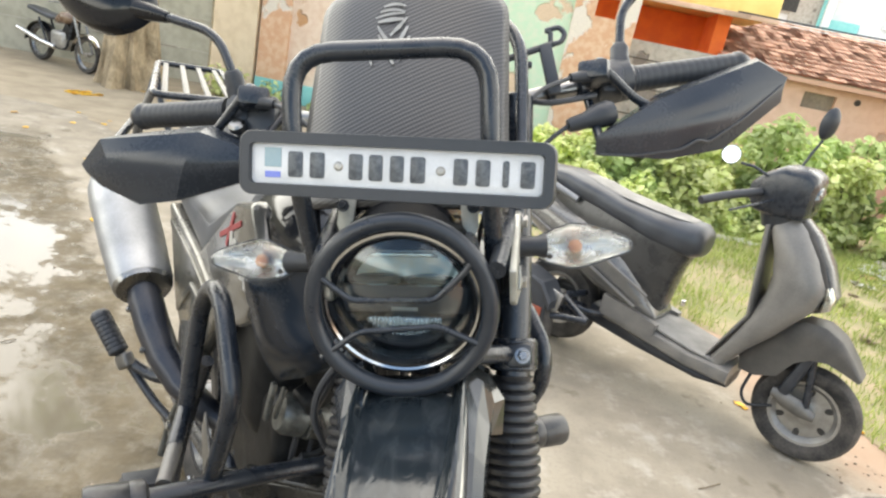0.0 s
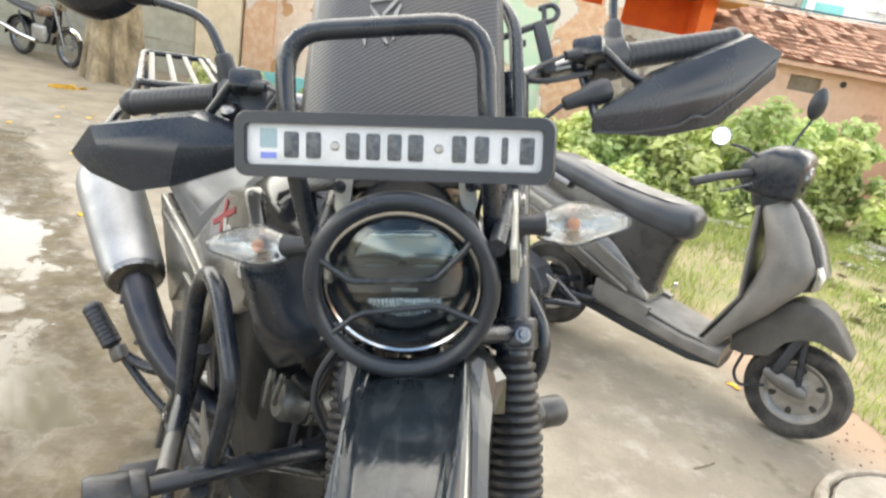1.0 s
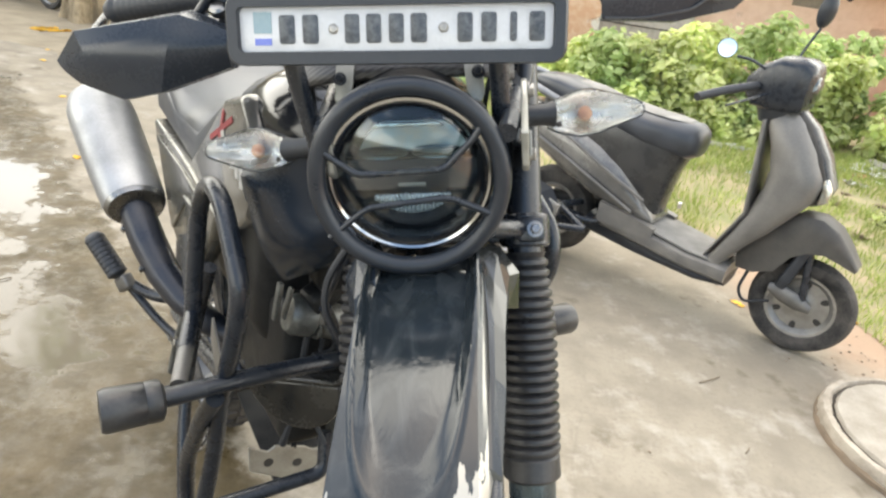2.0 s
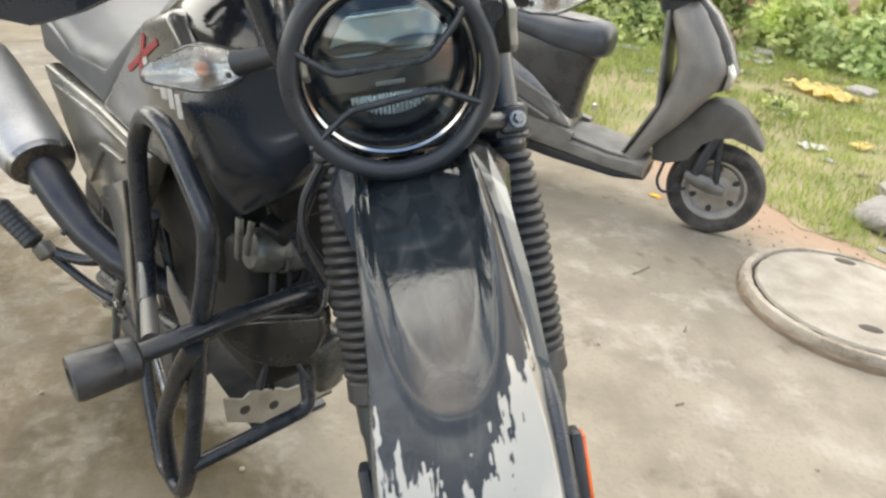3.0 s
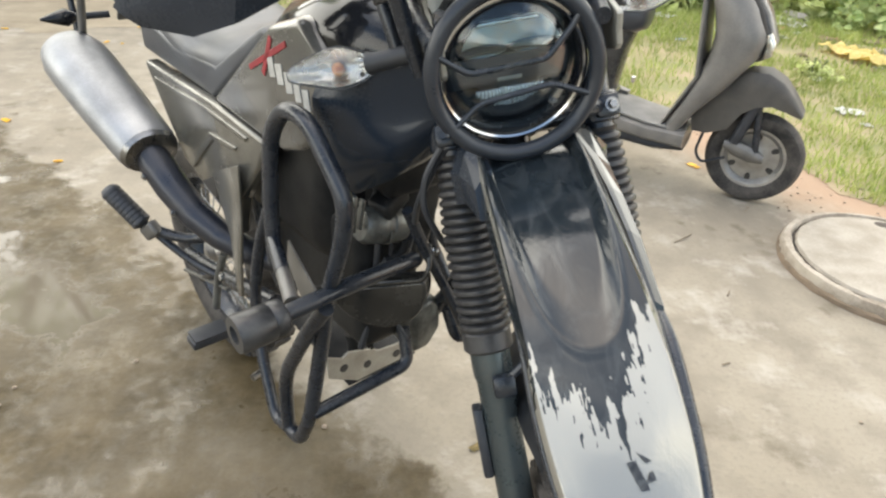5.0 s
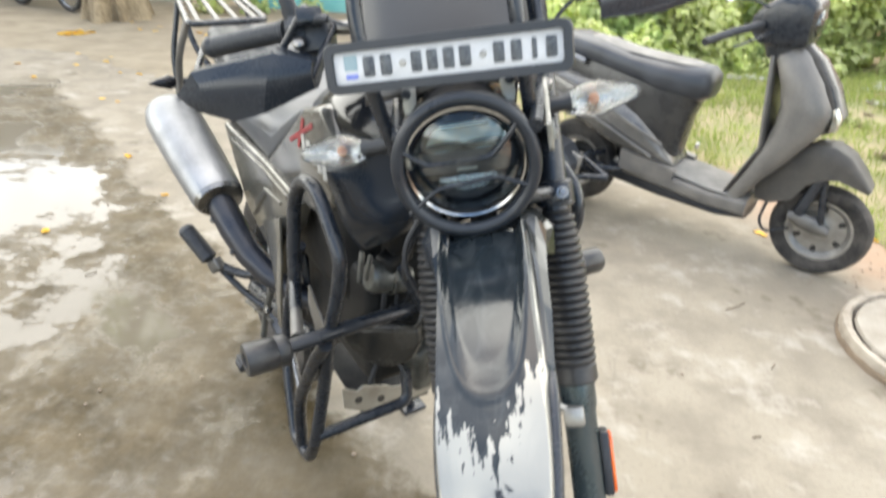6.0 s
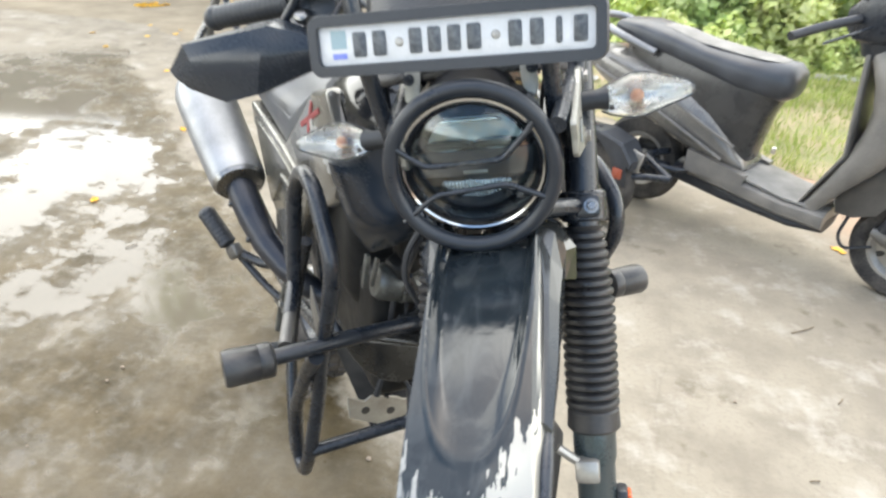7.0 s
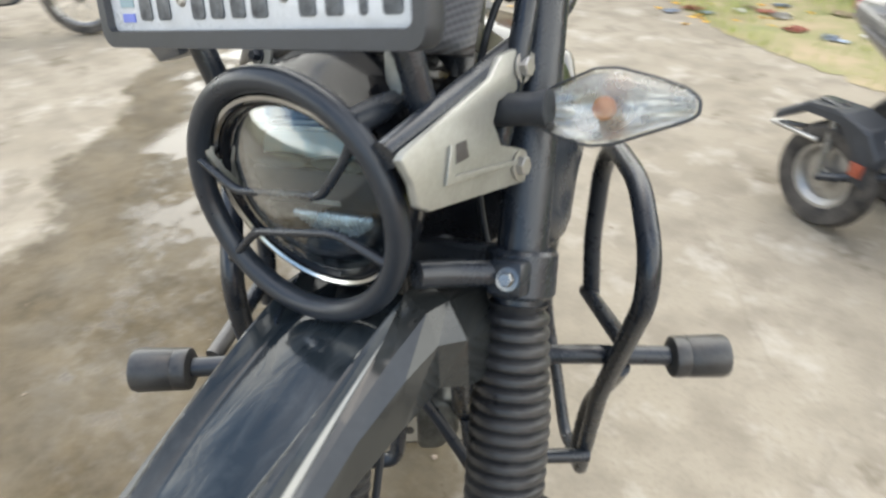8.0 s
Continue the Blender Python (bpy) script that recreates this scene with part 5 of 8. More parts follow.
def sample(rows, t):
    f = t * (len(rows) - 1)
    i = min(int(f), len(rows) - 2)
    u = f - i
    p0, p1, p2, p3 = (rows[max(0, min(len(rows) - 1, i + k))] for k in (-1, 0, 1, 2))
    return [0.5 * (2 * b + (c - a) * u + (2 * a - 5 * b + 4 * c - d) * u * u + (3 * b - a - 3 * c + d) * u ** 3) for a, b, c, d in zip(p0, p1, p2, p3)]


def smooth(a, b, v):
    v = max(0.0, min(1.0, (v - a) / (b - a)))
    return v * v * (3 - 2 * v)


def on_fender(t, q):
    """A point of the fender's skin: t from its root to its tip, q across it from -1 to 1; and the way out of it."""
    y, z, wt, wr, wl_, drop = sample(SPINE, t)
    y2, z2 = sample(SPINE, min(1, t + 0.01))[:2]
    y1, z1 = sample(SPINE, max(0, t - 0.01))[:2]
    d = Vector((0, y2 - y1, z2 - z1)).normalized()
    up = Vector((0, -d.z, d.y))
    a, wf = abs(q), wr if q < 0 else wl_
    low = smooth(0.42, 0.62, t)
    if a < 0.72:
        x, h = wt * a / 0.72, -0.002 * (a / 0.72) ** 2
    elif a < 0.86:
        f = (a - 0.72) / 0.14
        x, h = wt + (wf - wt) * 0.55 * f, -0.002 - drop * 0.42 * f ** (1.0 + 0.6 * low)
    elif a < 0.97:
        f = (a - 0.86) / 0.11
        x, h = wt + (wf - wt) * (0.55 + 0.45 * f), -0.002 - drop * (0.42 + 0.58 * f)
    else:
        f = (a - 0.97) / 0.03
        x, h = wf - 0.004 * f, -0.002 - drop - 0.003 * f
    h -= 0.004 * low * min(1.0, a / 0.8) ** 2
    k = max(0.0, (t - 0.02) / 0.47)
    edge = (min(1.3, a / 0.70)) ** 2.4 + k ** 3.2
    floor = smooth(0.0, 0.42, 1 - edge)
    h -= (0.002 + 0.018 * max(0.0, 1 - k)) * floor
    h += 0.0016 * math.exp(-((edge - 1.0) / 0.085) ** 2)
    return Vector((0.001 + math.copysign(x, q), y, z)) + up * h, up, d


def fender():
    NS, NX = 150, 100
    bm = bmesh.new()
    lay = bm.loops.layers.uv.new("UVMap")
    lay2 = bm.loops.layers.uv.new("Side")
    grid, uv, uv2 = [], {}, {}
    for i in range(NS + 1):
        t = i / NS
        row = []
        for j in range(NX + 1):
            q = 2 * j / NX - 1
            p = on_fender(t, q)[0]
            v = bm.verts.new(p)
            uv[v], uv2[v] = (p.x, t), (q, t)
            row.append(v)
        grid.append(row)
    for a, b in zip(grid, grid[1:]):
        for j in range(NX):
            f = bm.faces.new((a[j], a[j + 1], b[j + 1], b[j]))
            for lp in f.loops:
                lp[lay].uv, lp[lay2].uv = uv[lp.vert], uv2[lp.vert]
    ob = part("front_fender", bm, FENDER, bike, "glossy black high fender with silver splash graphic", mx=FRONT)
    so = ob.modifiers.new("thickness", "SOLIDIFY"); so.thickness, so.offset = 0.003, -1
    # black rubber lip along the edge
    for s in (1, -1):
        pts, radii = [], []
        for i in range(41):
            t = 0.22 + 0.77 * i / 40
            p, up, d = on_fender(t, s)
            stout = smooth(0.36, 0.5, t) * (1.0 if s < 0 else 0.35)
            pts.append(p + up * (0.55 * sample(SPINE, t)[5] * stout) + Vector((0.002 * s * stout, 0, 0)))
            radii.append(0.0042 + 0.003 * stout)
        part("fender_lip", tube(pts, 0.0056, 12, bend=0, radii=radii), BLACK_POWDER, ob, "thick black rubber edge", mx=FRONT)
    # three dark marks near the tip
    for pts in ([(0.010, 0.006), (0.003, 0.007), (-0.003, -0.019), (0.004, -0.019)], [(-0.0045, 0.003), (0.001, 0.014), (-0.009, 0.0045)], [(-0.005, -0.006), (-0.001, -0.014), (-0.0095, -0.012), (-0.008, -0.004)]):
        b = bmesh.new()
        vs = []
        for a, c in pts:
            x = a - 0.009
            p, up, d = on_fender(0.667 - c / 0.62, x / 0.053 * 0.72)
            vs.append(b.verts.new(p + up * 0.0012))
        b.faces.new(vs)
        bmesh.ops.solidify(b, geom=b.faces[:], thickness=0.0006)
        part("fender_mark", b, INK, ob, mx=FRONT)
    # faceted wings that reach back to the fork legs
    for s in (1, -1):
        g = 1.0 if s < 0 else 0.8
        rows = []
        for y, pts in ((0.008, ((0.056, 0.020), (0.080, 0.0105), (0.098, -0.018), (0.098, -0.056), (0.06, -0.05))),
                       (0.060, ((0.055, 0.0215), (0.080, 0.0075), (0.099, -0.019), (0.097, -0.058), (0.06, -0.05))),
                       (0.082, ((0.055, 0.0125), (0.076, 0.001), (0.088, -0.021), (0.085, -0.056), (0.06, -0.05))),
                       (0.115, ((0.062, -0.019), (0.072, -0.026), (0.0845, -0.040), (0.084, -0.076), (0.064, -0.074))),
                       (0.160, ((0.066, -0.058), (0.0715, -0.061), (0.0815, -0.071), (0.0815, -0.101), (0.066, -0.098))),
                       (0.205, ((0.067, -0.101), (0.0715, -0.103), (0.0805, -0.112), (0.0800, -0.134), (0.066, -0.131))),
                       (0.262, ((0.064, -0.161), (0.068, -0.162), (0.0750, -0.168), (0.0742, -0.178), (0.063, -0.176)))):
            if y > 0.12 and s > 0:
                continue
            row = []
            for x, z in pts:
                if y > 0.1:
                    x -= 0.016 if s > 0 else 0.0
                elif x > 0.055:
                    x = 0.055 + (x - 0.055) * g
                row.append(Vector((0.001 + x * s, y - (0.010 if z < -0.03 and y > 0.05 and y < 0.1 else 0.0), z + 0.0015)))
            rows.append(row)
        b = loft(rows)
        bmesh.ops.bevel(b, geom=[e for e in b.edges if e.calc_face_angle(0) > 0.2], offset=0.0018, segments=2, affect="EDGES", clamp_overlap=True)
        part("fender_wing", b, WING if s < 0 else GUARD_PLASTIC, ob, "angular glossy dark fender wing", mx=FRONT, smooth=False)


fender()

rows = []
for y, z, w in ((-0.33, -0.342, 0.05), (-0.26, -0.312, 0.056), (-0.18, -0.292, 0.06), (-0.10, -0.284, 0.062), (-0.02, -0.293, 0.06), (0.05, -0.32, 0.055), (0.10, -0.35, 0.045)):
    rows.append([Vector((0.004 + w * q, y, z - 0.045 * abs(q) ** 2.5)) for q in [-1 + j / 8 for j in range(17)]])
b = loft(rows, closed=False)
bmesh.ops.solidify(b, geom=b.faces[:], thickness=0.004)
part("inner_mudguard", b, BLACK_PLASTIC, bike, "dusty black inner mudguard over the front wheel", mx=FRONT)

# front wheel
wheel(bike, FRONT @ Matrix.Translation((0.008, 0.045, -0.785)), 0.345, 0.09, 0.275, 36, TYRE, BLACK_POWDER, "front_wheel", 36)
part("axle", rod((-0.12, 0.045, -0.785), (0.13, 0.045, -0.785), 0.009, 12), STEEL, bike, mx=FRONT)
part("brake_disc", lathe([(0.05, -0.0025), (0.13, -0.0025), (0.138, 0), (0.13, 0.0025), (0.05, 0.0025)], 48, None, pose(0.075, 0.045, -0.785, 0, 90, 0)), STEEL, bike, mx=FRONT)
part("brake_hose", tube([(0.09, -0.02, -0.62), (0.07, -0.02, -0.45), (0.06, -0.03, -0.3), (0.055, -0.04, -0.16), (0.06, -0.04, -0.02), (0.1, -0.05, 0.12)], 0.0042, 8, bend=0.06), RUBBER, bike, mx=FRONT)


# handlebar with grips, levers, guards and mirrors; each side has its own places
def v3(p):
    return Vector(p)


part("handlebar", tube([(0.41, -0.105, 0.355), (0.27, -0.045, 0.345), (0.13, -0.03, 0.322), (0.07, -0.035, 0.345), (-0.06, -0.045, 0.345), (-0.12, -0.06, 0.364), (-0.19, -0.075, 0.386), (-0.26, -0.10, 0.405), (-0.41, -0.145, 0.44)], 0.011, 14, bend=0.05), STEEL, bike, "silver handlebar", mx=FRONT)


def bar_end(inner, outer, s):
    a, b = v3(inner), v3(outer)
    L = (b - a).length
    prof = [(0.0195, 0.0), (0.0195, 0.006)]
    for i in range(14):
        h = 0.008 + (L - 0.02) * i / 14
        prof += [(0.0175, h), (0.0177, h + 0.001), (0.0177, h + 0.0068), (0.0175, h + 0.0078)]
    prof += [(0.017, L - 0.01), (0.019, L - 0.006), (0.019, L), (0.012, L + 0.012), (0.008, L + 0.014)]
    grip = part("grip", lathe(prof, 22, None, aim(a, b)), RUBBER, bike, "ribbed black rubber grip", mx=FRONT)
    d = (b - a).normalized()
    sw = a - d * 0.03
    m = aim(sw - d * 0.022, sw + d * 0.022)
    pod = lathe([(0.019, 0.0), (0.024, 0.003), (0.0255, 0.022), (0.024, 0.041), (0.019, 0.044)], 20, None, m)
    box((0.03, 0.035, 0.04), tuple(sw + Vector((0, 0.018, -0.01))), (10, 0, 0), 0.006, 2, pod)
    part("switch_pod", pod, BLACK_PLASTIC, bike, mx=FRONT)
    # lever perch and lever
    pv = a - d * 0.055 + Vector((0, 0.035, 0.0))
    b2 = box((0.04, 0.05, 0.026), tuple(pv), (0, 0, 18 * s), 0.006, 2)
    rod(tuple(a - d * 0.06 + Vector((0, -0.006, 0))), tuple(a - d * 0.045 + Vector((0, -0.006, 0))), 0.02, 18, bm=b2)
    perch = part("lever_perch", b2, BLACK_POWDER, bike, mx=FRONT)
    part("perch_bolt", bolt(tuple(pv + Vector((0.004 * s, 0.006, 0.012))), tuple(pv + Vector((0.004 * s, 0.006, 0.05))), 0.007), STEEL, perch, mx=FRONT)
    le = b + Vector((-0.05 * s, 0.02, -0.07))
    part("lever", tube([tuple(pv + Vector((0.01 * s, 0.015, 0))), tuple(a + Vector((0.01 * s, 0.035, -0.05))), tuple(a.lerp(b, 0.5) + Vector((0, 0.03, -0.07))), tuple(le)], 0.0062, 10, bend=0.03), BLACK_POWDER, perch, "black control lever", mx=FRONT)
    # cable from the perch
    boot = pv + Vector((-0.035 * s, 0.02, -0.012))
    part("cable_boot", rod(tuple(pv + Vector((-0.01 * s, 0.012, -0.006))), tuple(boot), 0.009, 12, 0.006), RUBBER, perch, mx=FRONT)
    part("cable", tube([tuple(boot), tuple(boot + Vector((-0.05 * s, 0.03, -0.03))), (0.07 * s, 0.03, 0.2), (0.05 * s, -0.02, 0.08), (0.06 * s, -0.08, -0.05)], 0.003, 8, bend=0.05), RUBBER, perch, mx=FRONT)
    return grip


bar_end((0.285, -0.052, 0.346), (0.435, -0.09, 0.352), 1)
bar_end((-0.262, -0.10, 0.405), (-0.425, -0.148, 0.444), -1)


def hand_guard(rows, label, creased=False):
    """A faceted moulded shell: rows of points from its top edge down, each from the bar's middle outwards."""
    face = rows[1:]
    bowed = []
    for i in range(9):
        pos = [sample([r[c] for r in face], i / 8) for c in range(len(rows[0]))]
        bowed.append([tuple(p) for p in pos])
    rows = [rows[0]] + bowed
    top, low = rows[0], rows[-1]
    rim = [[tuple(v3(p) + Vector((0, -0.026, 0.003))) for p in top]] + rows + [[tuple(v3(p) + Vector((0, -0.022, 0.006))) for p in low]]
    sections = [[v3(r[i]) for r in rim] for i in range(len(top))]
    bm = loft(sections)
    bmesh.ops.bevel(bm, geom=[e for e in bm.edges if e.is_manifold and e.calc_face_angle(0) > 0.5], offset=0.0022, segments=2, affect="EDGES", clamp_overlap=True)
    g = part("hand_guard", bm, GUARD_PLASTIC, bike, label, mx=FRONT)
    g.data.set_sharp_from_angle(angle=radians(24))
    # moulded crease along the lower half
    line = []
    if not creased:
        return g
    for u, v in ((0.02, 0.96), (0.2, 0.92), (0.40, 0.84), (0.48, 0.74), (0.54, 0.80), (0.72, 0.66), (0.97, 0.46)):
        line.append(tuple(Vector(sample([sample([r[c] for r in face], v) for c in range(len(top))], u)) + Vector((0, 0.0004, 0))))
    part("crease", tube(line, 0.0017, 8, bend=0.01), BLACK_PLASTIC, g, mx=FRONT)
    return g


hand_guard([[(0.22, -0.002, 0.281), (0.283, 0.006, 0.308), (0.431, -0.014, 0.30), (0.468, -0.022, 0.264)],
            [(0.226, 0.032, 0.270), (0.279, 0.044, 0.288), (0.424, 0.020, 0.286), (0.464, -0.006, 0.260)],
            [(0.229, 0.033, 0.252), (0.295, 0.046, 0.246), (0.402, 0.024, 0.246), (0.454, -0.006, 0.247)],
            [(0.232, 0.014, 0.233), (0.314, 0.022, 0.206), (0.369, 0.010, 0.203), (0.438, -0.012, 0.232)]], "faceted blue-black plastic hand guard")
hand_guard([[(-0.222, -0.040, 0.317), (-0.294, -0.080, 0.376), (-0.44, -0.122, 0.443), (-0.481, -0.125, 0.416)],
            [(-0.219, -0.008, 0.305), (-0.290, -0.042, 0.356), (-0.430, -0.086, 0.424), (-0.475, -0.106, 0.408)],
            [(-0.206, -0.010, 0.296), (-0.302, -0.038, 0.322), (-0.405, -0.078, 0.358), (-0.47, -0.108, 0.398)],
            [(-0.207, -0.026, 0.278), (-0.303, -0.062, 0.282), (-0.385, -0.098, 0.306), (-0.47, -0.120, 0.378)]], "faceted black plastic hand guard with a dusty grey lower edge", True)
for a, b in (((0.232, 0.02, 0.25), (0.2, -0.03, 0.335)), ((-0.212, -0.02, 0.295), (-0.2, -0.07, 0.375)), ((0.44, -0.01, 0.268), (0.462, -0.12, 0.364)), ((-0.44, -0.108, 0.40), (-0.44, -0.15, 0.444))):
    part("guard_stay", rod(a, b, 0.006, 10), BLACK_POWDER, bike, mx=FRONT)


def mirror(stem, outline, y, s):
    """A mirror on a bent stem; the outline of its head is (x, z) at depth y, its shell bulging ahead."""
    st = part("mirror_stem", tube(stem, 0.0062, 12, bend=0.03), BLACK_POWDER, bike, mx=FRONT)
    b0, b1 = v3(stem[0]), v3(stem[1])
    part("mirror_boot", lathe([(0.0145, -0.02), (0.0145, 0.028), (0.0125, 0.032), (0.0125, 0.046), (0.0085, 0.052)], 18, None, aim(b0, b1)), RUBBER, st, mx=FRONT)
    c = sum((Vector((x, z)) for x, z in outline), Vector((0, 0))) / len(outline)
    fine = rounded([Vector((x, z, 0)) for x, z in outline], 0.025, 4, True)
    rows = []
    for k, d in ((0.94, -0.012), (1.0, -0.006), (0.97, 0.004), (0.86, 0.014), (0.6, 0.024), (0.3, 0.028)):
        rows.append([Vector((c.x + (p.x - c.x) * k, y + d, c.y + (p.y - c.y) * k)) for p in fine])
    hd = part("mirror_head", loft(rows), BLACK_GLOSS, st, "glossy black mirror head", mx=FRONT)
    gl = bmesh.new()
    gl.faces.new([gl.verts.new((c.x + (p.x - c.x) * 0.92, y - 0.0135, c.y + (p.y - c.y) * 0.92)) for p in fine])
    bmesh.ops.solidify(gl, geom=gl.faces[:], thickness=0.001)
    part("mirror_glass", gl, MIRROR, hd, mx=FRONT)
    part("mirror_knuckle", rod(stem[-2], tuple(v3(stem[-1]).lerp(v3(stem[-2]), -0.35)), 0.008, 12, 0.015), BLACK_GLOSS, hd, mx=FRONT)


mirror([(0.266, -0.045, 0.348), (0.27, -0.02, 0.386), (0.294, -0.015, 0.442), (0.365, -0.015, 0.466), (0.399, -0.015, 0.476)],
       [(0.382, 0.478), (0.413, 0.452), (0.449, 0.444), (0.488, 0.458), (0.526, 0.486), (0.555, 0.535), (0.545, 0.575), (0.45, 0.57), (0.40, 0.53)], -0.02, 1)
mirror([(-0.247, -0.09, 0.40), (-0.248, -0.09, 0.46), (-0.25, -0.09, 0.50), (-0.275, -0.09, 0.53), (-0.31, -0.09, 0.545)],
       [(-0.29, 0.545), (-0.33, 0.526), (-0.40, 0.522), (-0.48, 0.53), (-0.505, 0.57), (-0.44, 0.61), (-0.33, 0.60)], -0.09, -1)


def phone_mount():
    b = box((0.017, 0.012, 0.07), (-0.1505, -0.045, 0.398), (0, 12, 0), 0.003)
    ringm = Matrix.Translation((-0.158, -0.062, 0.372)) @ pose(0, 0, 0, 0, 75, 0)
    merge(b, ring(0.0135, 0.004, ringm, 24, 8))
    root = part("phone_mount", b, BLACK_PLASTIC, bike, "black folding phone mount", mx=FRONT)
    part("mount_arm", tube([(-0.09, -0.045, 0.412), (-0.111, -0.045, 0.419), (-0.155, -0.045, 0.434)], 0.0048, 8, bend=0.012), BLACK_PLASTIC, root, mx=FRONT)
    part("mount_arm", box((0.02, 0.01, 0.008), (-0.117, -0.045, 0.405), (0, 0, 0), 0.002), BLACK_PLASTIC, root, mx=FRONT)
    part("mount_claw", tube([(-0.151, -0.045, 0.432), (-0.151, -0.045, 0.45), (-0.144, -0.045, 0.452), (-0.162, -0.045, 0.457), (-0.170, -0.045, 0.447), (-0.165, -0.045, 0.436), (-0.153, -0.045, 0.433)], 0.0036, 8, bend=0.005), BLACK_PLASTIC, root, mx=FRONT)
    # throttle drum, clamp and adjuster beside it
    part("throttle_drum", lathe([(0.018, 0.0), (0.029, 0.004), (0.030, 0.02), (0.029, 0.046), (0.021, 0.054)], 28, None, aim((-0.212, -0.085, 0.392), (-0.268, -0.102, 0.408))), BLACK_PLASTIC, bike, mx=FRONT)
    part("bar_clamp", lathe([(0.015, 0.0), (0.018, 0.002), (0.018, 0.014), (0.015, 0.016)], 20, None, aim((-0.185, -0.073, 0.384), (-0.2, -0.078, 0.389))), BLACK_POWDER, bike, mx=FRONT)
    part("cable_adjuster", lathe([(0.008, 0.0), (0.0095, 0.004), (0.0105, 0.022), (0.016, 0.04), (0.0165, 0.055), (0.013, 0.062)], 20, None, aim((-0.173, -0.03, 0.317), (-0.228, -0.035, 0.337))), RUBBER, bike, mx=FRONT)
    part("cable", tube([(-0.173, -0.03, 0.317), (-0.154, -0.03, 0.303), (-0.12, -0.03, 0.27), (-0.08, -0.03, 0.2)], 0.0032, 8, bend=0.03), RUBBER, bike, mx=FRONT)
    part("throttle_cable", tube([(-0.21, -0.05, 0.365), (-0.17, -0.03, 0.35), (-0.14, -0.025, 0.345), (-0.115, -0.03, 0.355), (-0.10, -0.04, 0.32)], 0.004, 8, bend=0.02), RUBBER, bike, mx=FRONT)
    b = box((0.055, 0.05, 0.06), (0.232, -0.035, 0.325), (0, 0, 0), 0.008)
    part("brake_reservoir", b, BLACK_PLASTIC, bike, "black brake fluid reservoir", mx=FRONT)
    part("silver_bolt", lathe([(0.010, 0), (0.011, 0.003), (0.011, 0.009), (0.008, 0.012), (0.004, 0.0125)], 20, None, aim((0.252, -0.006, 0.306), (0.252, 0.02, 0.322))), STEEL, bike, mx=FRONT)


phone_mount()
# loose wiring under the lamp
for pts in ([(0.07, 0.04, 0.04), (0.10, 0.02, 0.012), (0.125, 0.01, -0.02), (0.133, 0.0, -0.055), (0.12, -0.03, -0.1), (0.09, -0.08, -0.16)],
            [(0.08, 0.03, 0.03), (0.115, 0.0, -0.017), (0.140, -0.03, -0.05), (0.150, -0.08, -0.08)]):
    part("wiring", tube(pts, 0.0045, 8, bend=0.04), BLACK_PLASTIC, bike, mx=FRONT)



# ---- motorcycle body ----
def mirror_x(pts, s):
    return [(x * s, y, z) for x, y, z in pts]


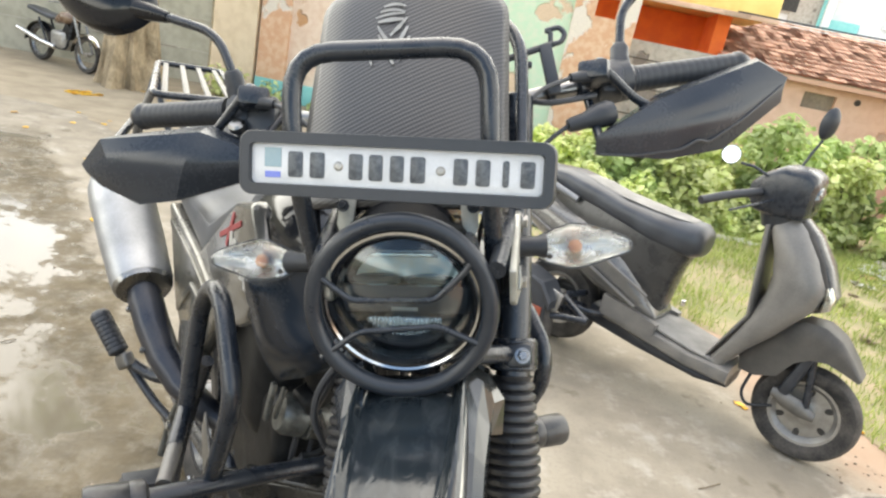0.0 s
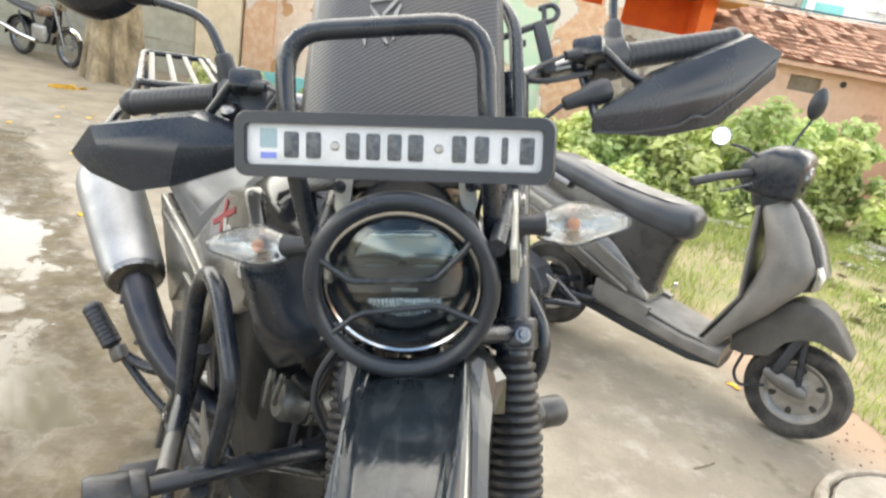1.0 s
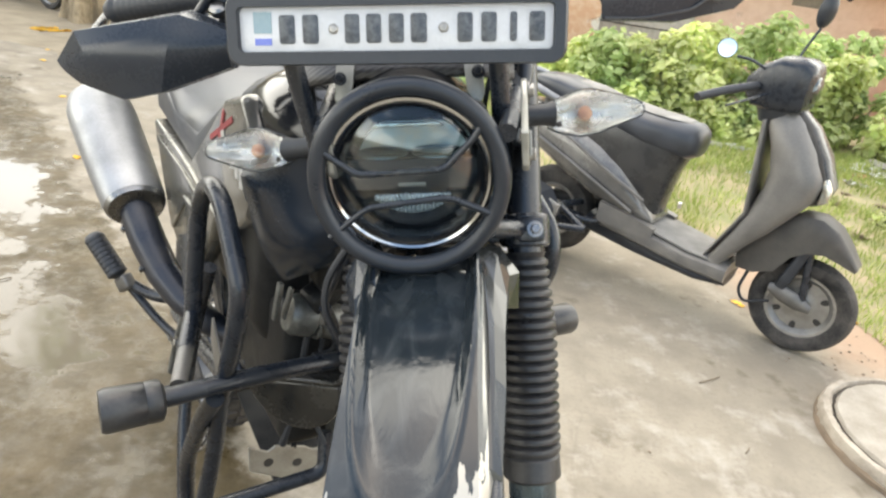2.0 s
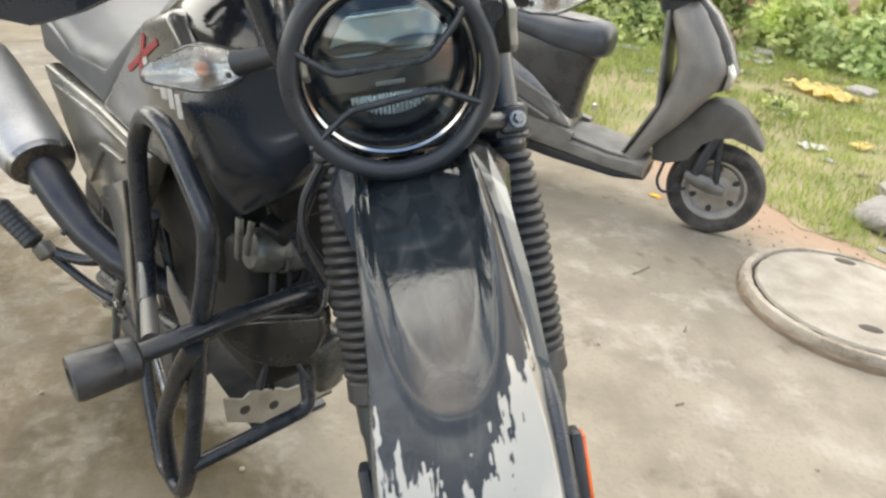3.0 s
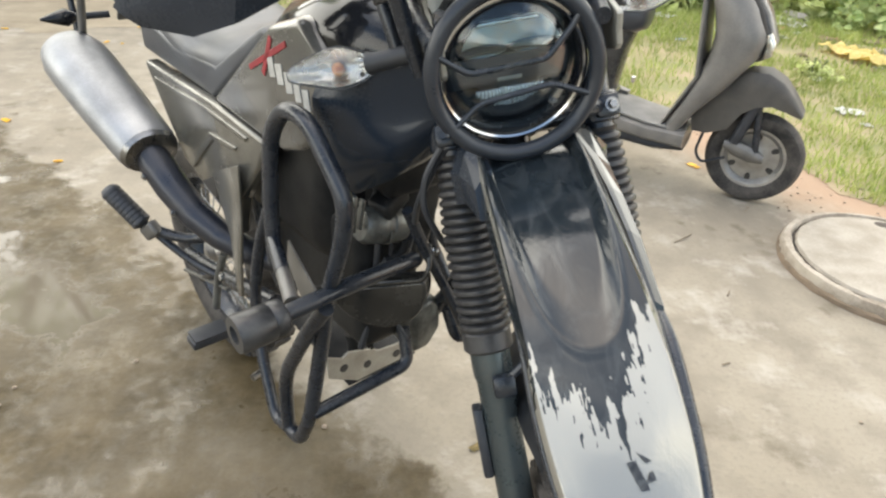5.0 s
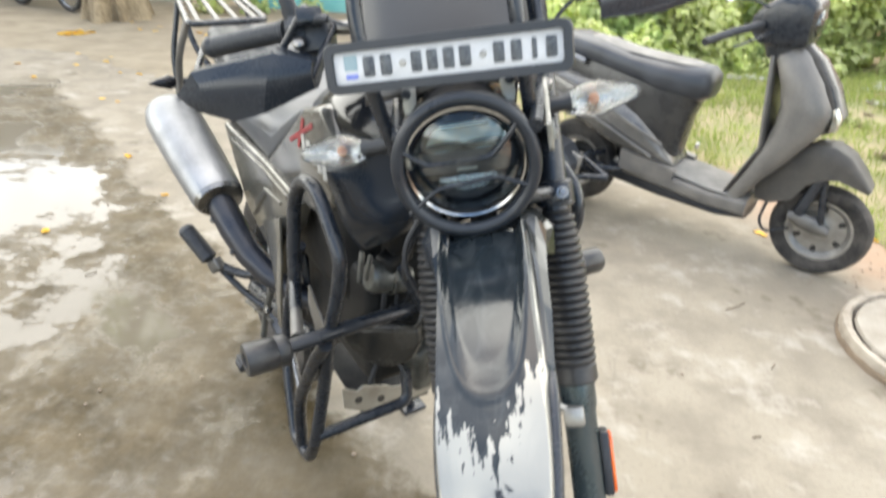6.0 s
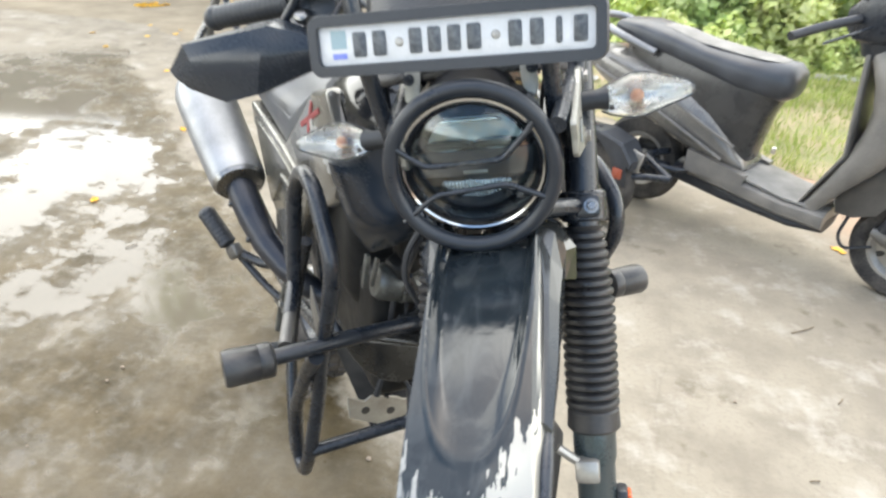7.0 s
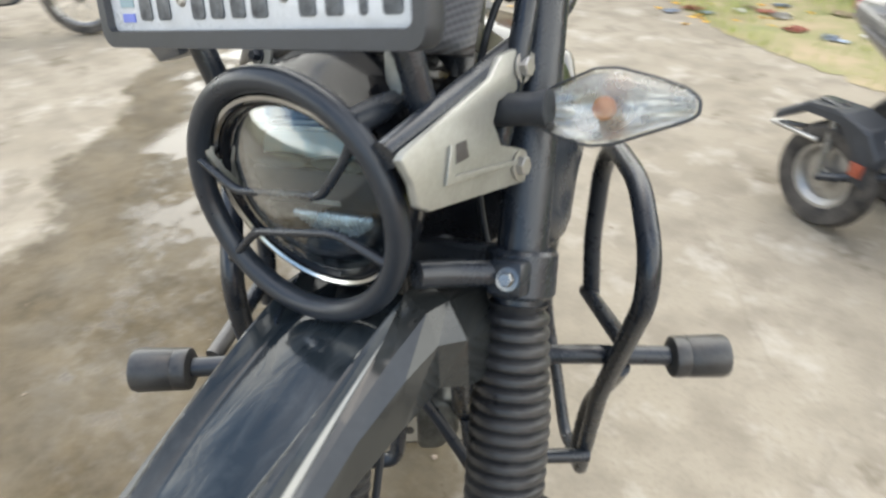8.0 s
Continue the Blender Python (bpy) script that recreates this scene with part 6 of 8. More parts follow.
def crash_guard(s):
    r = 0.0122
    knee = [(0.218, -0.05, 1.05), (0.215, 0.032, 0.965), (0.219, 0.018, 0.89), (0.223, -0.018, 0.79), (0.228, -0.043, 0.66), (0.243, -0.06, 0.53)]
    if s < 0:   # the near-side knee sits further ahead
        knee = [(0.220, -0.005, 1.058), (0.216, 0.07, 1.02), (0.216, 0.085, 0.97), (0.222, 0.035, 0.855), (0.226, -0.019, 0.72), (0.238, -0.066, 0.56)]
    b = tube(mirror_x([(0.235, -0.15, 0.79), (0.228, -0.164, 0.88), (0.223, -0.152, 1.0), (0.220, -0.108, 1.052)] + knee + [(0.247, -0.095, 0.452), (0.248, -0.135, 0.45), (0.250, -0.128, 0.55), (0.250, -0.112, 0.605), (0.246, -0.03, 0.742), (0.238, 0.004, 0.795)], s), r, 14, bend=0.03)
    root = part("crash_guard", b, BLACK_POWDER, bike, "black tubular crash guard", mx=BODY)
    part("guard_tube", tube(mirror_x([(0.19, -0.235, 0.86), (0.198, -0.29, 0.74), (0.210, -0.312, 0.62), (0.228, -0.268, 0.53), (0.244, -0.195, 0.42), (0.247, -0.14, 0.445)], s), 0.011, 12, bend=0.05), BLACK_POWDER, root, mx=BODY)
    part("guard_tube", tube(mirror_x([(0.240, -0.055, 0.542), (0.057, -0.035, 0.571), (0.05, -0.06, 0.632)], s), 0.0115, 12, bend=0.02), BLACK_POWDER, root, mx=BODY)
    if s > 0:
        part("guard_tube", tube([(0.234, -0.152, 0.83), (0.258, -0.080, 0.819)], 0.0112, 12, bend=0), BLACK_POWDER, root, mx=BODY)
        part("guard_sleeve", tube([(0.256, -0.084, 0.8195), (0.278, -0.018, 0.81)], 0.0108, 14, bend=0), LINK, root, "worn steel sleeve on the guard tube", mx=BODY)
    else:
        part("guard_tube", tube([(-0.232, -0.165, 0.785), (-0.226, 0.03, 0.86)], 0.0112, 12, bend=0), BLACK_POWDER, root, mx=BODY)
    part("slider_tube", tube(mirror_x([(0.06, -0.02, 0.80), (0.20, 0.0, 0.815), (0.315, 0.0, 0.808)], s), 0.0125, 14, bend=0.04), BLACK_POWDER, root, mx=BODY)
    m = Matrix.Translation((0.302 * s, 0.0, 0.807)) @ pose(0, 0, 0, 0, 90 * s, 0)
    sl = lathe([(0.018, -0.004), (0.0255, 0.0), (0.0265, 0.004), (0.0265, 0.016), (0.0255, 0.018), (0.0265, 0.02), (0.0275, 0.062), (0.0255, 0.068), (0.0135, 0.0685), (0.0125, 0.055), (0.0, 0.054)], 28, None, m)
    part("slider", sl, SLIDER, root, "scuffed black crash slider with a bolt recess", mx=BODY)


both(crash_guard)


def side_plate(pts, x, depth, s, bevel=0.01):
    b = prism(pts, depth, bevel, 3)
    b.transform(Matrix(((0, 0, s, x * s), (1, 0, 0, 0), (0, 1, 0, 0), (0, 0, 0, 1))))
    return b


def tank():
    rows = []
    for y, zc, hx, hz in ((0.10, 1.10, 0.07, 0.055), (0.05, 1.105, 0.12, 0.085), (-0.05, 1.11, 0.155, 0.10), (-0.15, 1.10, 0.16, 0.105), (-0.27, 1.065, 0.15, 0.105), (-0.38, 1.02, 0.12, 0.085), (-0.48, 0.975, 0.09, 0.06)):
        rows.append(oval(0, y, zc, hx, hz, 24, 2.6))
    root = part("fuel_tank", loft(rows), BLACK_GLOSS, bike, "black fuel tank with olive-grey side covers", mx=BODY)
    part("air_box", box((0.24, 0.34, 0.28), (0, -0.36, 0.84), (0, 0, 0), 0.05, 3), ENGINE, root, mx=BODY)
    def cover(s):
        b = side_plate([(-0.50, 0.94), (-0.245, 1.125), (-0.15, 1.155), (-0.07, 1.10), (-0.09, 1.02), (-0.115, 0.985), (-0.17, 0.95), (-0.23, 0.93), (-0.29, 0.93)], 0.125, 0.045, s, 0.014)
        c = part("tank_cover", b, TANK, root, "olive-grey tank side cover with red and white marks", mx=BODY)
        for y, z, w, h, a, mt in ((-0.25, 1.078, 0.14, 0.009, 27, RED), (-0.25, 1.078, 0.07, 0.010, 62, RED), (-0.238, 1.065, 0.017, 0.03, 12, WHITE), (-0.213, 1.060, 0.02, 0.03, 12, WHITE), (-0.187, 1.054, 0.02, 0.03, 12, WHITE), (-0.162, 1.048, 0.018, 0.03, 12, WHITE), (-0.138, 1.042, 0.018, 0.03, 12, WHITE)):
            part("graphic_bar", box((0.0015, w, h), (0.171 * s, y, z), (a, 0, 0), 0.0005, 1), mt, c, mx=BODY)
    both(cover)
    def shroud(s):
        lines = (((0.170, -0.105, 1.078), (0.160, -0.05, 1.095), (0.148, 0.0, 1.12), (0.125, 0.04, 1.145), (0.110, 0.065, 1.152), (0.10, 0.085, 1.13)),
                 ((0.182, -0.102, 1.060), (0.168, -0.055, 1.062), (0.149, -0.01, 1.058), (0.131, 0.03, 1.055), (0.117, 0.06, 1.068), (0.10, 0.086, 1.08)),
                 ((0.112, -0.178, 0.90), (0.114, -0.124, 0.886), (0.114, -0.05, 0.930), (0.112, 0.0, 0.965), (0.108, 0.041, 1.007), (0.096, 0.079, 1.055)))
        rows = []
        for i in range(25):
            t, c, w = (Vector(sample(line, i / 24)) for line in lines)
            swell = 0.022 * math.sin(math.pi * (0.12 + 0.88 * i / 24))
            row = [Vector((0.07, t.y, t.z)), t, t.lerp(c, 0.35), t.lerp(c, 0.75), c]
            for f in (0.08, 0.2, 0.35, 0.5, 0.65, 0.8, 0.92, 1.0):
                row.append(c.lerp(w, f) + Vector((swell, 0, 0)) * math.sin(math.pi * f))
            row.append(Vector((0.06, w.y, w.z + 0.01)))
            rows.append([Vector((q.x * s, q.y, q.z)) for q in row])
        part("tank_shroud", loft(rows), SHROUD, root, "dark plastic tank shroud", mx=BODY)
    both(shroud)


tank()


def saddle():
    rows = []
    for y, zc, hx, hz in ((-0.16, 1.13, 0.06, 0.03), (-0.24, 1.09, 0.095, 0.045), (-0.36, 1.03, 0.13, 0.055), (-0.5, 0.985, 0.152, 0.06), (-0.65, 0.975, 0.155, 0.055), (-0.8, 0.99, 0.15, 0.06), (-0.9, 1.03, 0.135, 0.065), (-1.1, 1.06, 0.12, 0.055), (-1.25, 1.07, 0.10, 0.04)):
        rows.append(oval(0, y, zc, hx, hz, 24, 2.8))
    root = part("saddle", loft(rows), SEAT, bike, "black vinyl saddle", mx=BODY)
    def skirt(s):
        b = side_plate([(-0.9, 0.94), (-0.53, 0.93), (-0.27, 1.10), (-0.30, 1.11), (-0.5, 1.0), (-0.7, 0.99), (-0.9, 1.02)], 0.12, 0.034, s, 0.01)
        part("saddle_side", b, SEAT, root, mx=BODY)
    both(skirt)


saddle()


def side_panel(s):
    pts = [(-0.86, 0.925), (-0.50, 0.935), (-0.285, 0.925), (-0.33, 0.86), (-0.43, 0.76), (-0.47, 0.66), (-0.50, 0.655), (-0.50, 0.70), (-0.60, 0.72), (-0.70, 0.75)]
    root = part("side_panel", side_plate(pts, 0.135, 0.035, s, 0.008), PANEL, bike, "dusty olive-grey side panel", mx=BODY)
    part("panel_rib", side_plate([(-0.80, 0.905), (-0.52, 0.92), (-0.35, 0.915), (-0.36, 0.905), (-0.53, 0.91), (-0.79, 0.89)], 0.169, 0.006, s, 0.002), PANEL, root, mx=BODY)
    part("panel_rib", side_plate([(-0.66, 0.76), (-0.52, 0.87), (-0.40, 0.88), (-0.41, 0.87), (-0.51, 0.858), (-0.64, 0.75)], 0.169, 0.006, s, 0.002), PANEL, root, mx=BODY)
    part("panel_slot", side_plate([(-0.60, 0.735), (-0.53, 0.72), (-0.52, 0.78)], 0.1695, 0.004, s, 0.001), DARK, root, mx=BODY)
    part("heel_plate", side_plate([(-0.50, 0.80), (-0.37, 0.86), (-0.385, 0.74), (-0.415, 0.62), (-0.43, 0.54), (-0.455, 0.54), (-0.45, 0.62), (-0.45, 0.68)], 0.182, 0.006, s, 0.002), PANEL, bike, "olive-grey heel plate", mx=BODY)


both(side_panel)


def exhaust():
    a, b = Vector((0.233, -0.715, 0.775)), Vector((0.262, -1.13, 0.90))
    L = (b - a).length
    prof = [(0.048, 0.0), (0.0565, 0.004), (0.060, 0.02), (0.066, 0.16), (0.070, L - 0.11), (0.069, L - 0.06), (0.061, L - 0.02), (0.045, L), (0.022, L), (0.02, L - 0.03)]
    m = aim(a, b) @ Matrix.Diagonal((1.08, 0.92, 1, 1))
    root = part("silencer", lathe(prof, 40, None, m), SILENCER, bike, "satin silver silencer with dark heat shield", mx=BODY)
    part("silencer_collar", lathe([(0.036, -0.012), (0.052, -0.009), (0.0575, 0.002), (0.056, 0.006)], 40, None, m), STEEL, root, mx=BODY)
    line = [(0.234, -0.722, 0.772), (0.230, -0.70, 0.752), (0.218, -0.655, 0.71), (0.200, -0.60, 0.665), (0.172, -0.54, 0.63), (0.13, -0.48, 0.60), (0.08, -0.42, 0.58)]
    part("heat_shield", tube(line, 0.03, 20, bend=0, radii=[0.032, 0.036, 0.036, 0.034, 0.031, 0.027, 0.022]), PIPE, root, "dark blue heat shield", mx=BODY)
    part("exhaust_pipe", tube([(0.09, -0.43, 0.58), (0.08, -0.3, 0.58), (0.05, -0.16, 0.64), (0.02, -0.125, 0.72), (0.0, -0.12, 0.80), (0.0, -0.15, 0.86)], 0.019, 14, bend=0.08), BLACK_POWDER, root, mx=BODY)
    for y, z, x in ((-0.685, 0.735, 0.265), (-0.61, 0.675, 0.243)):
        part("shield_bolt", bolt((x - 0.004, y, z), (x + 0.05, y, z + 0.02), 0.0065), STEEL, root, mx=BODY)


exhaust()


def footpeg(s):
    root = part("peg_bracket", tube(mirror_x([(0.155, -0.60, 0.60), (0.20, -0.655, 0.574), (0.235, -0.70, 0.578), (0.262, -0.727, 0.592)], s), 0.0125, 12, bend=0.03), BLACK_POWDER, bike, "black forked pillion peg bracket", mx=BODY)
    part("bracket_arm", tube(mirror_x([(0.17, -0.58, 0.50), (0.205, -0.655, 0.515), (0.24, -0.71, 0.558), (0.258, -0.728, 0.584)], s), 0.0095, 12, bend=0.04), BLACK_POWDER, root, mx=BODY)
    part("peg_knuckle", box((0.026, 0.046, 0.036), (0.262 * s, -0.722, 0.588), (38, 0, 28 * s), 0.008, 3), LINK, root, mx=BODY)
    part("rear_set_arm", tube(mirror_x([(0.172, -0.54, 0.585), (0.182, -0.56, 0.53), (0.19, -0.57, 0.47), (0.195, -0.575, 0.43)], s), 0.0085, 10, bend=0.03), ALLOY_DULL, root, mx=BODY)
    part("rear_set_bolt", bolt((0.192 * s, -0.515, 0.545), (0.25 * s, -0.515, 0.55), 0.0085), STEEL, root, mx=BODY)
    part("brake_rod", rod((0.188 * s, -0.50, 0.52), (0.165 * s, -0.86, 0.37), 0.0048, 10), ALLOY_DULL, root, mx=BODY)
    part("brake_spring", tube(mirror_x([(0.18, -0.60, 0.50), (0.175, -0.66, 0.46), (0.17, -0.72, 0.42)], s), 0.0075, 8, bend=0.03), ENGINE, root, mx=BODY)
    a, b = Vector((0.272 * s, -0.732, 0.60)), Vector((0.315 * s, -0.80, 0.675))
    L = (b - a).length
    prof = [(0.011, 0)]
    for i in range(9):
        h = 0.006 + (L - 0.012) * i / 9
        prof += [(0.0212, h), (0.022, h + 0.001), (0.022, h + 0.0078), (0.0212, h + 0.009)]
    prof += [(0.016, L), (0.008, L + 0.003)]
    part("pillion_peg", lathe(prof, 18, None, aim(a, b)), RUBBER, root, "ribbed rubber pillion peg", mx=BODY)
    part("peg_bolt", bolt((0.266 * s, -0.722, 0.59), (0.33 * s, -0.70, 0.60), 0.011), ALLOY, root, mx=BODY)
    rp = part("rider_peg", box((0.09, 0.045, 0.02), (0.235 * s, -0.53, 0.395), (0, 0, 0), 0.006), RUBBER, bike, "black toothed rider footpeg", mx=BODY)
    part("peg_teeth", box((0.08, 0.05, 0.008), (0.235 * s, -0.53, 0.408), (0, 0, 0), 0.003), RUBBER, rp, mx=BODY)
    part("pedal", tube(mirror_x([(0.14, -0.52, 0.40), (0.15, -0.45, 0.36), (0.16, -0.41, 0.345), (0.20, -0.40, 0.345)], s), 0.0085, 10, bend=0.03), STEEL, bike, mx=BODY)


both(footpeg)


def engine():
    b = box((0.135, 0.36, 0.27), (0.035, -0.292, 0.692), bevel=0.03, seg=4)
    root = part("engine", b, ENGINE, bike, "dark single-cylinder engine", mx=BODY)
    for s in (1, -1):
        # a rounded pan slung under a thin rod, turned towards the front corner
        half = [(0.085 * math.cos(math.pi * (1 + k / 22)), 0.082 * math.sin(math.pi * (1 + k / 22))) for k in range(23)]
        face = Vector((0.8 * s, 0.6, 0)).normalized()
        side = Vector((0, 0, 1)).cross(face)
        tip, c = 0.30 * s, Vector((0.085 * s, -0.075, 0.752))
        u, v = side * math.cos(tip) + Vector((0, 0, 1)) * math.sin(tip), Vector((0, 0, 1)) * math.cos(tip) - side * math.sin(tip)
        turn = Matrix(((u.x, v.x, face.x, c.x), (u.y, v.y, face.y, c.y), (u.z, v.z, face.z, c.z), (0, 0, 0, 1)))
        part("case_cover", prism(half, 0.04, 0.018, 5), COVER, root, "rounded dark lower engine cover", mx=BODY @ turn)
        rodline = [turn @ Vector(q) for q in ((-0.11, 0.004, 0.036), (0.085, 0.004, 0.040), (0.098, 0.022, 0.034), (0.10, 0.05, 0.01))]
        part("cover_rod", tube(rodline, 0.0042, 10, bend=0.015), COVER, root, mx=BODY)
    part("cylinder", box((0.10, 0.12, 0.22), (-0.01, -0.17, 0.79), (-14, 0, 0), 0.02), ENGINE, root, mx=BODY)
    part("cylinder_head", box((0.15, 0.16, 0.08), (0, -0.145, 0.93), (-14, 0, 0), 0.02, 3), ENGINE, root, mx=BODY)
    part("spark_cap", lathe([(0.009, 0), (0.0105, 0.012), (0.009, 0.022), (0.004, 0.026)], 16, None, aim((0.072, -0.195, 0.786), (0.088, -0.203, 0.779))), RED, root, "red plug cap", mx=BODY)
    # carburettor: a bowl lying across, its flange, choke knob and the black duct over it
    carb = part("carburettor", lathe([(0.012, 0), (0.026, 0.004), (0.031, 0.014), (0.031, 0.034), (0.0285, 0.037), (0.0285, 0.046), (0.032, 0.05), (0.032, 0.078), (0.026, 0.088), (0.01, 0.09)], 28, None, aim((0.022, -0.102, 0.812), (0.112, -0.108, 0.838))), ALLOY_DULL, root, "dull grey metal carburettor", mx=BODY)
    part("bowl_seam", tube([(0.066, -0.07, 0.828), (0.067, -0.074, 0.806), (0.068, -0.098, 0.793)], 0.0028, 8, bend=0.012), ALLOY_DULL, carb, mx=BODY)
    part("choke_knob", lathe([(0.005, 0), (0.006, 0.012), (0.0105, 0.014), (0.011, 0.026), (0.007, 0.03)], 16, None, aim((0.06, -0.098, 0.76), (0.082, -0.085, 0.743))), LINK, carb, mx=BODY)
    part("choke_lever", tube([(0.028, -0.09, 0.79), (0.036, -0.085, 0.768), (0.062, -0.097, 0.759)], 0.0085, 10, bend=0.012), ENGINE, carb, mx=BODY)
    part("intake_duct", box((0.06, 0.045, 0.034), (0.055, -0.10, 0.868), (0, 24, 14), 0.009, 3), ENGINE, root, mx=BODY)
    part("carburettor_bracket", box((0.008, 0.012, 0.06), (0.128, -0.092, 0.868), (4, -8, 0), 0.002), ALLOY_DULL, root, mx=BODY)
    part("carburettor_bracket", box((0.006, 0.012, 0.05), (0.112, -0.095, 0.862), (4, -14, 0), 0.002), ALLOY_DULL, root, mx=BODY)
    part("engine_tube", tube([(0.094, 0.0, 0.905), (0.060, 0.0, 0.83), (0.004, 0.0, 0.722), (-0.045, 0.002, 0.615), (-0.06, 0.0, 0.57)], 0.0088, 12, bend=0.05), BLACK_POWDER, root, "black tube slanting across the engine", mx=BODY)
    for y, z in ((-0.055, 0.79), (-0.02, 0.80)):
        part("hose_clip", lathe([(0.008, -0.004), (0.0095, 0), (0.008, 0.004)], 12, None, aim((0.02, y, z), (0.05, y, z - 0.02))), STEEL, root, mx=BODY)
    # flat strut inside the guard
    part("guard_strut", side_plate([(-0.17, 0.809), (-0.179, 0.766), (-0.137, 0.711), (-0.084, 0.752)], 0.198, 0.004, 1, 0.001), LINK, root, "flat grey strut", mx=BODY)
    part("frame_tube", tube([(-0.02, 0.07, 1.02), (-0.035, 0.03, 0.84), (-0.04, -0.03, 0.70), (-0.045, -0.10, 0.60)], 0.0155, 14, bend=0.06), BLACK_POWDER, bike, "black steel frame tube", mx=BODY)
    for s in (1, -1):
        part("frame_tube", tube(mirror_x([(0.085, -0.40, 0.50), (0.09, -0.48, 0.56), (0.09, -0.53, 0.72), (0.08, -0.6, 0.92)], s), 0.0155, 14, bend=0.05), BLACK_POWDER, bike, mx=BODY)
        part("subframe", tube(mirror_x([(0.08, -0.5, 0.9), (0.1, -0.9, 0.95), (0.09, -1.25, 1.03)], s), 0.0125, 12, bend=0.06), BLACK_POWDER, bike, mx=BODY)
    # skid plate: a notched pale sheet under the engine, bent back along its foot
    edge = [(0.135, 0.518), (0.10, 0.498), (0.085, 0.507), (0.03, 0.488), (0.015, 0.476), (-0.03, 0.470), (-0.10, 0.474), (-0.11, 0.44), (-0.075, 0.423), (0.066, 0.422), (0.132, 0.462)]
    sheet = Matrix(((1, 0, 0, 0), (0, 0, -1, -0.186), (0, 1, 0, 0), (0, 0, 0, 1)))
    sk = part("skid_plate", prism(edge, 0.005, 0.0015, 1, sheet), PALE_ALLOY, bike, "pale alloy skid plate with holes", mx=BODY, smooth=False)
    part("skid_floor", box((0.17, 0.26, 0.005), (0, -0.32, 0.425), (-4, 0, 0), 0.002), ENGINE, sk, mx=BODY)
    for x, z in ((0.098, 0.473), (0.043, 0.455), (-0.03, 0.446)):
        part("skid_hole", lathe([(0.009, 0), (0.009, 0.0012)], 16, None, aim((x, -0.1857, z), (x, -0.1, z))), DARK, sk, mx=BODY)
    part("oil_sump", prism([(0.026, 0.652), (-0.012, 0.668), (-0.036, 0.655), (-0.04, 0.592), (-0.012, 0.556), (0.026, 0.556)], 0.07, 0.012, 3, Matrix(((1, 0, 0, 0), (0, 0, -1, -0.06), (0, 1, 0, 0), (0, 0, 0, 1)))), ALLOY_DULL, root, "dull alloy sump", mx=BODY)
    rc = random.Random(77)
    for i in range(8):
        x0, y0, z0 = rc.uniform(0.02, 0.07), rc.uniform(-0.3, -0.08), rc.uniform(0.78, 0.92)
        p = [(x0, y0, z0), (x0 + rc.uniform(-0.02, 0.04), y0 + rc.uniform(-0.05, 0.05), z0 - 0.08), (rc.uniform(0.05, 0.09), y0 + rc.uniform(-0.08, 0.04), z0 - 0.17), (rc.uniform(0.03, 0.1), y0 + rc.uniform(-0.1, 0.06), z0 - 0.23)]
        part("hose", tube(p, rc.choice((0.004, 0.0055, 0.007)), 8, bend=0.05), RUBBER, root, mx=BODY)
    for i in range(12):
        y0, z0 = rc.uniform(-0.36, -0.12), rc.uniform(0.54, 0.74)
        part("case_bolt", bolt((0.074, y0, z0), (0.12, y0, z0), 0.006), STEEL if i % 3 == 0 else ENGINE, root, mx=BODY)
    for i in range(6):
        part("case_rib", box((0.012, 0.012, rc.uniform(0.08, 0.16)), (0.077, -0.42 + 0.05 * i, 0.62), (rc.uniform(-25, 25), 0, 0), 0.003), ENGINE, root, mx=BODY)
    part("drain_stub", lathe([(0.018, 0), (0.012, 0.02), (0.014, 0.035), (0.006, 0.06)], 14, None, aim((0.03, -0.26, 0.48), (0.03, -0.25, 0.4))), ENGINE, bike, mx=BODY)
    part("side_stand", tube([(-0.11, -0.5, 0.44), (-0.2, -0.55, 0.2), (-0.25, -0.57, 0.015)], 0.013, 12, bend=0.03), BLACK_POWDER, bike, mx=BODY)
    part("stand_foot", box((0.08, 0.05, 0.012), (-0.255, -0.57, 0.006), bevel=0.004), BLACK_POWDER, bike, mx=BODY)


engine()

# rear wheel, swing arm, tail and rack
wheel(bike, BODY @ Matrix.Translation((0.0, -0.97, 0.325)), 0.325, 0.12, 0.235, 36, TYRE, BLACK_POWDER, "rear_wheel", 32)
for s in (1, -1):
    part("swing_arm", tube(mirror_x([(0.10, -0.46, 0.47), (0.105, -0.7, 0.4), (0.105, -1.0, 0.325)], s), 0.02, 12), BLACK_POWDER, bike, mx=BODY)
part("rear_hugger", box((0.13, 0.35, 0.01), (0, -0.92, 0.70), (-8, 0, 0), 0.004), BLACK_PLASTIC, bike, mx=BODY)
part("tail_unit", loft([oval(0, y, z, hx, hz, 18, 3) for y, z, hx, hz in ((-0.85, 0.97, 0.12, 0.04), (-1.1, 1.0, 0.11, 0.045), (-1.3, 1.03, 0.09, 0.04), (-1.38, 1.04, 0.06, 0.025))]), BLACK_PLASTIC, bike, mx=BODY)
part("rear_fender", box((0.13, 0.14, 0.012), (0, -1.36, 0.95), (52, 0, 0), 0.004), BLACK_PLASTIC, bike, mx=BODY)


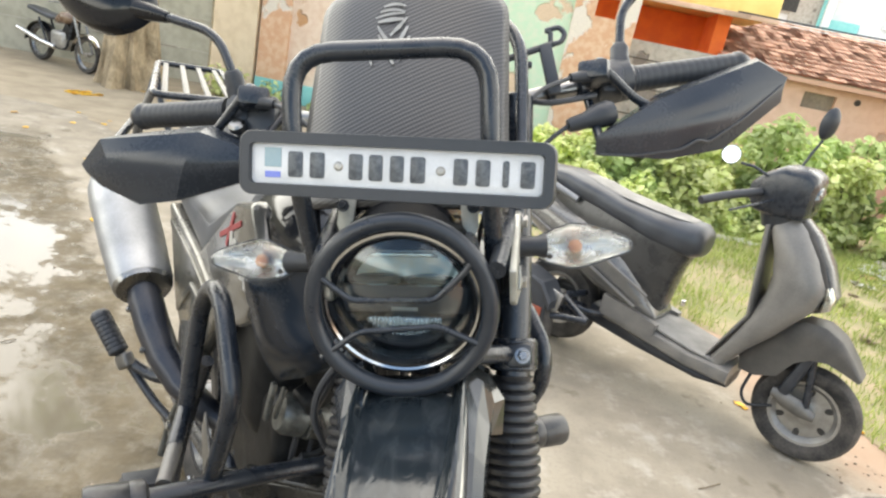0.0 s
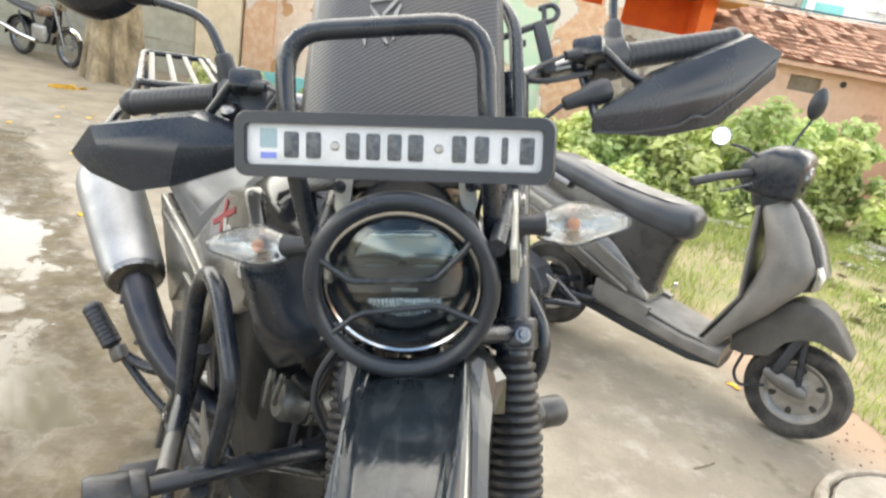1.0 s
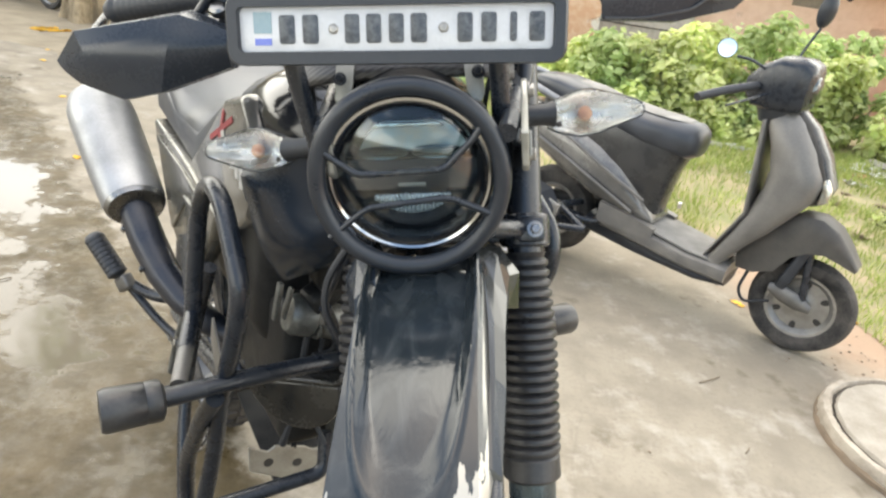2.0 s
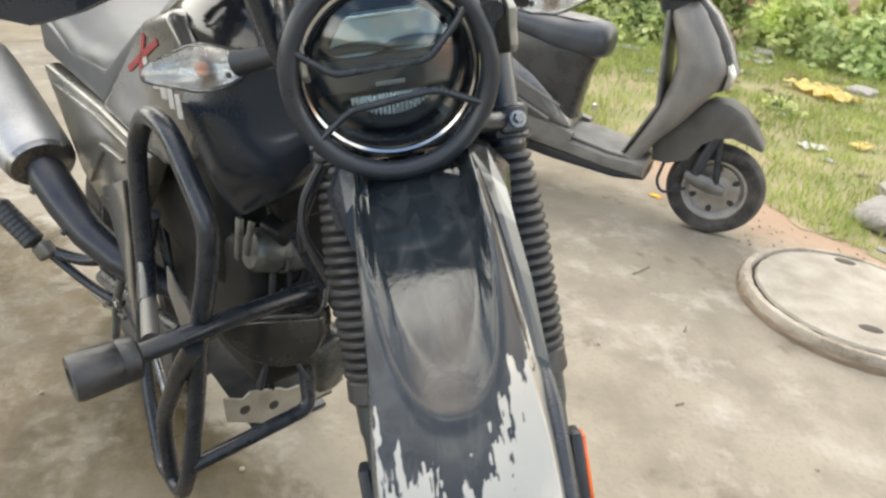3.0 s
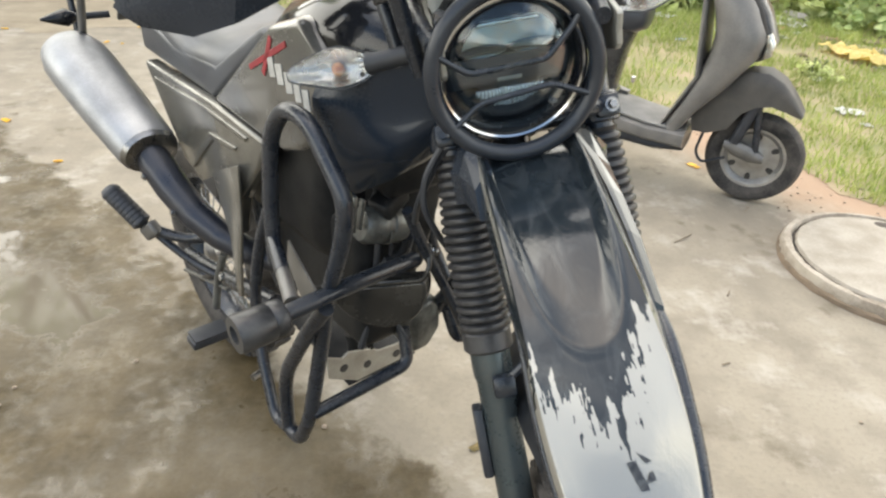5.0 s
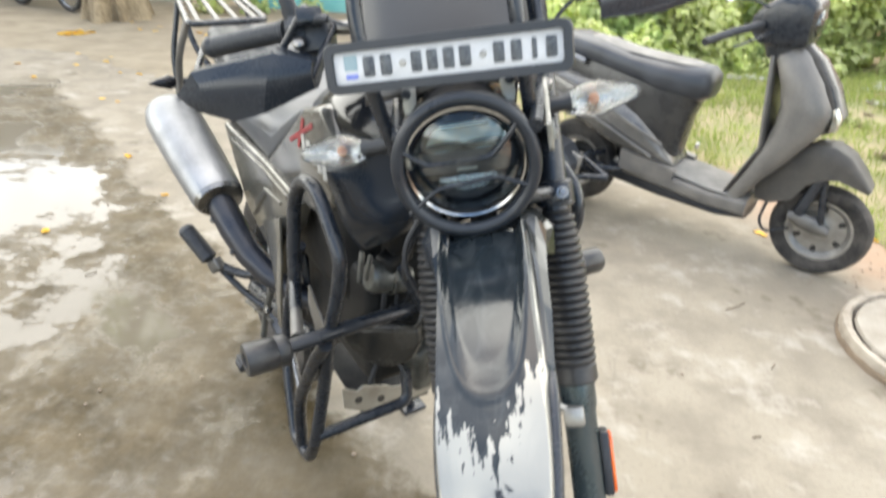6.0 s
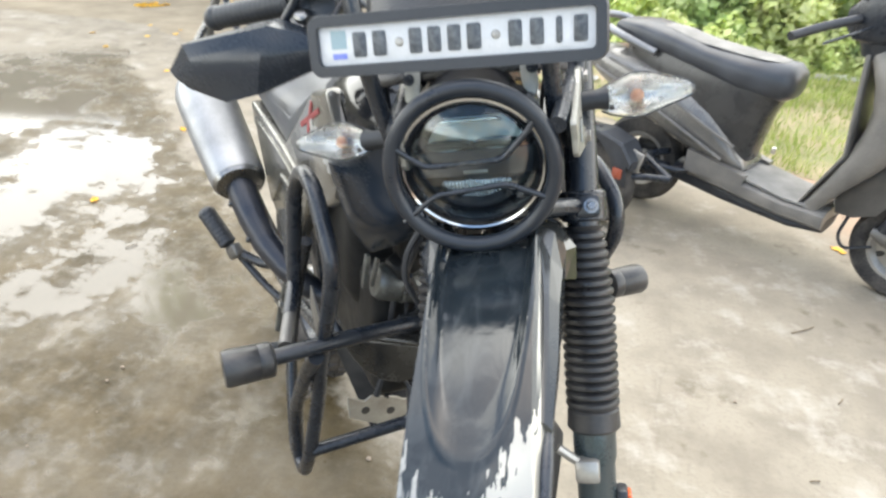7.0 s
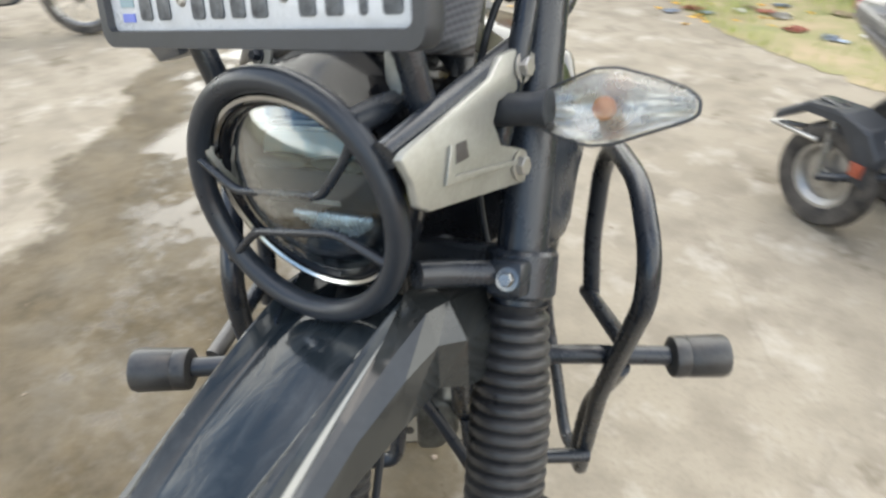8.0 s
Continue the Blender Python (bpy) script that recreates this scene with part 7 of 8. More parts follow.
def luggage_rack():
    fl, rl, rr, fr = (Vector(p) for p in ((0.215, -0.90, 1.165), (0.145, -1.42, 1.175), (-0.03, -1.40, 1.175), (0.015, -0.92, 1.165)))
    root = part("luggage_rack", tube([fl, rl, rr, fr], 0.0085, 12, True, 0.03), BLACK_POWDER, bike, "flat dark luggage rack with grey slats", mx=BODY)
    for i in range(4):
        q = (i + 0.5) / 4
        a, c = fl.lerp(fr, q), rl.lerp(rr, q)
        m = Matrix.Translation((a + c) / 2) @ (c - a).to_track_quat("Y", "Z").to_matrix().to_4x4()
        sl = box((0.014, (c - a).length, 0.007), bevel=0.002)
        sl.transform(m)
        part("rack_slat", sl, LINK, root, mx=BODY)
    part("rack_stay", tube([tuple(rl.lerp(fl, 0.3)), (0.15, -1.2, 1.05), (0.11, -1.1, 0.97)], 0.0085, 10, bend=0.04), BLACK_POWDER, root, mx=BODY)
    part("rack_stay", tube([tuple(rr.lerp(fr, 0.3)), (-0.04, -1.2, 1.05), (-0.06, -1.1, 0.97)], 0.0085, 10, bend=0.04), BLACK_POWDER, root, mx=BODY)
    part("side_rack", tube([tuple(fl.lerp(rl, 0.1)), (0.235, -0.98, 1.08), (0.225, -1.12, 0.92)], 0.0095, 10, bend=0.04), LINK, root, mx=BODY)
    part("side_rack", tube([tuple(fl.lerp(rl, 0.75)), (0.20, -1.28, 1.02), (0.205, -1.25, 0.9)], 0.0085, 10, bend=0.04), BLACK_POWDER, root, mx=BODY)


luggage_rack()
for s in (1, -1):
    st = part("rear_indicator", rod((0.13 * s, -1.22, 0.95), (0.22 * s, -1.225, 0.95), 0.009, 12), RUBBER, bike, mx=BODY)
    part("rear_indicator_lens", loft([[Vector(((0.21 + d) * s, -1.225 + p.x * w, 0.95 + p.z * h)) for p in oval(0, 0, 0, 1, 1, 16, 2.2)] for d, w, h in ((0, 0.012, 0.012), (0.02, 0.02, 0.022), (0.05, 0.014, 0.013), (0.078, 0.003, 0.003))]), BLACK_GLOSS, st, mx=BODY)


# ---- the parked scooter (x right, y ahead, z up; origin under its rear axle) ----
SCOOT = Matrix(((-0.4853, 0.8743, 0, 0.275), (-0.8743, -0.4853, 0, 2.73), (0, 0, 1, 0), (0, 0, 0, 1)))
scooter = thing("scooter", (0.85, 2.4, 0.0), "dusty dark grey step-through scooter with an outrigger side wheel", "scooter")


def ring_at(y, z, hx, hz, cx=0.0, k=24, power=2.6):
    return oval(cx, y, z, hx, hz, k, power)


def tilted(y0, z0, y1, z1, hx, k=20, power=3.0, cx=0.0):
    """A cross ring between two points of the side view, hx wide."""
    a, b = Vector((cx, y0, z0)), Vector((cx, y1, z1))
    m, h = (a + b) / 2, (b - a) / 2
    out = []
    for j in range(k):
        t = 2 * math.pi * j / k
        c, s = math.cos(t), math.sin(t)
        out.append(m + Vector((math.copysign(abs(c) ** (2 / power), c) * hx, 0, 0)) + h * math.copysign(abs(s) ** (2 / power), s))
    return out


def build_scooter():
    # front wheel and its trailing link
    fw = wheel(scooter, SCOOT @ Matrix.Translation((0, 1.235, 0.213)), 0.213, 0.09, 0.14, 0, TYRE, ALLOY, "front_wheel")
    lx = SCOOT @ Matrix.Translation((0, 1.235, 0.213)) @ pose(0, 0, 0, 0, 90, 0)
    part("wheel_disc", lathe([(0.03, 0.012), (0.045, 0.012), (0.06, 0.004), (0.085, 0.008), (0.122, 0.004), (0.14, 0.02), (0.14, 0.012), (0.122, -0.004), (0.04, -0.008)], 40), ALLOY, fw, "dirty painted steel wheel disc", mx=lx)
    for i in range(6):
        slot = prism([(0.02 * math.cos(t), 0.013 * math.sin(t)) for t in [2 * math.pi * j / 14 for j in range(14)]], 0.002, 0.0004, 1)
        part("disc_slot", slot, DARK, fw, mx=lx @ pose(0, 0, 0, 0, 0, 60 * i) @ Matrix.Translation((0.098, 0, 0.0072)))
    link = loft([[Vector((0.062 + 0.02 * math.cos(t), y + 0.0, z + h * math.sin(t))) for t in [2 * math.pi * j / 14 for j in range(14)]] for y, z, h in ((1.10, 0.265, 0.018), (1.15, 0.255, 0.036), (1.22, 0.24, 0.038), (1.28, 0.228, 0.018))])
    part("trailing_link", link, LINK, scooter, "grey cast trailing link", mx=SCOOT)
    part("fork_arm", tube([(0.06, 1.20, 0.52), (0.062, 1.16, 0.36), (0.062, 1.14, 0.28)], 0.024, 14, bend=0.05), BLACK_PLASTIC, scooter, mx=SCOOT)
    part("damper", rod((0.062, 1.24, 0.24), (0.058, 1.20, 0.47), 0.015, 14), BLACK_POWDER, scooter, mx=SCOOT)
    part("brake_cable", tube([(0.055, 1.0, 0.30), (0.06, 0.985, 0.2), (0.06, 1.02, 0.15), (0.06, 1.12, 0.2)], 0.007, 8, bend=0.04), RUBBER, scooter, mx=SCOOT)
    # front mudguard: an arc over the wheel
    rows = []
    for (y0, z0), (y1, z1), w in (((0.93, 0.36), (0.945, 0.30), 0.06), ((0.962, 0.45), (1.015, 0.305), 0.07), ((1.04, 0.535), (1.095, 0.345), 0.08), ((1.12, 0.605), (1.14, 0.43), 0.086), ((1.2, 0.612), (1.19, 0.468), 0.088), ((1.27, 0.58), (1.25, 0.482), 0.084), ((1.33, 0.52), (1.312, 0.466), 0.075), ((1.38, 0.458), (1.372, 0.445), 0.06)):
        row = []
        for j in range(25):
            q = -1 + j / 12
            a = abs(q)
            k = smooth(0.5, 1.0, a)
            row.append(Vector((w * math.copysign(min(1.0, a * 1.5) ** 0.8, q), y0 + (y1 - y0) * k, z0 + (z1 - z0) * k - 0.02 * min(a, 0.6) ** 2)))
        rows.append(row)
    b = loft(rows, closed=False)
    bmesh.ops.solidify(b, geom=b.faces[:], thickness=0.004)
    part("front_mudguard", b, SCOOTER_PLASTIC, scooter, "grey plastic front mudguard", mx=SCOOT)
    # leg shield: a tall apron, narrow at the foot
    rows = [tilted(0.80, 0.215, 0.89, 0.275, 0.125), tilted(0.815, 0.30, 0.95, 0.385, 0.135), tilted(0.865, 0.42, 1.04, 0.50, 0.145), tilted(0.915, 0.56, 1.11, 0.61, 0.155), tilted(0.94, 0.66, 1.15, 0.675, 0.16), tilted(0.94, 0.74, 1.165, 0.745, 0.155), tilted(0.915, 0.83, 1.10, 0.86, 0.14), tilted(0.875, 0.91, 1.02, 0.955, 0.12), tilted(0.855, 0.945, 0.97, 0.995, 0.09)]
    body = part("leg_shield", loft(rows), SCOOTER, scooter, "dusty dark grey front apron", mx=SCOOT)
    # centre panel in gloss, with a dark gap round it
    rows = [tilted(1.09, 0.625, 1.17, 0.66, 0.064), tilted(1.12, 0.70, 1.185, 0.73, 0.09), tilted(1.07, 0.80, 1.128, 0.845, 0.098), tilted(0.97, 0.905, 1.045, 0.95, 0.086), tilted(0.915, 0.96, 0.975, 1.0, 0.068)]
    part("panel_gap", loft(rows), DARK, body, mx=SCOOT)
    rows = [tilted(1.10, 0.63, 1.18, 0.665, 0.055), tilted(1.13, 0.70, 1.195, 0.73, 0.08), tilted(1.08, 0.80, 1.138, 0.845, 0.088), tilted(0.98, 0.90, 1.057, 0.945, 0.077), tilted(0.92, 0.955, 0.985, 0.998, 0.06)]
    part("nose_panel", loft(rows), SEAT_BASE, body, "dark glossy centre panel of the apron", mx=SCOOT)
    part("position_lamp", loft([tilted(1.152, 0.665, 1.192, 0.685, 0.022, cx=0.085), tilted(1.155, 0.72, 1.192, 0.735, 0.024, cx=0.085), tilted(1.145, 0.76, 1.165, 0.775, 0.014, cx=0.085)]), REFLECTOR, body, "small clear front lamp", mx=SCOOT)
    part("badge", lathe([(0.012, 0), (0.012, 0.003), (0.008, 0.005)], 16, None, aim((0.02, 1.055, 0.915), (0.02, 1.09, 0.96))), DARK, body, mx=SCOOT)
    rows = [tilted(0.85, 0.93, 0.88, 0.945, 0.10), tilted(0.905, 0.55, 0.935, 0.555, 0.135), tilted(0.80, 0.30, 0.82, 0.305, 0.12)]
    part("inner_panel", loft(rows), SCOOTER_PLASTIC, body, mx=SCOOT)
    # steering head cover with lamp, grips, levers and mirrors
    rows = [ring_at(0.745, 1.055, 0.08, 0.04, 0, 24, 3.5), ring_at(0.79, 1.06, 0.115, 0.085, 0, 24, 5), ring_at(0.86, 1.08, 0.13, 0.108, 0, 24, 6), ring_at(0.945, 1.085, 0.128, 0.105, 0, 24, 6), ring_at(0.98, 1.08, 0.118, 0.094, 0, 24, 5), ring_at(0.992, 1.08, 0.10, 0.078, 0, 24, 4)]
    head = part("handlebar_cover", loft(rows), BLACK_POWDER, scooter, "black handlebar cover with lamp", mx=SCOOT)
    part("steering_neck", loft([[Vector((hx * math.cos(t), y + hy * math.sin(t), z)) for t in [2 * math.pi * j / 20 for j in range(20)]] for y, z, hx, hy in ((0.905, 0.92, 0.09, 0.085), (0.89, 0.98, 0.105, 0.095), (0.875, 1.04, 0.118, 0.108), (0.87, 1.10, 0.115, 0.105))]), BLACK_PLASTIC, scooter, mx=SCOOT)
    part("headlamp_glass", loft([[Vector((0.085 * k * math.cos(t), y, 1.075 + 0.055 * k * math.sin(t))) for t in [2 * math.pi * j / 24 for j in range(24)]] for y, k in ((0.988, 1.0), (1.0, 0.9), (1.008, 0.6))]), BOWL, head, "dark headlamp glass", mx=SCOOT)
    for s in (1, -1):
        part("grip", tube([(0.12 * s, 0.80, 1.06), (0.24 * s, 0.72, 1.03), (0.36 * s, 0.655, 0.995)], 0.0175, 14, bend=0.04), RUBBER, head, mx=SCOOT)
        part("brake_lever", tube([(0.15 * s, 0.86, 1.045), (0.26 * s, 0.83, 1.025), (0.36 * s, 0.77, 0.99)], 0.005, 10, bend=0.03), BLACK_POWDER, head, mx=SCOOT)
    for base, top, gl in (((0.11, 0.80, 1.13), (0.16, 0.70, 1.155), (0.18, 0.66, 1.18)), ((-0.12, 0.86, 1.15), (-0.16, 0.90, 1.3), (-0.17, 0.90, 1.37))):
        st = part("mirror_stem", tube([base, Vector(base).lerp(Vector(top), 0.5) + Vector((0, 0, 0.01)), top], 0.006, 8, bend=0.02), BLACK_POWDER, scooter, mx=SCOOT)
        m = Matrix.Translation(gl) @ Vector((-0.75, -0.6, 0.1)).to_track_quat("Z", "Y").to_matrix().to_4x4()
        if base[0] > 0:
            m = Matrix.Translation(gl) @ Vector((0.9, 0.3, 0.12)).to_track_quat("Z", "Y").to_matrix().to_4x4()
        hd = part("mirror_head", lathe([(0.0, -0.03), (0.03, -0.025), (0.048, -0.01), (0.052, 0.0), (0.05, 0.004)], 28, None, m @ Matrix.Diagonal((0.74, 0.74 if base[0] > 0 else 1.35, 0.85, 1))), BLACK_PLASTIC, st, mx=SCOOT)
        part("mirror_glass", lathe([(0.047, 0.004), (0.047, 0.0065)], 28, None, m @ Matrix.Diagonal((0.74, 0.74 if base[0] > 0 else 1.35, 0.85, 1))), MIRROR, hd, mx=SCOOT)
    # floor board and its mat
    rows = [ring_at(y, z, hx, hz, 0, 20, 4) for y, z, hx, hz in ((0.30, 0.315, 0.15, 0.05), (0.55, 0.29, 0.165, 0.045), (0.75, 0.265, 0.165, 0.042), (0.93, 0.255, 0.14, 0.045))]
    fl = part("floor_board", loft(rows), SCOOTER_PLASTIC, scooter, "grey plastic floor board", mx=SCOOT)
    rows = [[Vector((x, y, z + 0.0)) for x, z in ((-hx, z0), (hx, z0), (hx, z0 + 0.008), (-hx, z0 + 0.008))] for y, hx, z0 in ((0.50, 0.13, 0.338), (0.6, 0.145, 0.33), (0.75, 0.145, 0.307), (0.86, 0.13, 0.30))]
    part("floor_mat", loft(rows), FLOORMAT, fl, "dusty pale rubber floor mat", mx=SCOOT)
    part("underside", loft([ring_at(y, z, hx, hz, 0, 16, 3) for y, z, hx, hz in ((0.22, 0.25, 0.1, 0.05), (0.5, 0.225, 0.13, 0.04), (0.8, 0.205, 0.13, 0.03), (0.93, 0.215, 0.1, 0.03))]), BLACK_PLASTIC, scooter, mx=SCOOT)
    # rear body
    rows = [ring_at(y, z, hx, hz) for y, z, hx, hz in ((0.545, 0.365, 0.11, 0.012), (0.50, 0.395, 0.14, 0.045), (0.44, 0.435, 0.155, 0.09), (0.34, 0.482, 0.168, 0.13), (0.22, 0.53, 0.176, 0.148), (0.08, 0.58, 0.178, 0.145), (-0.1, 0.635, 0.168, 0.12), (-0.26, 0.672, 0.138, 0.085), (-0.37, 0.69, 0.085, 0.05))]
    rear = part("rear_body", loft(rows), SCOOTER_REAR, scooter, "dusty dark grey rear body", mx=SCOOT)
    for s in (1, -1):
        for pts in ([(0.172, 0.46, 0.40), (0.188, 0.2, 0.51), (0.182, -0.05, 0.60), (0.15, -0.27, 0.66)], [(0.165, 0.50, 0.47), (0.186, 0.3, 0.555), (0.184, 0.08, 0.655), (0.16, -0.2, 0.72)]):
            part("body_crease", tube(mirror_x(pts, s), 0.0075, 8, bend=0.1), SCOOTER, rear, mx=SCOOT)
        part("side_skirt", loft([[Vector((x * s, y, z)) for x, z in ((0.12, z0), (0.165, z0), (0.165, z1), (0.12, z1))] for y, z0, z1 in ((0.30, 0.30, 0.40), (0.45, 0.30, 0.38), (0.58, 0.30, 0.355))]), SCOOTER_PLASTIC, rear, mx=SCOOT)
    rows = []
    for z, front, back, hx in ((0.335, 0.525, 0.30, 0.10), (0.40, 0.545, 0.25, 0.12), (0.50, 0.558, 0.15, 0.132), (0.60, 0.572, 0.0, 0.138), (0.68, 0.60, -0.12, 0.138), (0.74, 0.62, -0.18, 0.13), (0.79, 0.60, -0.18, 0.115)):
        c, h = (front + back) / 2, (front - back) / 2
        ring0 = oval(0, 0, 0, 1, 1, 28, 3.0)
        rows.append([Vector((p.x * hx, c + p.z * h, z)) for p in ring0])
    part("seat_base", loft(rows), SEAT_BASE, rear, "dark plastic under the seat", mx=SCOOT)
    part("fuel_hook", box((0.02, 0.02, 0.03), (0.05, 0.632, 0.47), bevel=0.004), CHROME, rear, mx=SCOOT)
    rows = [ring_at(0.645, 0.755, 0.06, 0.035, 0, 24, 2.4), ring_at(0.635, 0.755, 0.10, 0.06, 0, 24, 2.4), ring_at(0.60, 0.758, 0.13, 0.08, 0, 24, 2.6), ring_at(0.42, 0.765, 0.145, 0.078, 0, 24, 2.8), ring_at(0.25, 0.79, 0.14, 0.062, 0, 24, 3), ring_at(0.1, 0.82, 0.135, 0.062, 0, 24, 3), ring_at(-0.08, 0.845, 0.125, 0.06, 0, 24, 3), ring_at(-0.2, 0.85, 0.105, 0.045, 0, 24, 3), ring_at(-0.24, 0.85, 0.08, 0.03, 0, 24, 3)]
    st = part("seat", loft(rows), SEAT, scooter, "worn black vinyl scooter seat", mx=SCOOT)
    part("seat_strip", loft([oval(0, y, z, hx, 0.004, 16, 3) for y, z, hx in ((0.57, 0.836, 0.05), (0.5, 0.839, 0.08), (0.4, 0.842, 0.085), (0.2, 0.858, 0.085), (0.08, 0.882, 0.08), (0.0, 0.892, 0.05))]), FLOORMAT, st, "brown dusty seat strip", mx=SCOOT)
    part("grab_rail", tube([(0.13, 0.02, 0.78), (0.155, -0.16, 0.83), (0.12, -0.33, 0.87), (0.04, -0.37, 0.88), (-0.04, -0.37, 0.88), (-0.12, -0.33, 0.87), (-0.155, -0.16, 0.83), (-0.13, 0.02, 0.78)], 0.018, 12, bend=0.06), SILENCER, scooter, "silver grab rail", mx=SCOOT)
    part("tail_lamp", loft([ring_at(-0.36, 0.70, 0.08, 0.05, 0, 18, 3), ring_at(-0.395, 0.70, 0.06, 0.035, 0, 18, 3)]), RED, rear, mx=SCOOT)
    # drive unit and rear wheel
    wheel(scooter, SCOOT @ Matrix.Translation((0, 0, 0.228)), 0.228, 0.095, 0.14, 0, TYRE, ALLOY, "rear_wheel")
    part("drive_unit", loft([ring_at(0.32, 0.28, 0.07, 0.07, -0.08), ring_at(0.1, 0.26, 0.075, 0.08, -0.09), ring_at(-0.06, 0.245, 0.06, 0.07, -0.09)]), ENGINE, scooter, mx=SCOOT)
    part("silencer", tube([(0.12, 0.2, 0.24), (0.135, 0.02, 0.25), (0.135, -0.26, 0.31)], 0.048, 20, bend=0.05), BLACK_POWDER, scooter, "black silencer", mx=SCOOT)
    part("kick_step", tube([(0.10, 0.34, 0.30), (0.2, 0.27, 0.29), (0.235, 0.12, 0.31), (0.31, 0.04, 0.32)], 0.016, 12, bend=0.05), BLACK_POWDER, scooter, mx=SCOOT)
    # outrigger wheel on the near side
    ow = wheel(scooter, SCOOT @ Matrix.Translation((0.42, 0.0, 0.205)), 0.205, 0.09, 0.125, 0, TYRE, ALLOY, "outrigger_wheel")
    part("wheel_disc", lathe([(0.03, 0.0), (0.06, 0.01), (0.1, 0.0), (0.12, 0.02), (0.12, 0.012), (0.1, -0.008), (0.03, -0.01)], 32), ALLOY, ow, mx=SCOOT @ Matrix.Translation((0.42, 0.0, 0.205)) @ pose(0, 0, 0, 0, 90, 0))
    part("outrigger_arm", tube([(0.36, 0.34, 0.31), (0.40, 0.2, 0.29), (0.47, 0.1, 0.25), (0.475, 0.0, 0.21)], 0.017, 12, bend=0.05), BLACK_POWDER, scooter, "black steel outrigger arm", mx=SCOOT)
    part("outrigger_arm", tube([(0.10, 0.18, 0.34), (0.3, 0.16, 0.36), (0.36, 0.34, 0.31)], 0.017, 12, bend=0.05), BLACK_POWDER, scooter, mx=SCOOT)
    part("outrigger_damper", rod((0.475, 0.0, 0.215), (0.44, -0.03, 0.42), 0.017, 14), STEEL, scooter, mx=SCOOT)
    part("outrigger_cover", loft([[Vector((x, y, z + d)) for x, d in ((0.335, -0.008), (0.345, 0.004), (0.465, 0.004), (0.475, -0.008), (0.475, -0.035), (0.335, -0.035))] for y, z in ((0.19, 0.36), (0.13, 0.435), (0.02, 0.462), (-0.14, 0.452), (-0.26, 0.37))]), BLACK_PLASTIC, scooter, "boxy black outrigger mudguard", mx=SCOOT, smooth=False)
    part("cover_rib", box((0.05, 0.14, 0.006), (0.405, -0.06, 0.462), (-3, 0, 0), 0.002), BLACK_POWDER, scooter, mx=SCOOT)
    part("cover_side", prism([(0.17, 0.36), (0.11, 0.44), (-0.02, 0.472), (-0.15, 0.45), (-0.13, 0.425), (0.0, 0.43), (0.08, 0.36), (0.12, 0.25), (0.18, 0.24)], 0.012, 0.003, 2, Matrix(((0, 0, 1, 0.462), (1, 0, 0, 0), (0, 1, 0, 0), (0, 0, 0, 1)))), BLACK_PLASTIC, scooter, mx=SCOOT)
    part("rear_bar", tube([(0.33, -0.16, 0.31), (0.45, -0.29, 0.315), (0.475, -0.05, 0.335)], 0.011, 10, bend=0.02), ALLOY, scooter, mx=SCOOT)
    part("reflector", box((0.006, 0.05, 0.05), (0.478, 0.135, 0.30), bevel=0.002), DULL_RED, scooter, "small dull red reflector", mx=SCOOT)
    part("mount_plate", box((0.014, 0.09, 0.17), (0.40, 0.155, 0.32), (-12, 0, 0), 0.004), ALLOY, scooter, mx=SCOOT)


build_scooter()


# ---- manhole cover ----
manhole = thing("manhole_cover", (1.725, 1.515, 0.0), "worn round concrete manhole cover with lifting holes, slightly raised", "manhole cover")
MH = Matrix.Translation((1.725, 1.515, 0.0))
rnd = random.Random(5)


def rough_disc(prof, seg, amp, seed):
    b = lathe(prof, seg)
    r = random.Random(seed)
    for v in b.verts:
        d = Vector((v.co.x, v.co.y, 0))
        if d.length > 0.05:
            v.co += d.normalized() * r.uniform(-amp, amp)
        v.co.z += r.uniform(-amp, amp) * 0.4
    return b


part("rim", rough_disc([(0.374, 0.0), (0.412, 0.0), (0.413, 0.02), (0.410, 0.046), (0.404, 0.056), (0.382, 0.058), (0.373, 0.046), (0.374, 0.0)], 96, 0.004, 1), MANHOLE_RIM, manhole, "chipped concrete frame ring", mx=MH)
part("rim_foot", rough_disc([(0.40, 0.0), (0.421, 0.0), (0.419, 0.016), (0.413, 0.024), (0.40, 0.024)], 80, 0.003, 4), MUD, manhole, "dark dirt along the frame ring", mx=MH)
part("gap", lathe([(0.0, 0.001), (0.376, 0.001), (0.376, 0.036), (0.0, 0.036)], 60), DARK_GAP, manhole, mx=MH)
part("lid", rough_disc([(0.0, 0.02), (0.352, 0.02), (0.361, 0.048), (0.354, 0.059), (0.30, 0.062), (0.18, 0.064), (0.0, 0.065)], 90, 0.0022, 2), MANHOLE, manhole, "pale concrete lid", mx=MH)
for x, y in ((0.119, 0.285), (-0.067, -0.219), (0.27, -0.12)):
    a = math.degrees(math.atan2(y, x))
    m = MH @ Matrix.Translation((x, y, 0.0605)) @ pose(0, 0, 0, 0, 0, a + 90)
    part("lifting_hole", lathe([(0.040, 0.0), (0.042, 0.003), (0.038, 0.004), (0.0, 0.0035)], 24, None, Matrix.Diagonal((1, 0.6, 1, 1))), DARK_GAP, manhole, "dark oval lifting hole", mx=m)

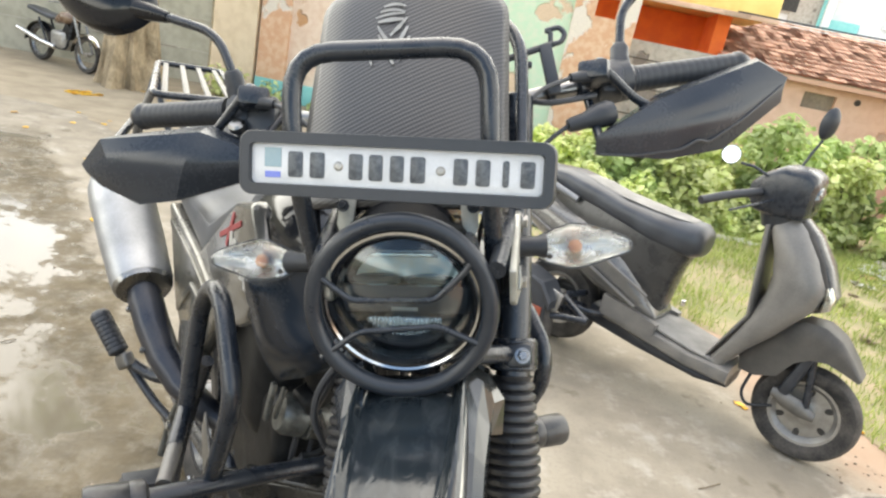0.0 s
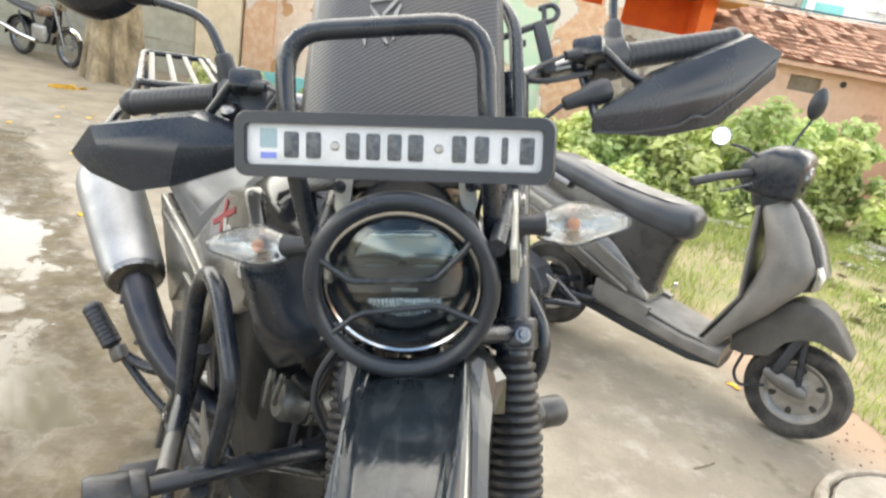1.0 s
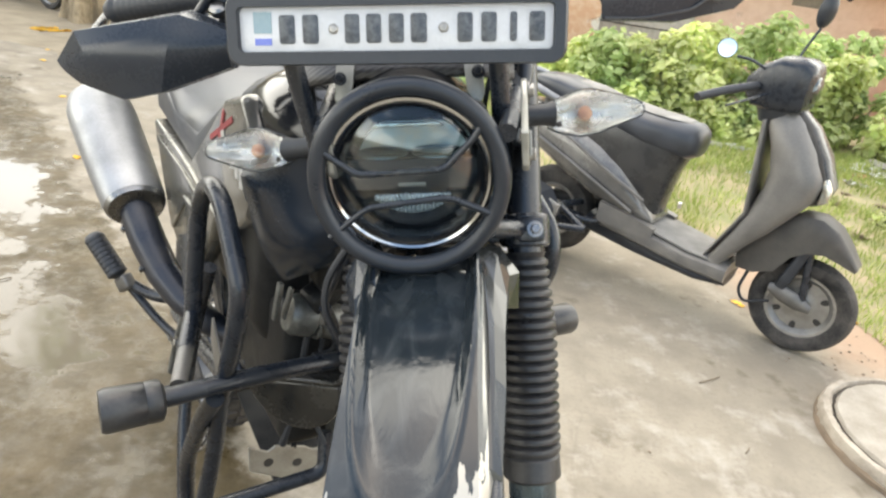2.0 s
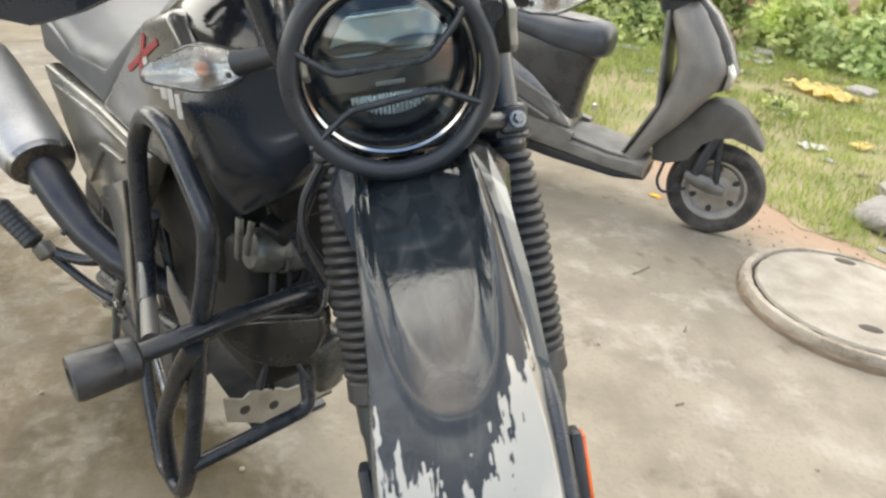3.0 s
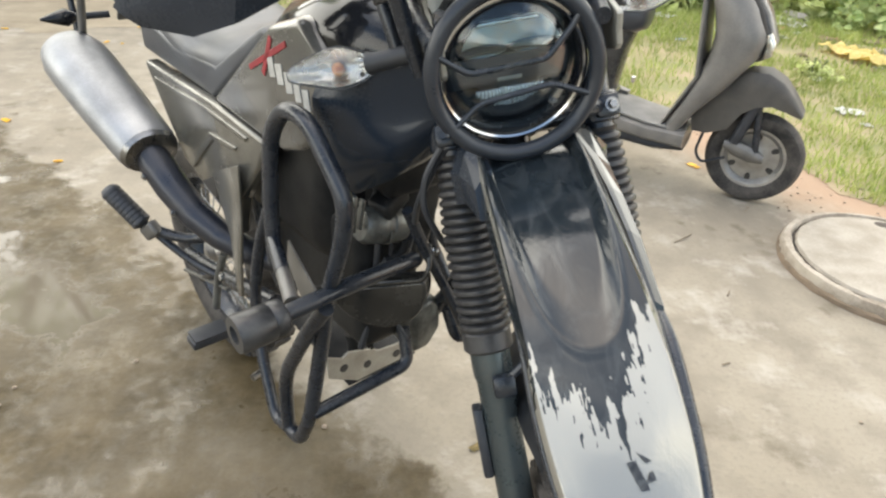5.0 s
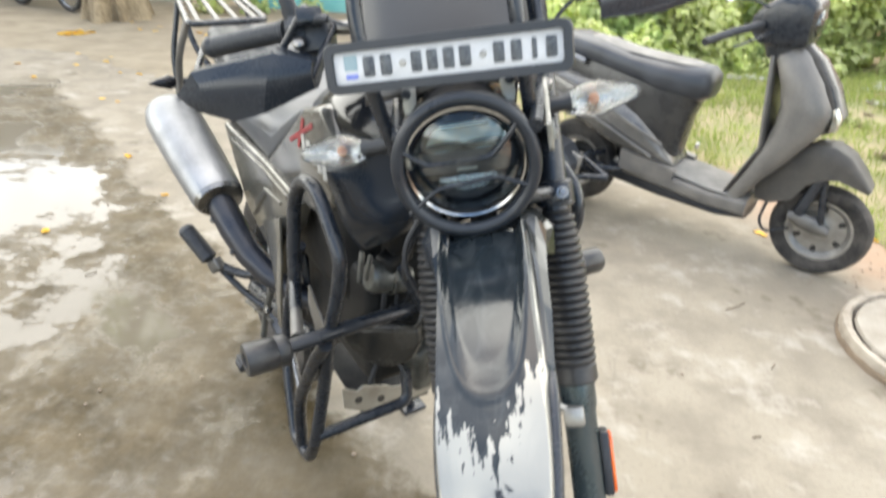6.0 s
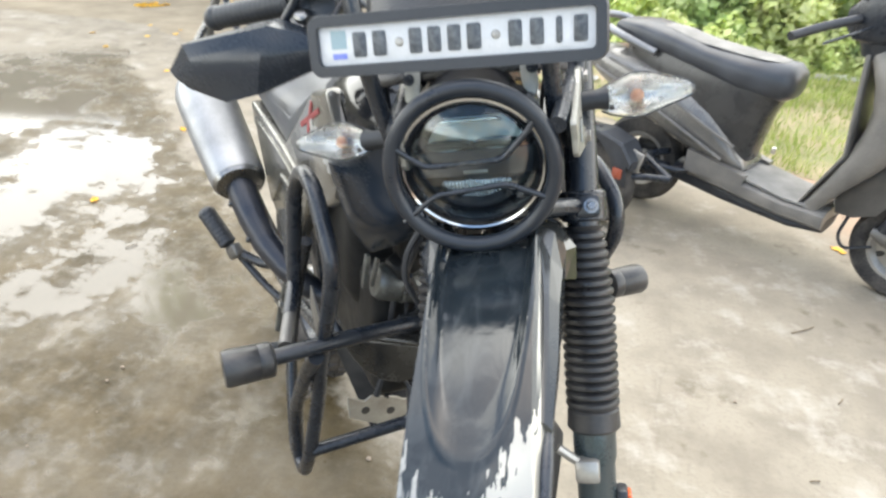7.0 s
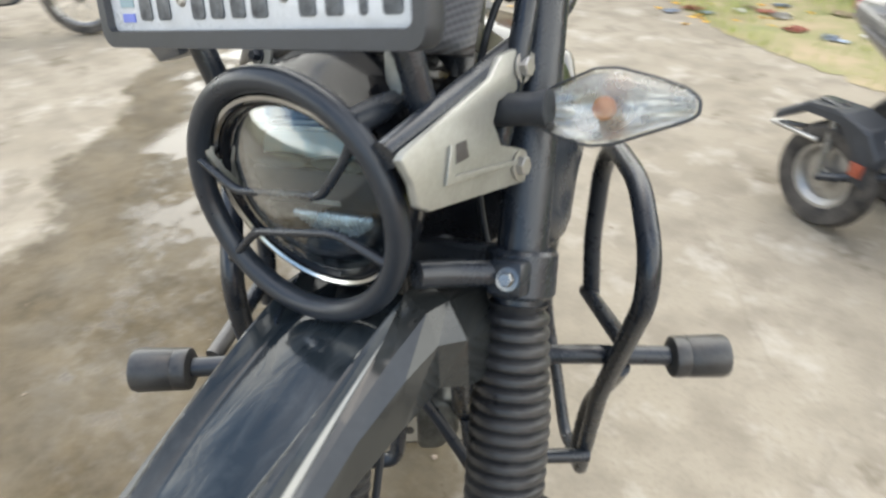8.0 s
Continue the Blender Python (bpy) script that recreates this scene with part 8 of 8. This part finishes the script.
# ---- the far parked motorcycle ----
FARB = Matrix(((-0.276, 0.961, 0, -6.99), (-0.961, -0.276, 0, 7.35), (0, 0, 1, 0), (0, 0, 0, 1))) @ Matrix.Diagonal((0.8, 0.8, 0.8, 1))
farbike = thing("parked_motorcycle", (-6.5, 7.1, 0.0), "old black commuter motorcycle parked by the block wall", "motorcycle")
wheel(farbike, FARB @ Matrix.Translation((0, 1.12, 0.30)), 0.30, 0.08, 0.235, 24, TYRE, STEEL, "front_wheel")
wheel(farbike, FARB @ Matrix.Translation((0, -0.08, 0.30)), 0.30, 0.09, 0.235, 24, TYRE, STEEL, "rear_wheel")
part("fuel_tank", loft([ring_at(y, z, hx, hz) for y, z, hx, hz in ((0.82, 0.80, 0.06, 0.05), (0.72, 0.80, 0.13, 0.10), (0.55, 0.78, 0.14, 0.10), (0.4, 0.73, 0.09, 0.06))]), mat("brown_tank_paint", (0.12, 0.07, 0.04), (0.2, 0.13, 0.08), 0.3, coat=0.4), farbike, "dusty brown fuel tank", mx=FARB)
part("seat", loft([ring_at(y, z, hx, hz, 0, 20, 3) for y, z, hx, hz in ((0.42, 0.75, 0.09, 0.04), (0.2, 0.76, 0.13, 0.05), (-0.1, 0.80, 0.13, 0.05), (-0.32, 0.82, 0.1, 0.04))]), SEAT, farbike, mx=FARB)
part("engine", box((0.26, 0.36, 0.3), (0, 0.5, 0.42), bevel=0.06, seg=3), ALLOY, farbike, "grey engine block", mx=FARB)
part("cylinder", box((0.16, 0.16, 0.24), (0, 0.66, 0.58), (-30, 0, 0), 0.02), ENGINE, farbike, mx=FARB)
part("silencer", tube([(0.14, 0.5, 0.3), (0.16, 0.15, 0.34), (0.17, -0.45, 0.46)], 0.042, 16, bend=0.1), CHROME, farbike, "chrome silencer", mx=FARB)
for s in (1, -1):
    part("fork_leg", rod((0.09 * s, 0.86, 0.92), (0.09 * s, 1.12, 0.30), 0.022, 12), STEEL, farbike, mx=FARB)
    part("frame_tube", tube([(0.05 * s, 0.84, 0.84), (0.1 * s, 0.72, 0.3), (0.1 * s, 0.25, 0.28), (0.1 * s, 0.0, 0.7)], 0.018, 10, bend=0.08), BLACK_POWDER, farbike, mx=FARB)
    part("swing_arm", rod((0.1 * s, 0.3, 0.34), (0.1 * s, -0.08, 0.30), 0.018, 10), BLACK_POWDER, farbike, mx=FARB)
    part("handlebar", tube([(0.04 * s, 0.82, 0.95), (0.2 * s, 0.78, 1.03), (0.36 * s, 0.66, 1.02)], 0.012, 10, bend=0.06), STEEL, farbike, mx=FARB)
rows = []
for i in range(12):
    a = math.radians(30 + 150 * i / 11)
    rows.append([Vector((0.07 * q, 1.12 + 0.335 * math.cos(a), 0.30 + 0.335 * math.sin(a) - 0.03 * q * q)) for q in (-1, -0.5, 0, 0.5, 1)])
part("front_mudguard", loft(rows, closed=False), CHROME, farbike, "chrome mudguard", mx=FARB)
rows = [[Vector((0.08 * q, -0.08 + 0.35 * math.cos(a), 0.30 + 0.35 * math.sin(a) - 0.03 * q * q)) for q in (-1, -0.5, 0, 0.5, 1)] for a in [math.radians(40 + 140 * i / 11) for i in range(12)]]
part("rear_mudguard", loft(rows, closed=False), BLACK_GLOSS, farbike, mx=FARB)
part("headlamp", lathe([(0.0, -0.1), (0.07, -0.06), (0.095, 0.0), (0.0, 0.02)], 24, None, aim((0, 0.96, 0.93), (0, 1.1, 0.91))), CHROME, farbike, mx=FARB)


SIDE = Matrix.Translation((-5.137, 1.058, 0)) @ pose(0, 0, 0, 0, 0, math.degrees(math.atan2(-0.64, 0.77)))
other = copy_thing(farbike, SIDE @ Matrix.Diagonal((0.85, 0.85, 0.85, 1)) @ FARB.inverted() @ Matrix.Translation(ORIGIN[farbike.name]))
tagged(other, "dark commuter motorcycle standing at the edge of the lane")


# ---- tree by the wall ----
tree = thing("tree", (-5.42, 6.95, 0.0), "old tree with a thick grey-brown trunk beside the wall", "tree")


def trunk():
    rows = []
    for i in range(22):
        t = i / 21
        z = 3.4 * t ** 1.3
        r = 0.235 + 0.12 * math.exp(-z * 2.4) + 0.015 * math.sin(z * 5)
        row = []
        for j in range(56):
            a = 2 * math.pi * j / 56
            flare = 0.10 * math.exp(-z * 3.2) * max(0, math.cos(a * 5 + 0.6)) + 0.03 * math.sin(a * 3 + z * 1.5) + 0.05 * math.sin(a * 7 + 0.8 * math.sin(z * 2)) + 0.025 * math.sin(a * 13 + 2 * z) + 0.05 * noise.noise(Vector((math.cos(a) * 3, math.sin(a) * 3, z * 1.6)))
            row.append(Vector((-5.40 + 0.05 * z + (r + flare) * math.cos(a), 6.95 - 0.04 * z + (r + flare) * math.sin(a), z)))
        rows.append(row)
    b = loft(rows)
    for dx, dy, dz in ((-1.1, 0.4, 1.6), (0.9, -0.6, 1.8), (0.3, 1.0, 1.9), (-0.5, -0.9, 1.7)):
        p = Vector((-5.38, 6.81, 3.3))
        q = p + Vector((dx, dy, dz))
        path = [p, p.lerp(q, 0.4) + Vector((0, 0, 0.25)), q]
        bb = rounded(path, 0.5, 5)
        tube(path, 0.1, 10, False, 0.5, b, [0.12 - 0.09 * k / (len(bb) - 1) for k in range(len(bb))])
    part("trunk", b, BARK, tree, "gnarled grey-brown trunk")


trunk()


def leaves(name, parent, centres, n, size, material, seed, flatten=0.55, droop=0.3, label=""):
    """Many folded leaves round the given (x, y, z, radius) clumps, as one mesh."""
    rng = np.random.default_rng(seed)
    V, F = [], []
    tot = sum(c[3] ** 2 for c in centres)
    for cx, cy, cz, rad in centres:
        k = max(4, int(n * rad ** 2 / tot))
        d = rng.normal(size=(k, 3)); d /= np.linalg.norm(d, axis=1)[:, None]
        rr = rad * rng.uniform(0.25, 1.0, k) ** 0.6
        P = np.array([cx, cy, cz]) + d * rr[:, None] * np.array([1, 1, 0.85])
        for p, out in zip(P, d):
            if p[2] < 0.02:
                continue
            s = size * rng.uniform(0.55, 1.25)
            up = np.array([0, 0, 1.0]) * flatten + out * 0.5 + rng.normal(size=3) * 0.35
            up /= np.linalg.norm(up)
            ax = np.cross(up, rng.normal(size=3)); ax /= np.linalg.norm(ax)
            sd = np.cross(up, ax)
            i = len(V)
            w = s * rng.uniform(0.32, 0.46)
            V += [p - ax * s * 0.5, p + sd * w * 0.9 - ax * s * 0.1 + up * w * 0.3, p + sd * w * 0.6 + ax * s * 0.25 + up * w * 0.2, p + ax * s * 0.55 - up * s * droop * 0.4, p - sd * w * 0.6 + ax * s * 0.25 + up * w * 0.2, p - sd * w * 0.9 - ax * s * 0.1 + up * w * 0.3, p + ax * s * 0.1]
            F += [(i, i + 1, i + 6), (i + 1, i + 2, i + 6), (i + 2, i + 3, i + 6), (i + 3, i + 4, i + 6), (i + 4, i + 5, i + 6), (i + 5, i, i + 6)]
    me = bpy.data.meshes.new(name)
    me.from_pydata([tuple(v) for v in V], [], F)
    me.materials.append(material)
    ob = new(name, me)
    ob.parent = parent
    if parent.name in ORIGIN:
        ob.matrix_parent_inverse = Matrix.Translation(-ORIGIN[parent.name])
    if label:
        ob["label"] = label
    return ob


leaves("crown", tree, [(-6.4, 7.2, 5.0, 0.8), (-4.6, 6.3, 5.2, 0.8), (-5.1, 7.8, 5.3, 0.8), (-5.9, 6.0, 5.1, 0.75), (-5.4, 6.9, 5.7, 0.9)], 3200, 0.12, LEAF_DARK, 21)


# ---- shrubs, weeds and grass ----
def shrub(at, height, width, seed, material, size, n, label):
    rng = random.Random(seed)
    x, y = at
    s = thing("shrub", (x, y, 0.0), label, "shrub", "weeds on the plot")
    b = bmesh.new()
    cl = []
    for i in range(9):
        a = rng.uniform(0, 2 * math.pi)
        r = width * rng.uniform(0.1, 0.8)
        h = height * rng.uniform(0.45, 1.0) * (1 - 0.35 * (r / width) ** 2)
        top = Vector((x + r * math.cos(a), y + r * math.sin(a), h))
        tube([(x + 0.1 * math.cos(a), y + 0.1 * math.sin(a), 0), (x + 0.45 * r * math.cos(a), y + 0.45 * r * math.sin(a), h * 0.55), tuple(top)], 0.008, 6, False, 0.1, b)
        part("stem", b, STEM, s)
        b = bmesh.new()
        cl.append((top.x, top.y, top.z - 0.08, width * rng.uniform(0.25, 0.42)))
        cl.append((x + 0.6 * r * math.cos(a), y + 0.6 * r * math.sin(a), h * 0.5, width * rng.uniform(0.25, 0.4)))
        cl.append((x + 1.15 * r * math.cos(a), y + 1.15 * r * math.sin(a) - 0.05, h * 0.2, width * rng.uniform(0.22, 0.36)))
    b.free()
    leaves("foliage", s, cl, n, size, material, seed)


rs = random.Random(8)
for i in range(17):
    x = -0.9 + 0.42 * i + rs.uniform(-0.15, 0.15)
    h = 0.78 + 0.5 * smooth(0.2, 2.4, x) - 0.45 * smooth(2.9, 3.6, x) + rs.uniform(-0.14, 0.14)
    shrub((x, 7.1 + rs.uniform(-0.3, 0.5)), h, 0.55, 100 + i, LEAF if i % 4 else LEAF_DARK, 0.108, 2300 if x < 3.0 else 900, "leafy green weed clump in front of the houses")
for i, (x, y, h, w) in enumerate(((0.3, 6.5, 0.5, 0.45), (1.05, 6.6, 0.5, 0.45), (1.9, 6.7, 0.45, 0.4), (2.6, 6.9, 0.5, 0.45), (3.55, 7.6, 1.3, 0.4), (2.9, 7.8, 1.35, 0.4), (4.3, 5.95, 0.55, 0.5), (4.8, 6.3, 0.75, 0.55), (5.7, 6.4, 1.0, 0.65), (2.75, 4.35, 0.16, 0.2), (2.35, 4.9, 0.14, 0.18))):
    shrub((x, y), h, w, 140 + i, LEAF_DARK if i in (4, 5, 6, 7, 8) else LEAF, 0.10 if h > 0.2 else 0.05, 1400 if h > 0.2 else 300, "leafy green shrub at the edge of the plot" if h > 0.2 else "low tuft of weeds in the grass")


for i, (x, y, h, w) in enumerate(((-4.55, 7.75, 0.5, 0.35), (-4.1, 8.1, 0.32, 0.3), (-3.3, 8.2, 0.25, 0.3))):
    shrub((x, y), h, w, 180 + i, LEAF_DARK if i else LEAF, 0.09, 260, "small weed growing at the foot of the old wall")


def inside(p, poly):
    x, y = p
    c = False
    for i in range(len(poly)):
        (x0, y0), (x1, y1) = poly[i - 1], poly[i]
        if (y0 > y) != (y1 > y) and x < (x1 - x0) * (y - y0) / (y1 - y0) + x0:
            c = not c
    return c


def grass_field():
    rng = random.Random(17)
    V, F = [], []
    area = EDGE[:-1] + [(7.0, 1.0), (7.0, 7.0), (-1.9, 7.0)]
    for _ in range(110000):
        x, y = rng.uniform(-1.9, 6.8), rng.uniform(1.1, 7.0)
        if not inside((x, y), area):
            continue
        d = noise.noise(Vector((x * 0.9, y * 0.9, 0)))
        d2 = noise.noise(Vector((x * 3.1, y * 3.1, 4)))
        if d + 0.5 * d2 < rng.uniform(-0.6, 0.1) - 0.10 * max(0, y - 4.3):
            continue
        if x < 0.3 and rng.random() < 0.72 + 0.25 * math.sin(3 * x + 2 * y):
            continue
        h = rng.uniform(0.025, 0.07) * (1 + 0.9 * max(0, d2)) * (1.0 + 0.12 * max(0, y - 4))
        a, w = rng.uniform(0, 6.283), rng.uniform(0.002, 0.004) * (1 + 0.12 * max(0, y - 3))
        lx, ly = rng.uniform(-1, 1) * h * 0.7, rng.uniform(-1, 1) * h * 0.7
        c, s = math.cos(a) * w, math.sin(a) * w
        i = len(V)
        V += [(x - c, y - s, 0.0), (x + c, y + s, 0.0), (x + c * 0.7 + lx * 0.35, y + s * 0.7 + ly * 0.35, h * 0.6), (x - c * 0.7 + lx * 0.35, y - s * 0.7 + ly * 0.35, h * 0.6), (x + lx, y + ly, h)]
        F += [(i, i + 1, i + 2, i + 3), (i + 3, i + 2, i + 4)]
    me = bpy.data.meshes.new("grass")
    me.from_pydata(V, [], F)
    me.materials.append(GRASS)
    tagged(new("grass", me), "short patchy green grass on the plot", "grass", kind="stuff")


grass_field()


# ---- stones, litter, petals, twigs ----
def lump(seed, squash=0.6, rough=0.35, sub=2):
    b = bmesh.new()
    bmesh.ops.create_icosphere(b, subdivisions=sub, radius=1)
    for v in b.verts:
        v.co *= 1 + rough * noise.noise(v.co * 1.6 + Vector((seed * 7.1, 0, 0)))
        v.co.z *= squash
        v.co.z = max(v.co.z, -0.3 * squash)
    return b


STONES = [mesh_from("stone", lump(i, 0.42), STONE) for i in range(4)]
for i, (x, y, s) in enumerate(((2.52, 2.32, 0.24), (2.72, 2.75, 0.13), (2.62, 2.15, 0.09), (2.95, 3.0, 0.12), (3.1, 2.5, 0.1), (1.5, 6.1, 0.12), (1.85, 6.2, 0.09), (3.6, 6.6, 0.13), (3.9, 5.2, 0.12), (4.2, 4.9, 0.15), (2.35, 1.85, 0.05), (2.2, 2.05, 0.035))):
    ob = new("stone", STONES[i % 4])
    ob.matrix_basis = pose(x, y, 0.3 * 0.42 * s, 0, 0, 67 * i) @ Matrix.Diagonal((s * 1.25, s, s, 1))
    tagged(ob, "rough dusty grey stone in the grass", "stone", "stones in the grass")


def pebbles():
    rng = random.Random(91)
    V, F = [], []
    base = lump(9, 0.6, 0.3, 1)
    base.verts.ensure_lookup_table()
    bv, bf = [v.co.copy() for v in base.verts], [tuple(v.index for v in f.verts) for f in base.faces]
    base.free()
    for _ in range(240):
        if rng.random() < 0.85:
            i = rng.randrange(3, len(EDGE) - 2)
            u = rng.random()
            x = EDGE[i][0] * (1 - u) + EDGE[i + 1][0] * u - abs(rng.gauss(0, 0.28))
            y = EDGE[i][1] * (1 - u) + EDGE[i + 1][1] * u - abs(rng.gauss(0, 0.28))
        else:
            x, y = rng.uniform(-2.5, 2.2), rng.uniform(-0.2, 3.5)
        s = rng.uniform(0.003, 0.0075) * (1.5 if rng.random() < 0.08 else 1)
        k = len(V)
        V += [(x + c.x * s, y + c.y * s, 0.004 + c.z * s) for c in bv]
        F += [tuple(k + j for j in f) for f in bf]
    me = bpy.data.meshes.new("gravel")
    me.from_pydata(V, [], F)
    me.materials.append(GRIT)
    tagged(new("gravel", me), "loose grit and small pebbles on the concrete", "gravel", kind="stuff")


pebbles()


def scrap(seed, n=7):
    """A crumpled sheet."""
    rng = random.Random(seed)
    b = bmesh.new()
    g = [[b.verts.new((i / (n - 1) - 0.5 + rng.uniform(-0.05, 0.05), j / (n - 1) - 0.5 + rng.uniform(-0.05, 0.05), 0.12 + 0.22 * abs(noise.noise(Vector((i * 0.7, j * 0.7, seed * 3.3)))) + rng.uniform(-0.05, 0.05))) for j in range(n)] for i in range(n)]
    for i in range(n - 1):
        for j in range(n - 1):
            if (i in (0, n - 2) and j in (0, n - 2)) and rng.random() < 0.6:
                continue
            b.faces.new((g[i][j], g[i + 1][j], g[i + 1][j + 1], g[i][j + 1]))
    z = min(v.co.z for v in b.verts)
    for v in b.verts:
        v.co.z -= z
    bmesh.ops.solidify(b, geom=b.faces[:], thickness=0.01)
    return b


SCRAPS = [mesh_from("litter", scrap(i), m, False) for i, m in enumerate((LITTER_W, LITTER_W, LITTER_B, LITTER_W, LITTER_R, LITTER_BLUE))]
WHAT = ("crumpled white plastic scrap", "torn white paper scrap", "brown torn paper scrap", "dirty white plastic bag", "red plastic wrapper scrap", "blue plastic wrapper scrap")
rl = random.Random(31)
spots = [(2.59, 3.49, 0.14, 0), (3.45, 6.4, 0.3, 3), (2.72, 4.25, 0.1, 1), (3.36, 6.2, 0.25, 0), (1.45, 6.0, 0.22, 3), (2.1, 6.3, 0.2, 1), (-0.69, 4.96, 0.12, 4), (-0.45, 4.9, 0.1, 5), (2.45, 4.9, 0.12, 2), (3.0, 5.6, 0.16, 0), (3.9, 5.6, 0.2, 2), (2.95, 3.9, 0.1, 2), (3.2, 3.4, 0.12, 0), (-0.2, 5.1, 0.13, 0), (-1.0, 5.3, 0.1, 4)]
spots += [(rl.uniform(-1.6, 0.6), rl.uniform(4.7, 6.2), rl.uniform(0.05, 0.14), rl.choice((0, 1, 2, 2, 4, 5, 2))) for _ in range(26)]
spots += [(rl.uniform(0.2, 4.5), rl.uniform(5.2, 6.6), rl.uniform(0.06, 0.18), rl.choice((0, 1, 2, 3, 2, 0, 4, 5))) for _ in range(34)]
spots += [(rl.uniform(2.3, 4.2), rl.uniform(2.4, 5.2), rl.uniform(0.04, 0.09), rl.choice((0, 2, 2, 1))) for _ in range(22)]
for i, (x, y, s, k) in enumerate(spots):
    ob = new("litter", SCRAPS[k])
    ob.matrix_basis = pose(x, y, 0.01, 0, 0, 40 * i) @ Matrix.Diagonal((s * 1.3, s, s * 0.8, 1))
    tagged(ob, WHAT[k] + " lying in the grass", "litter", "litter on the plot")
b = scrap(44, 12)
solo("cloth", b, CLOTH, "crumpled yellow plastic sheet lying in the grass", "cloth", mx=pose(3.42, 4.98, 0.02, 0, 0, -68) @ Matrix.Diagonal((0.6, 0.3, 0.42, 1)))
b = scrap(45, 9)
solo("cloth", b, CLOTH, "small yellow plastic bag in the grass", "cloth", mx=pose(2.95, 3.55, 0.02, 0, 0, 20) @ Matrix.Diagonal((0.16, 0.1, 0.16, 1)))

PETAL = mesh_from("petal", scrap(60, 5), YELLOW)
rp2 = random.Random(12)
petals = [(1.23, 2.49, 0.05), (1.25, 2.46, 0.035), (1.82, 2.55, 0.045), (-2.42, 2.6, 0.06), (-1.9, 2.13, 0.04), (0.30, -0.02, 0.045), (-2.2, 1.6, 0.05)]
petals += [(-5.2 + rp2.gauss(0, 0.06), 5.82 + rp2.gauss(0, 0.09), rp2.uniform(0.06, 0.13)) for _ in range(22)]
petals += [(-4.4 + rp2.gauss(0, 0.5), 6.4 + rp2.gauss(0, 0.3), rp2.uniform(0.05, 0.09)) for _ in range(10)]
petals += [(rp2.uniform(-4.8, -2.5), rp2.uniform(3.2, 5.2), rp2.uniform(0.03, 0.06)) for _ in range(14)]
petals += [(rp2.uniform(-1.8, -0.6), rp2.uniform(4.6, 5.6), rp2.uniform(0.04, 0.07)) for _ in range(16)]
for i, (x, y, s) in enumerate(petals):
    ob = new("petal", PETAL)
    ob.matrix_basis = pose(x, y, 0.004, 0, 0, 53 * i) @ Matrix.Diagonal((s, s * 0.7, s * 0.7, 1))
    tagged(ob, "yellow fallen petal on the ground", "petal", "fallen yellow petals")
b = scrap(71, 8)
solo("dry_leaf", b, DRY_LEAF, "curled dry yellowish leaf on the concrete", "leaf", mx=pose(0.06, 0.52, 0.002, 0, 0, 35) @ Matrix.Diagonal((0.07, 0.022, 0.04, 1)))
for i, (x, y, a, L) in enumerate(((0.66, 0.34, -30, 0.05), (0.55, 0.45, 10, 0.03), (1.0, 1.3, 60, 0.04), (0.85, 0.9, 20, 0.03), (2.02, 2.2, 15, 0.12), (2.0, 2.3, -20, 0.08), (0.95, 1.7, 40, 0.12), (-1.75, 1.3, 60, 0.05))):
    c, s = math.cos(radians(a)) * L, math.sin(radians(a)) * L
    solo("twig", tube([(x - 0.5 * c, y - 0.5 * s, 0.004), (x + s * 0.05, y - c * 0.05, 0.007), (x + 0.5 * c, y + 0.5 * s, 0.004)], 0.0024, 6, bend=0.02), TWIG, "short dry brown twig on the ground", "twig", group="twigs on the lane")

# ---- clay tiles of the low house, pieces that share one mesh ----
def tile_mesh():
    rows = []
    for i in range(2):
        y = 0.29 * i
        rows.append([Vector((0.13 * (j / 6 - 0.5), y, 0.0035 * math.cos(math.pi * 2 * j / 6) + 0.02 * (1 - i))) for j in range(7)])
    b = loft(rows, closed=False)
    bmesh.ops.solidify(b, geom=b.faces[:], thickness=0.006)
    return mesh_from("tile", b, TILE, False)


TILE_MESH = tile_mesh()
slope = math.degrees(math.atan2(2.70 - 1.78, 12.9 - 9.72))
rt = random.Random(2)
deck = bpy.data.objects["roof_deck"]
V, F = [], []
for r in range(13):
    for c in range(54):
        d = 0.26 * r - 0.02
        m = pose(2.03 + 0.131 * c + rt.uniform(-0.004, 0.004), 9.72 + d * math.cos(radians(slope)), 1.812 + d * math.sin(radians(slope)) + rt.uniform(-0.002, 0.001), slope, 0, rt.uniform(-0.3, 0.3))
        if c < 22:
            ob = new("tile", TILE_MESH)
            ob.parent = deck
            ob.matrix_basis = m
            continue
        k = len(V)
        V += [tuple(m @ v.co) for v in TILE_MESH.vertices]
        F += [tuple(k + i for i in p.vertices) for p in TILE_MESH.polygons]
me = bpy.data.meshes.new("tile_field")
me.from_pydata(V, [], F)
me.materials.append(TILE)
tf = new("tile_field", me)
tf.parent = deck
tf["kind"] = "stuff"
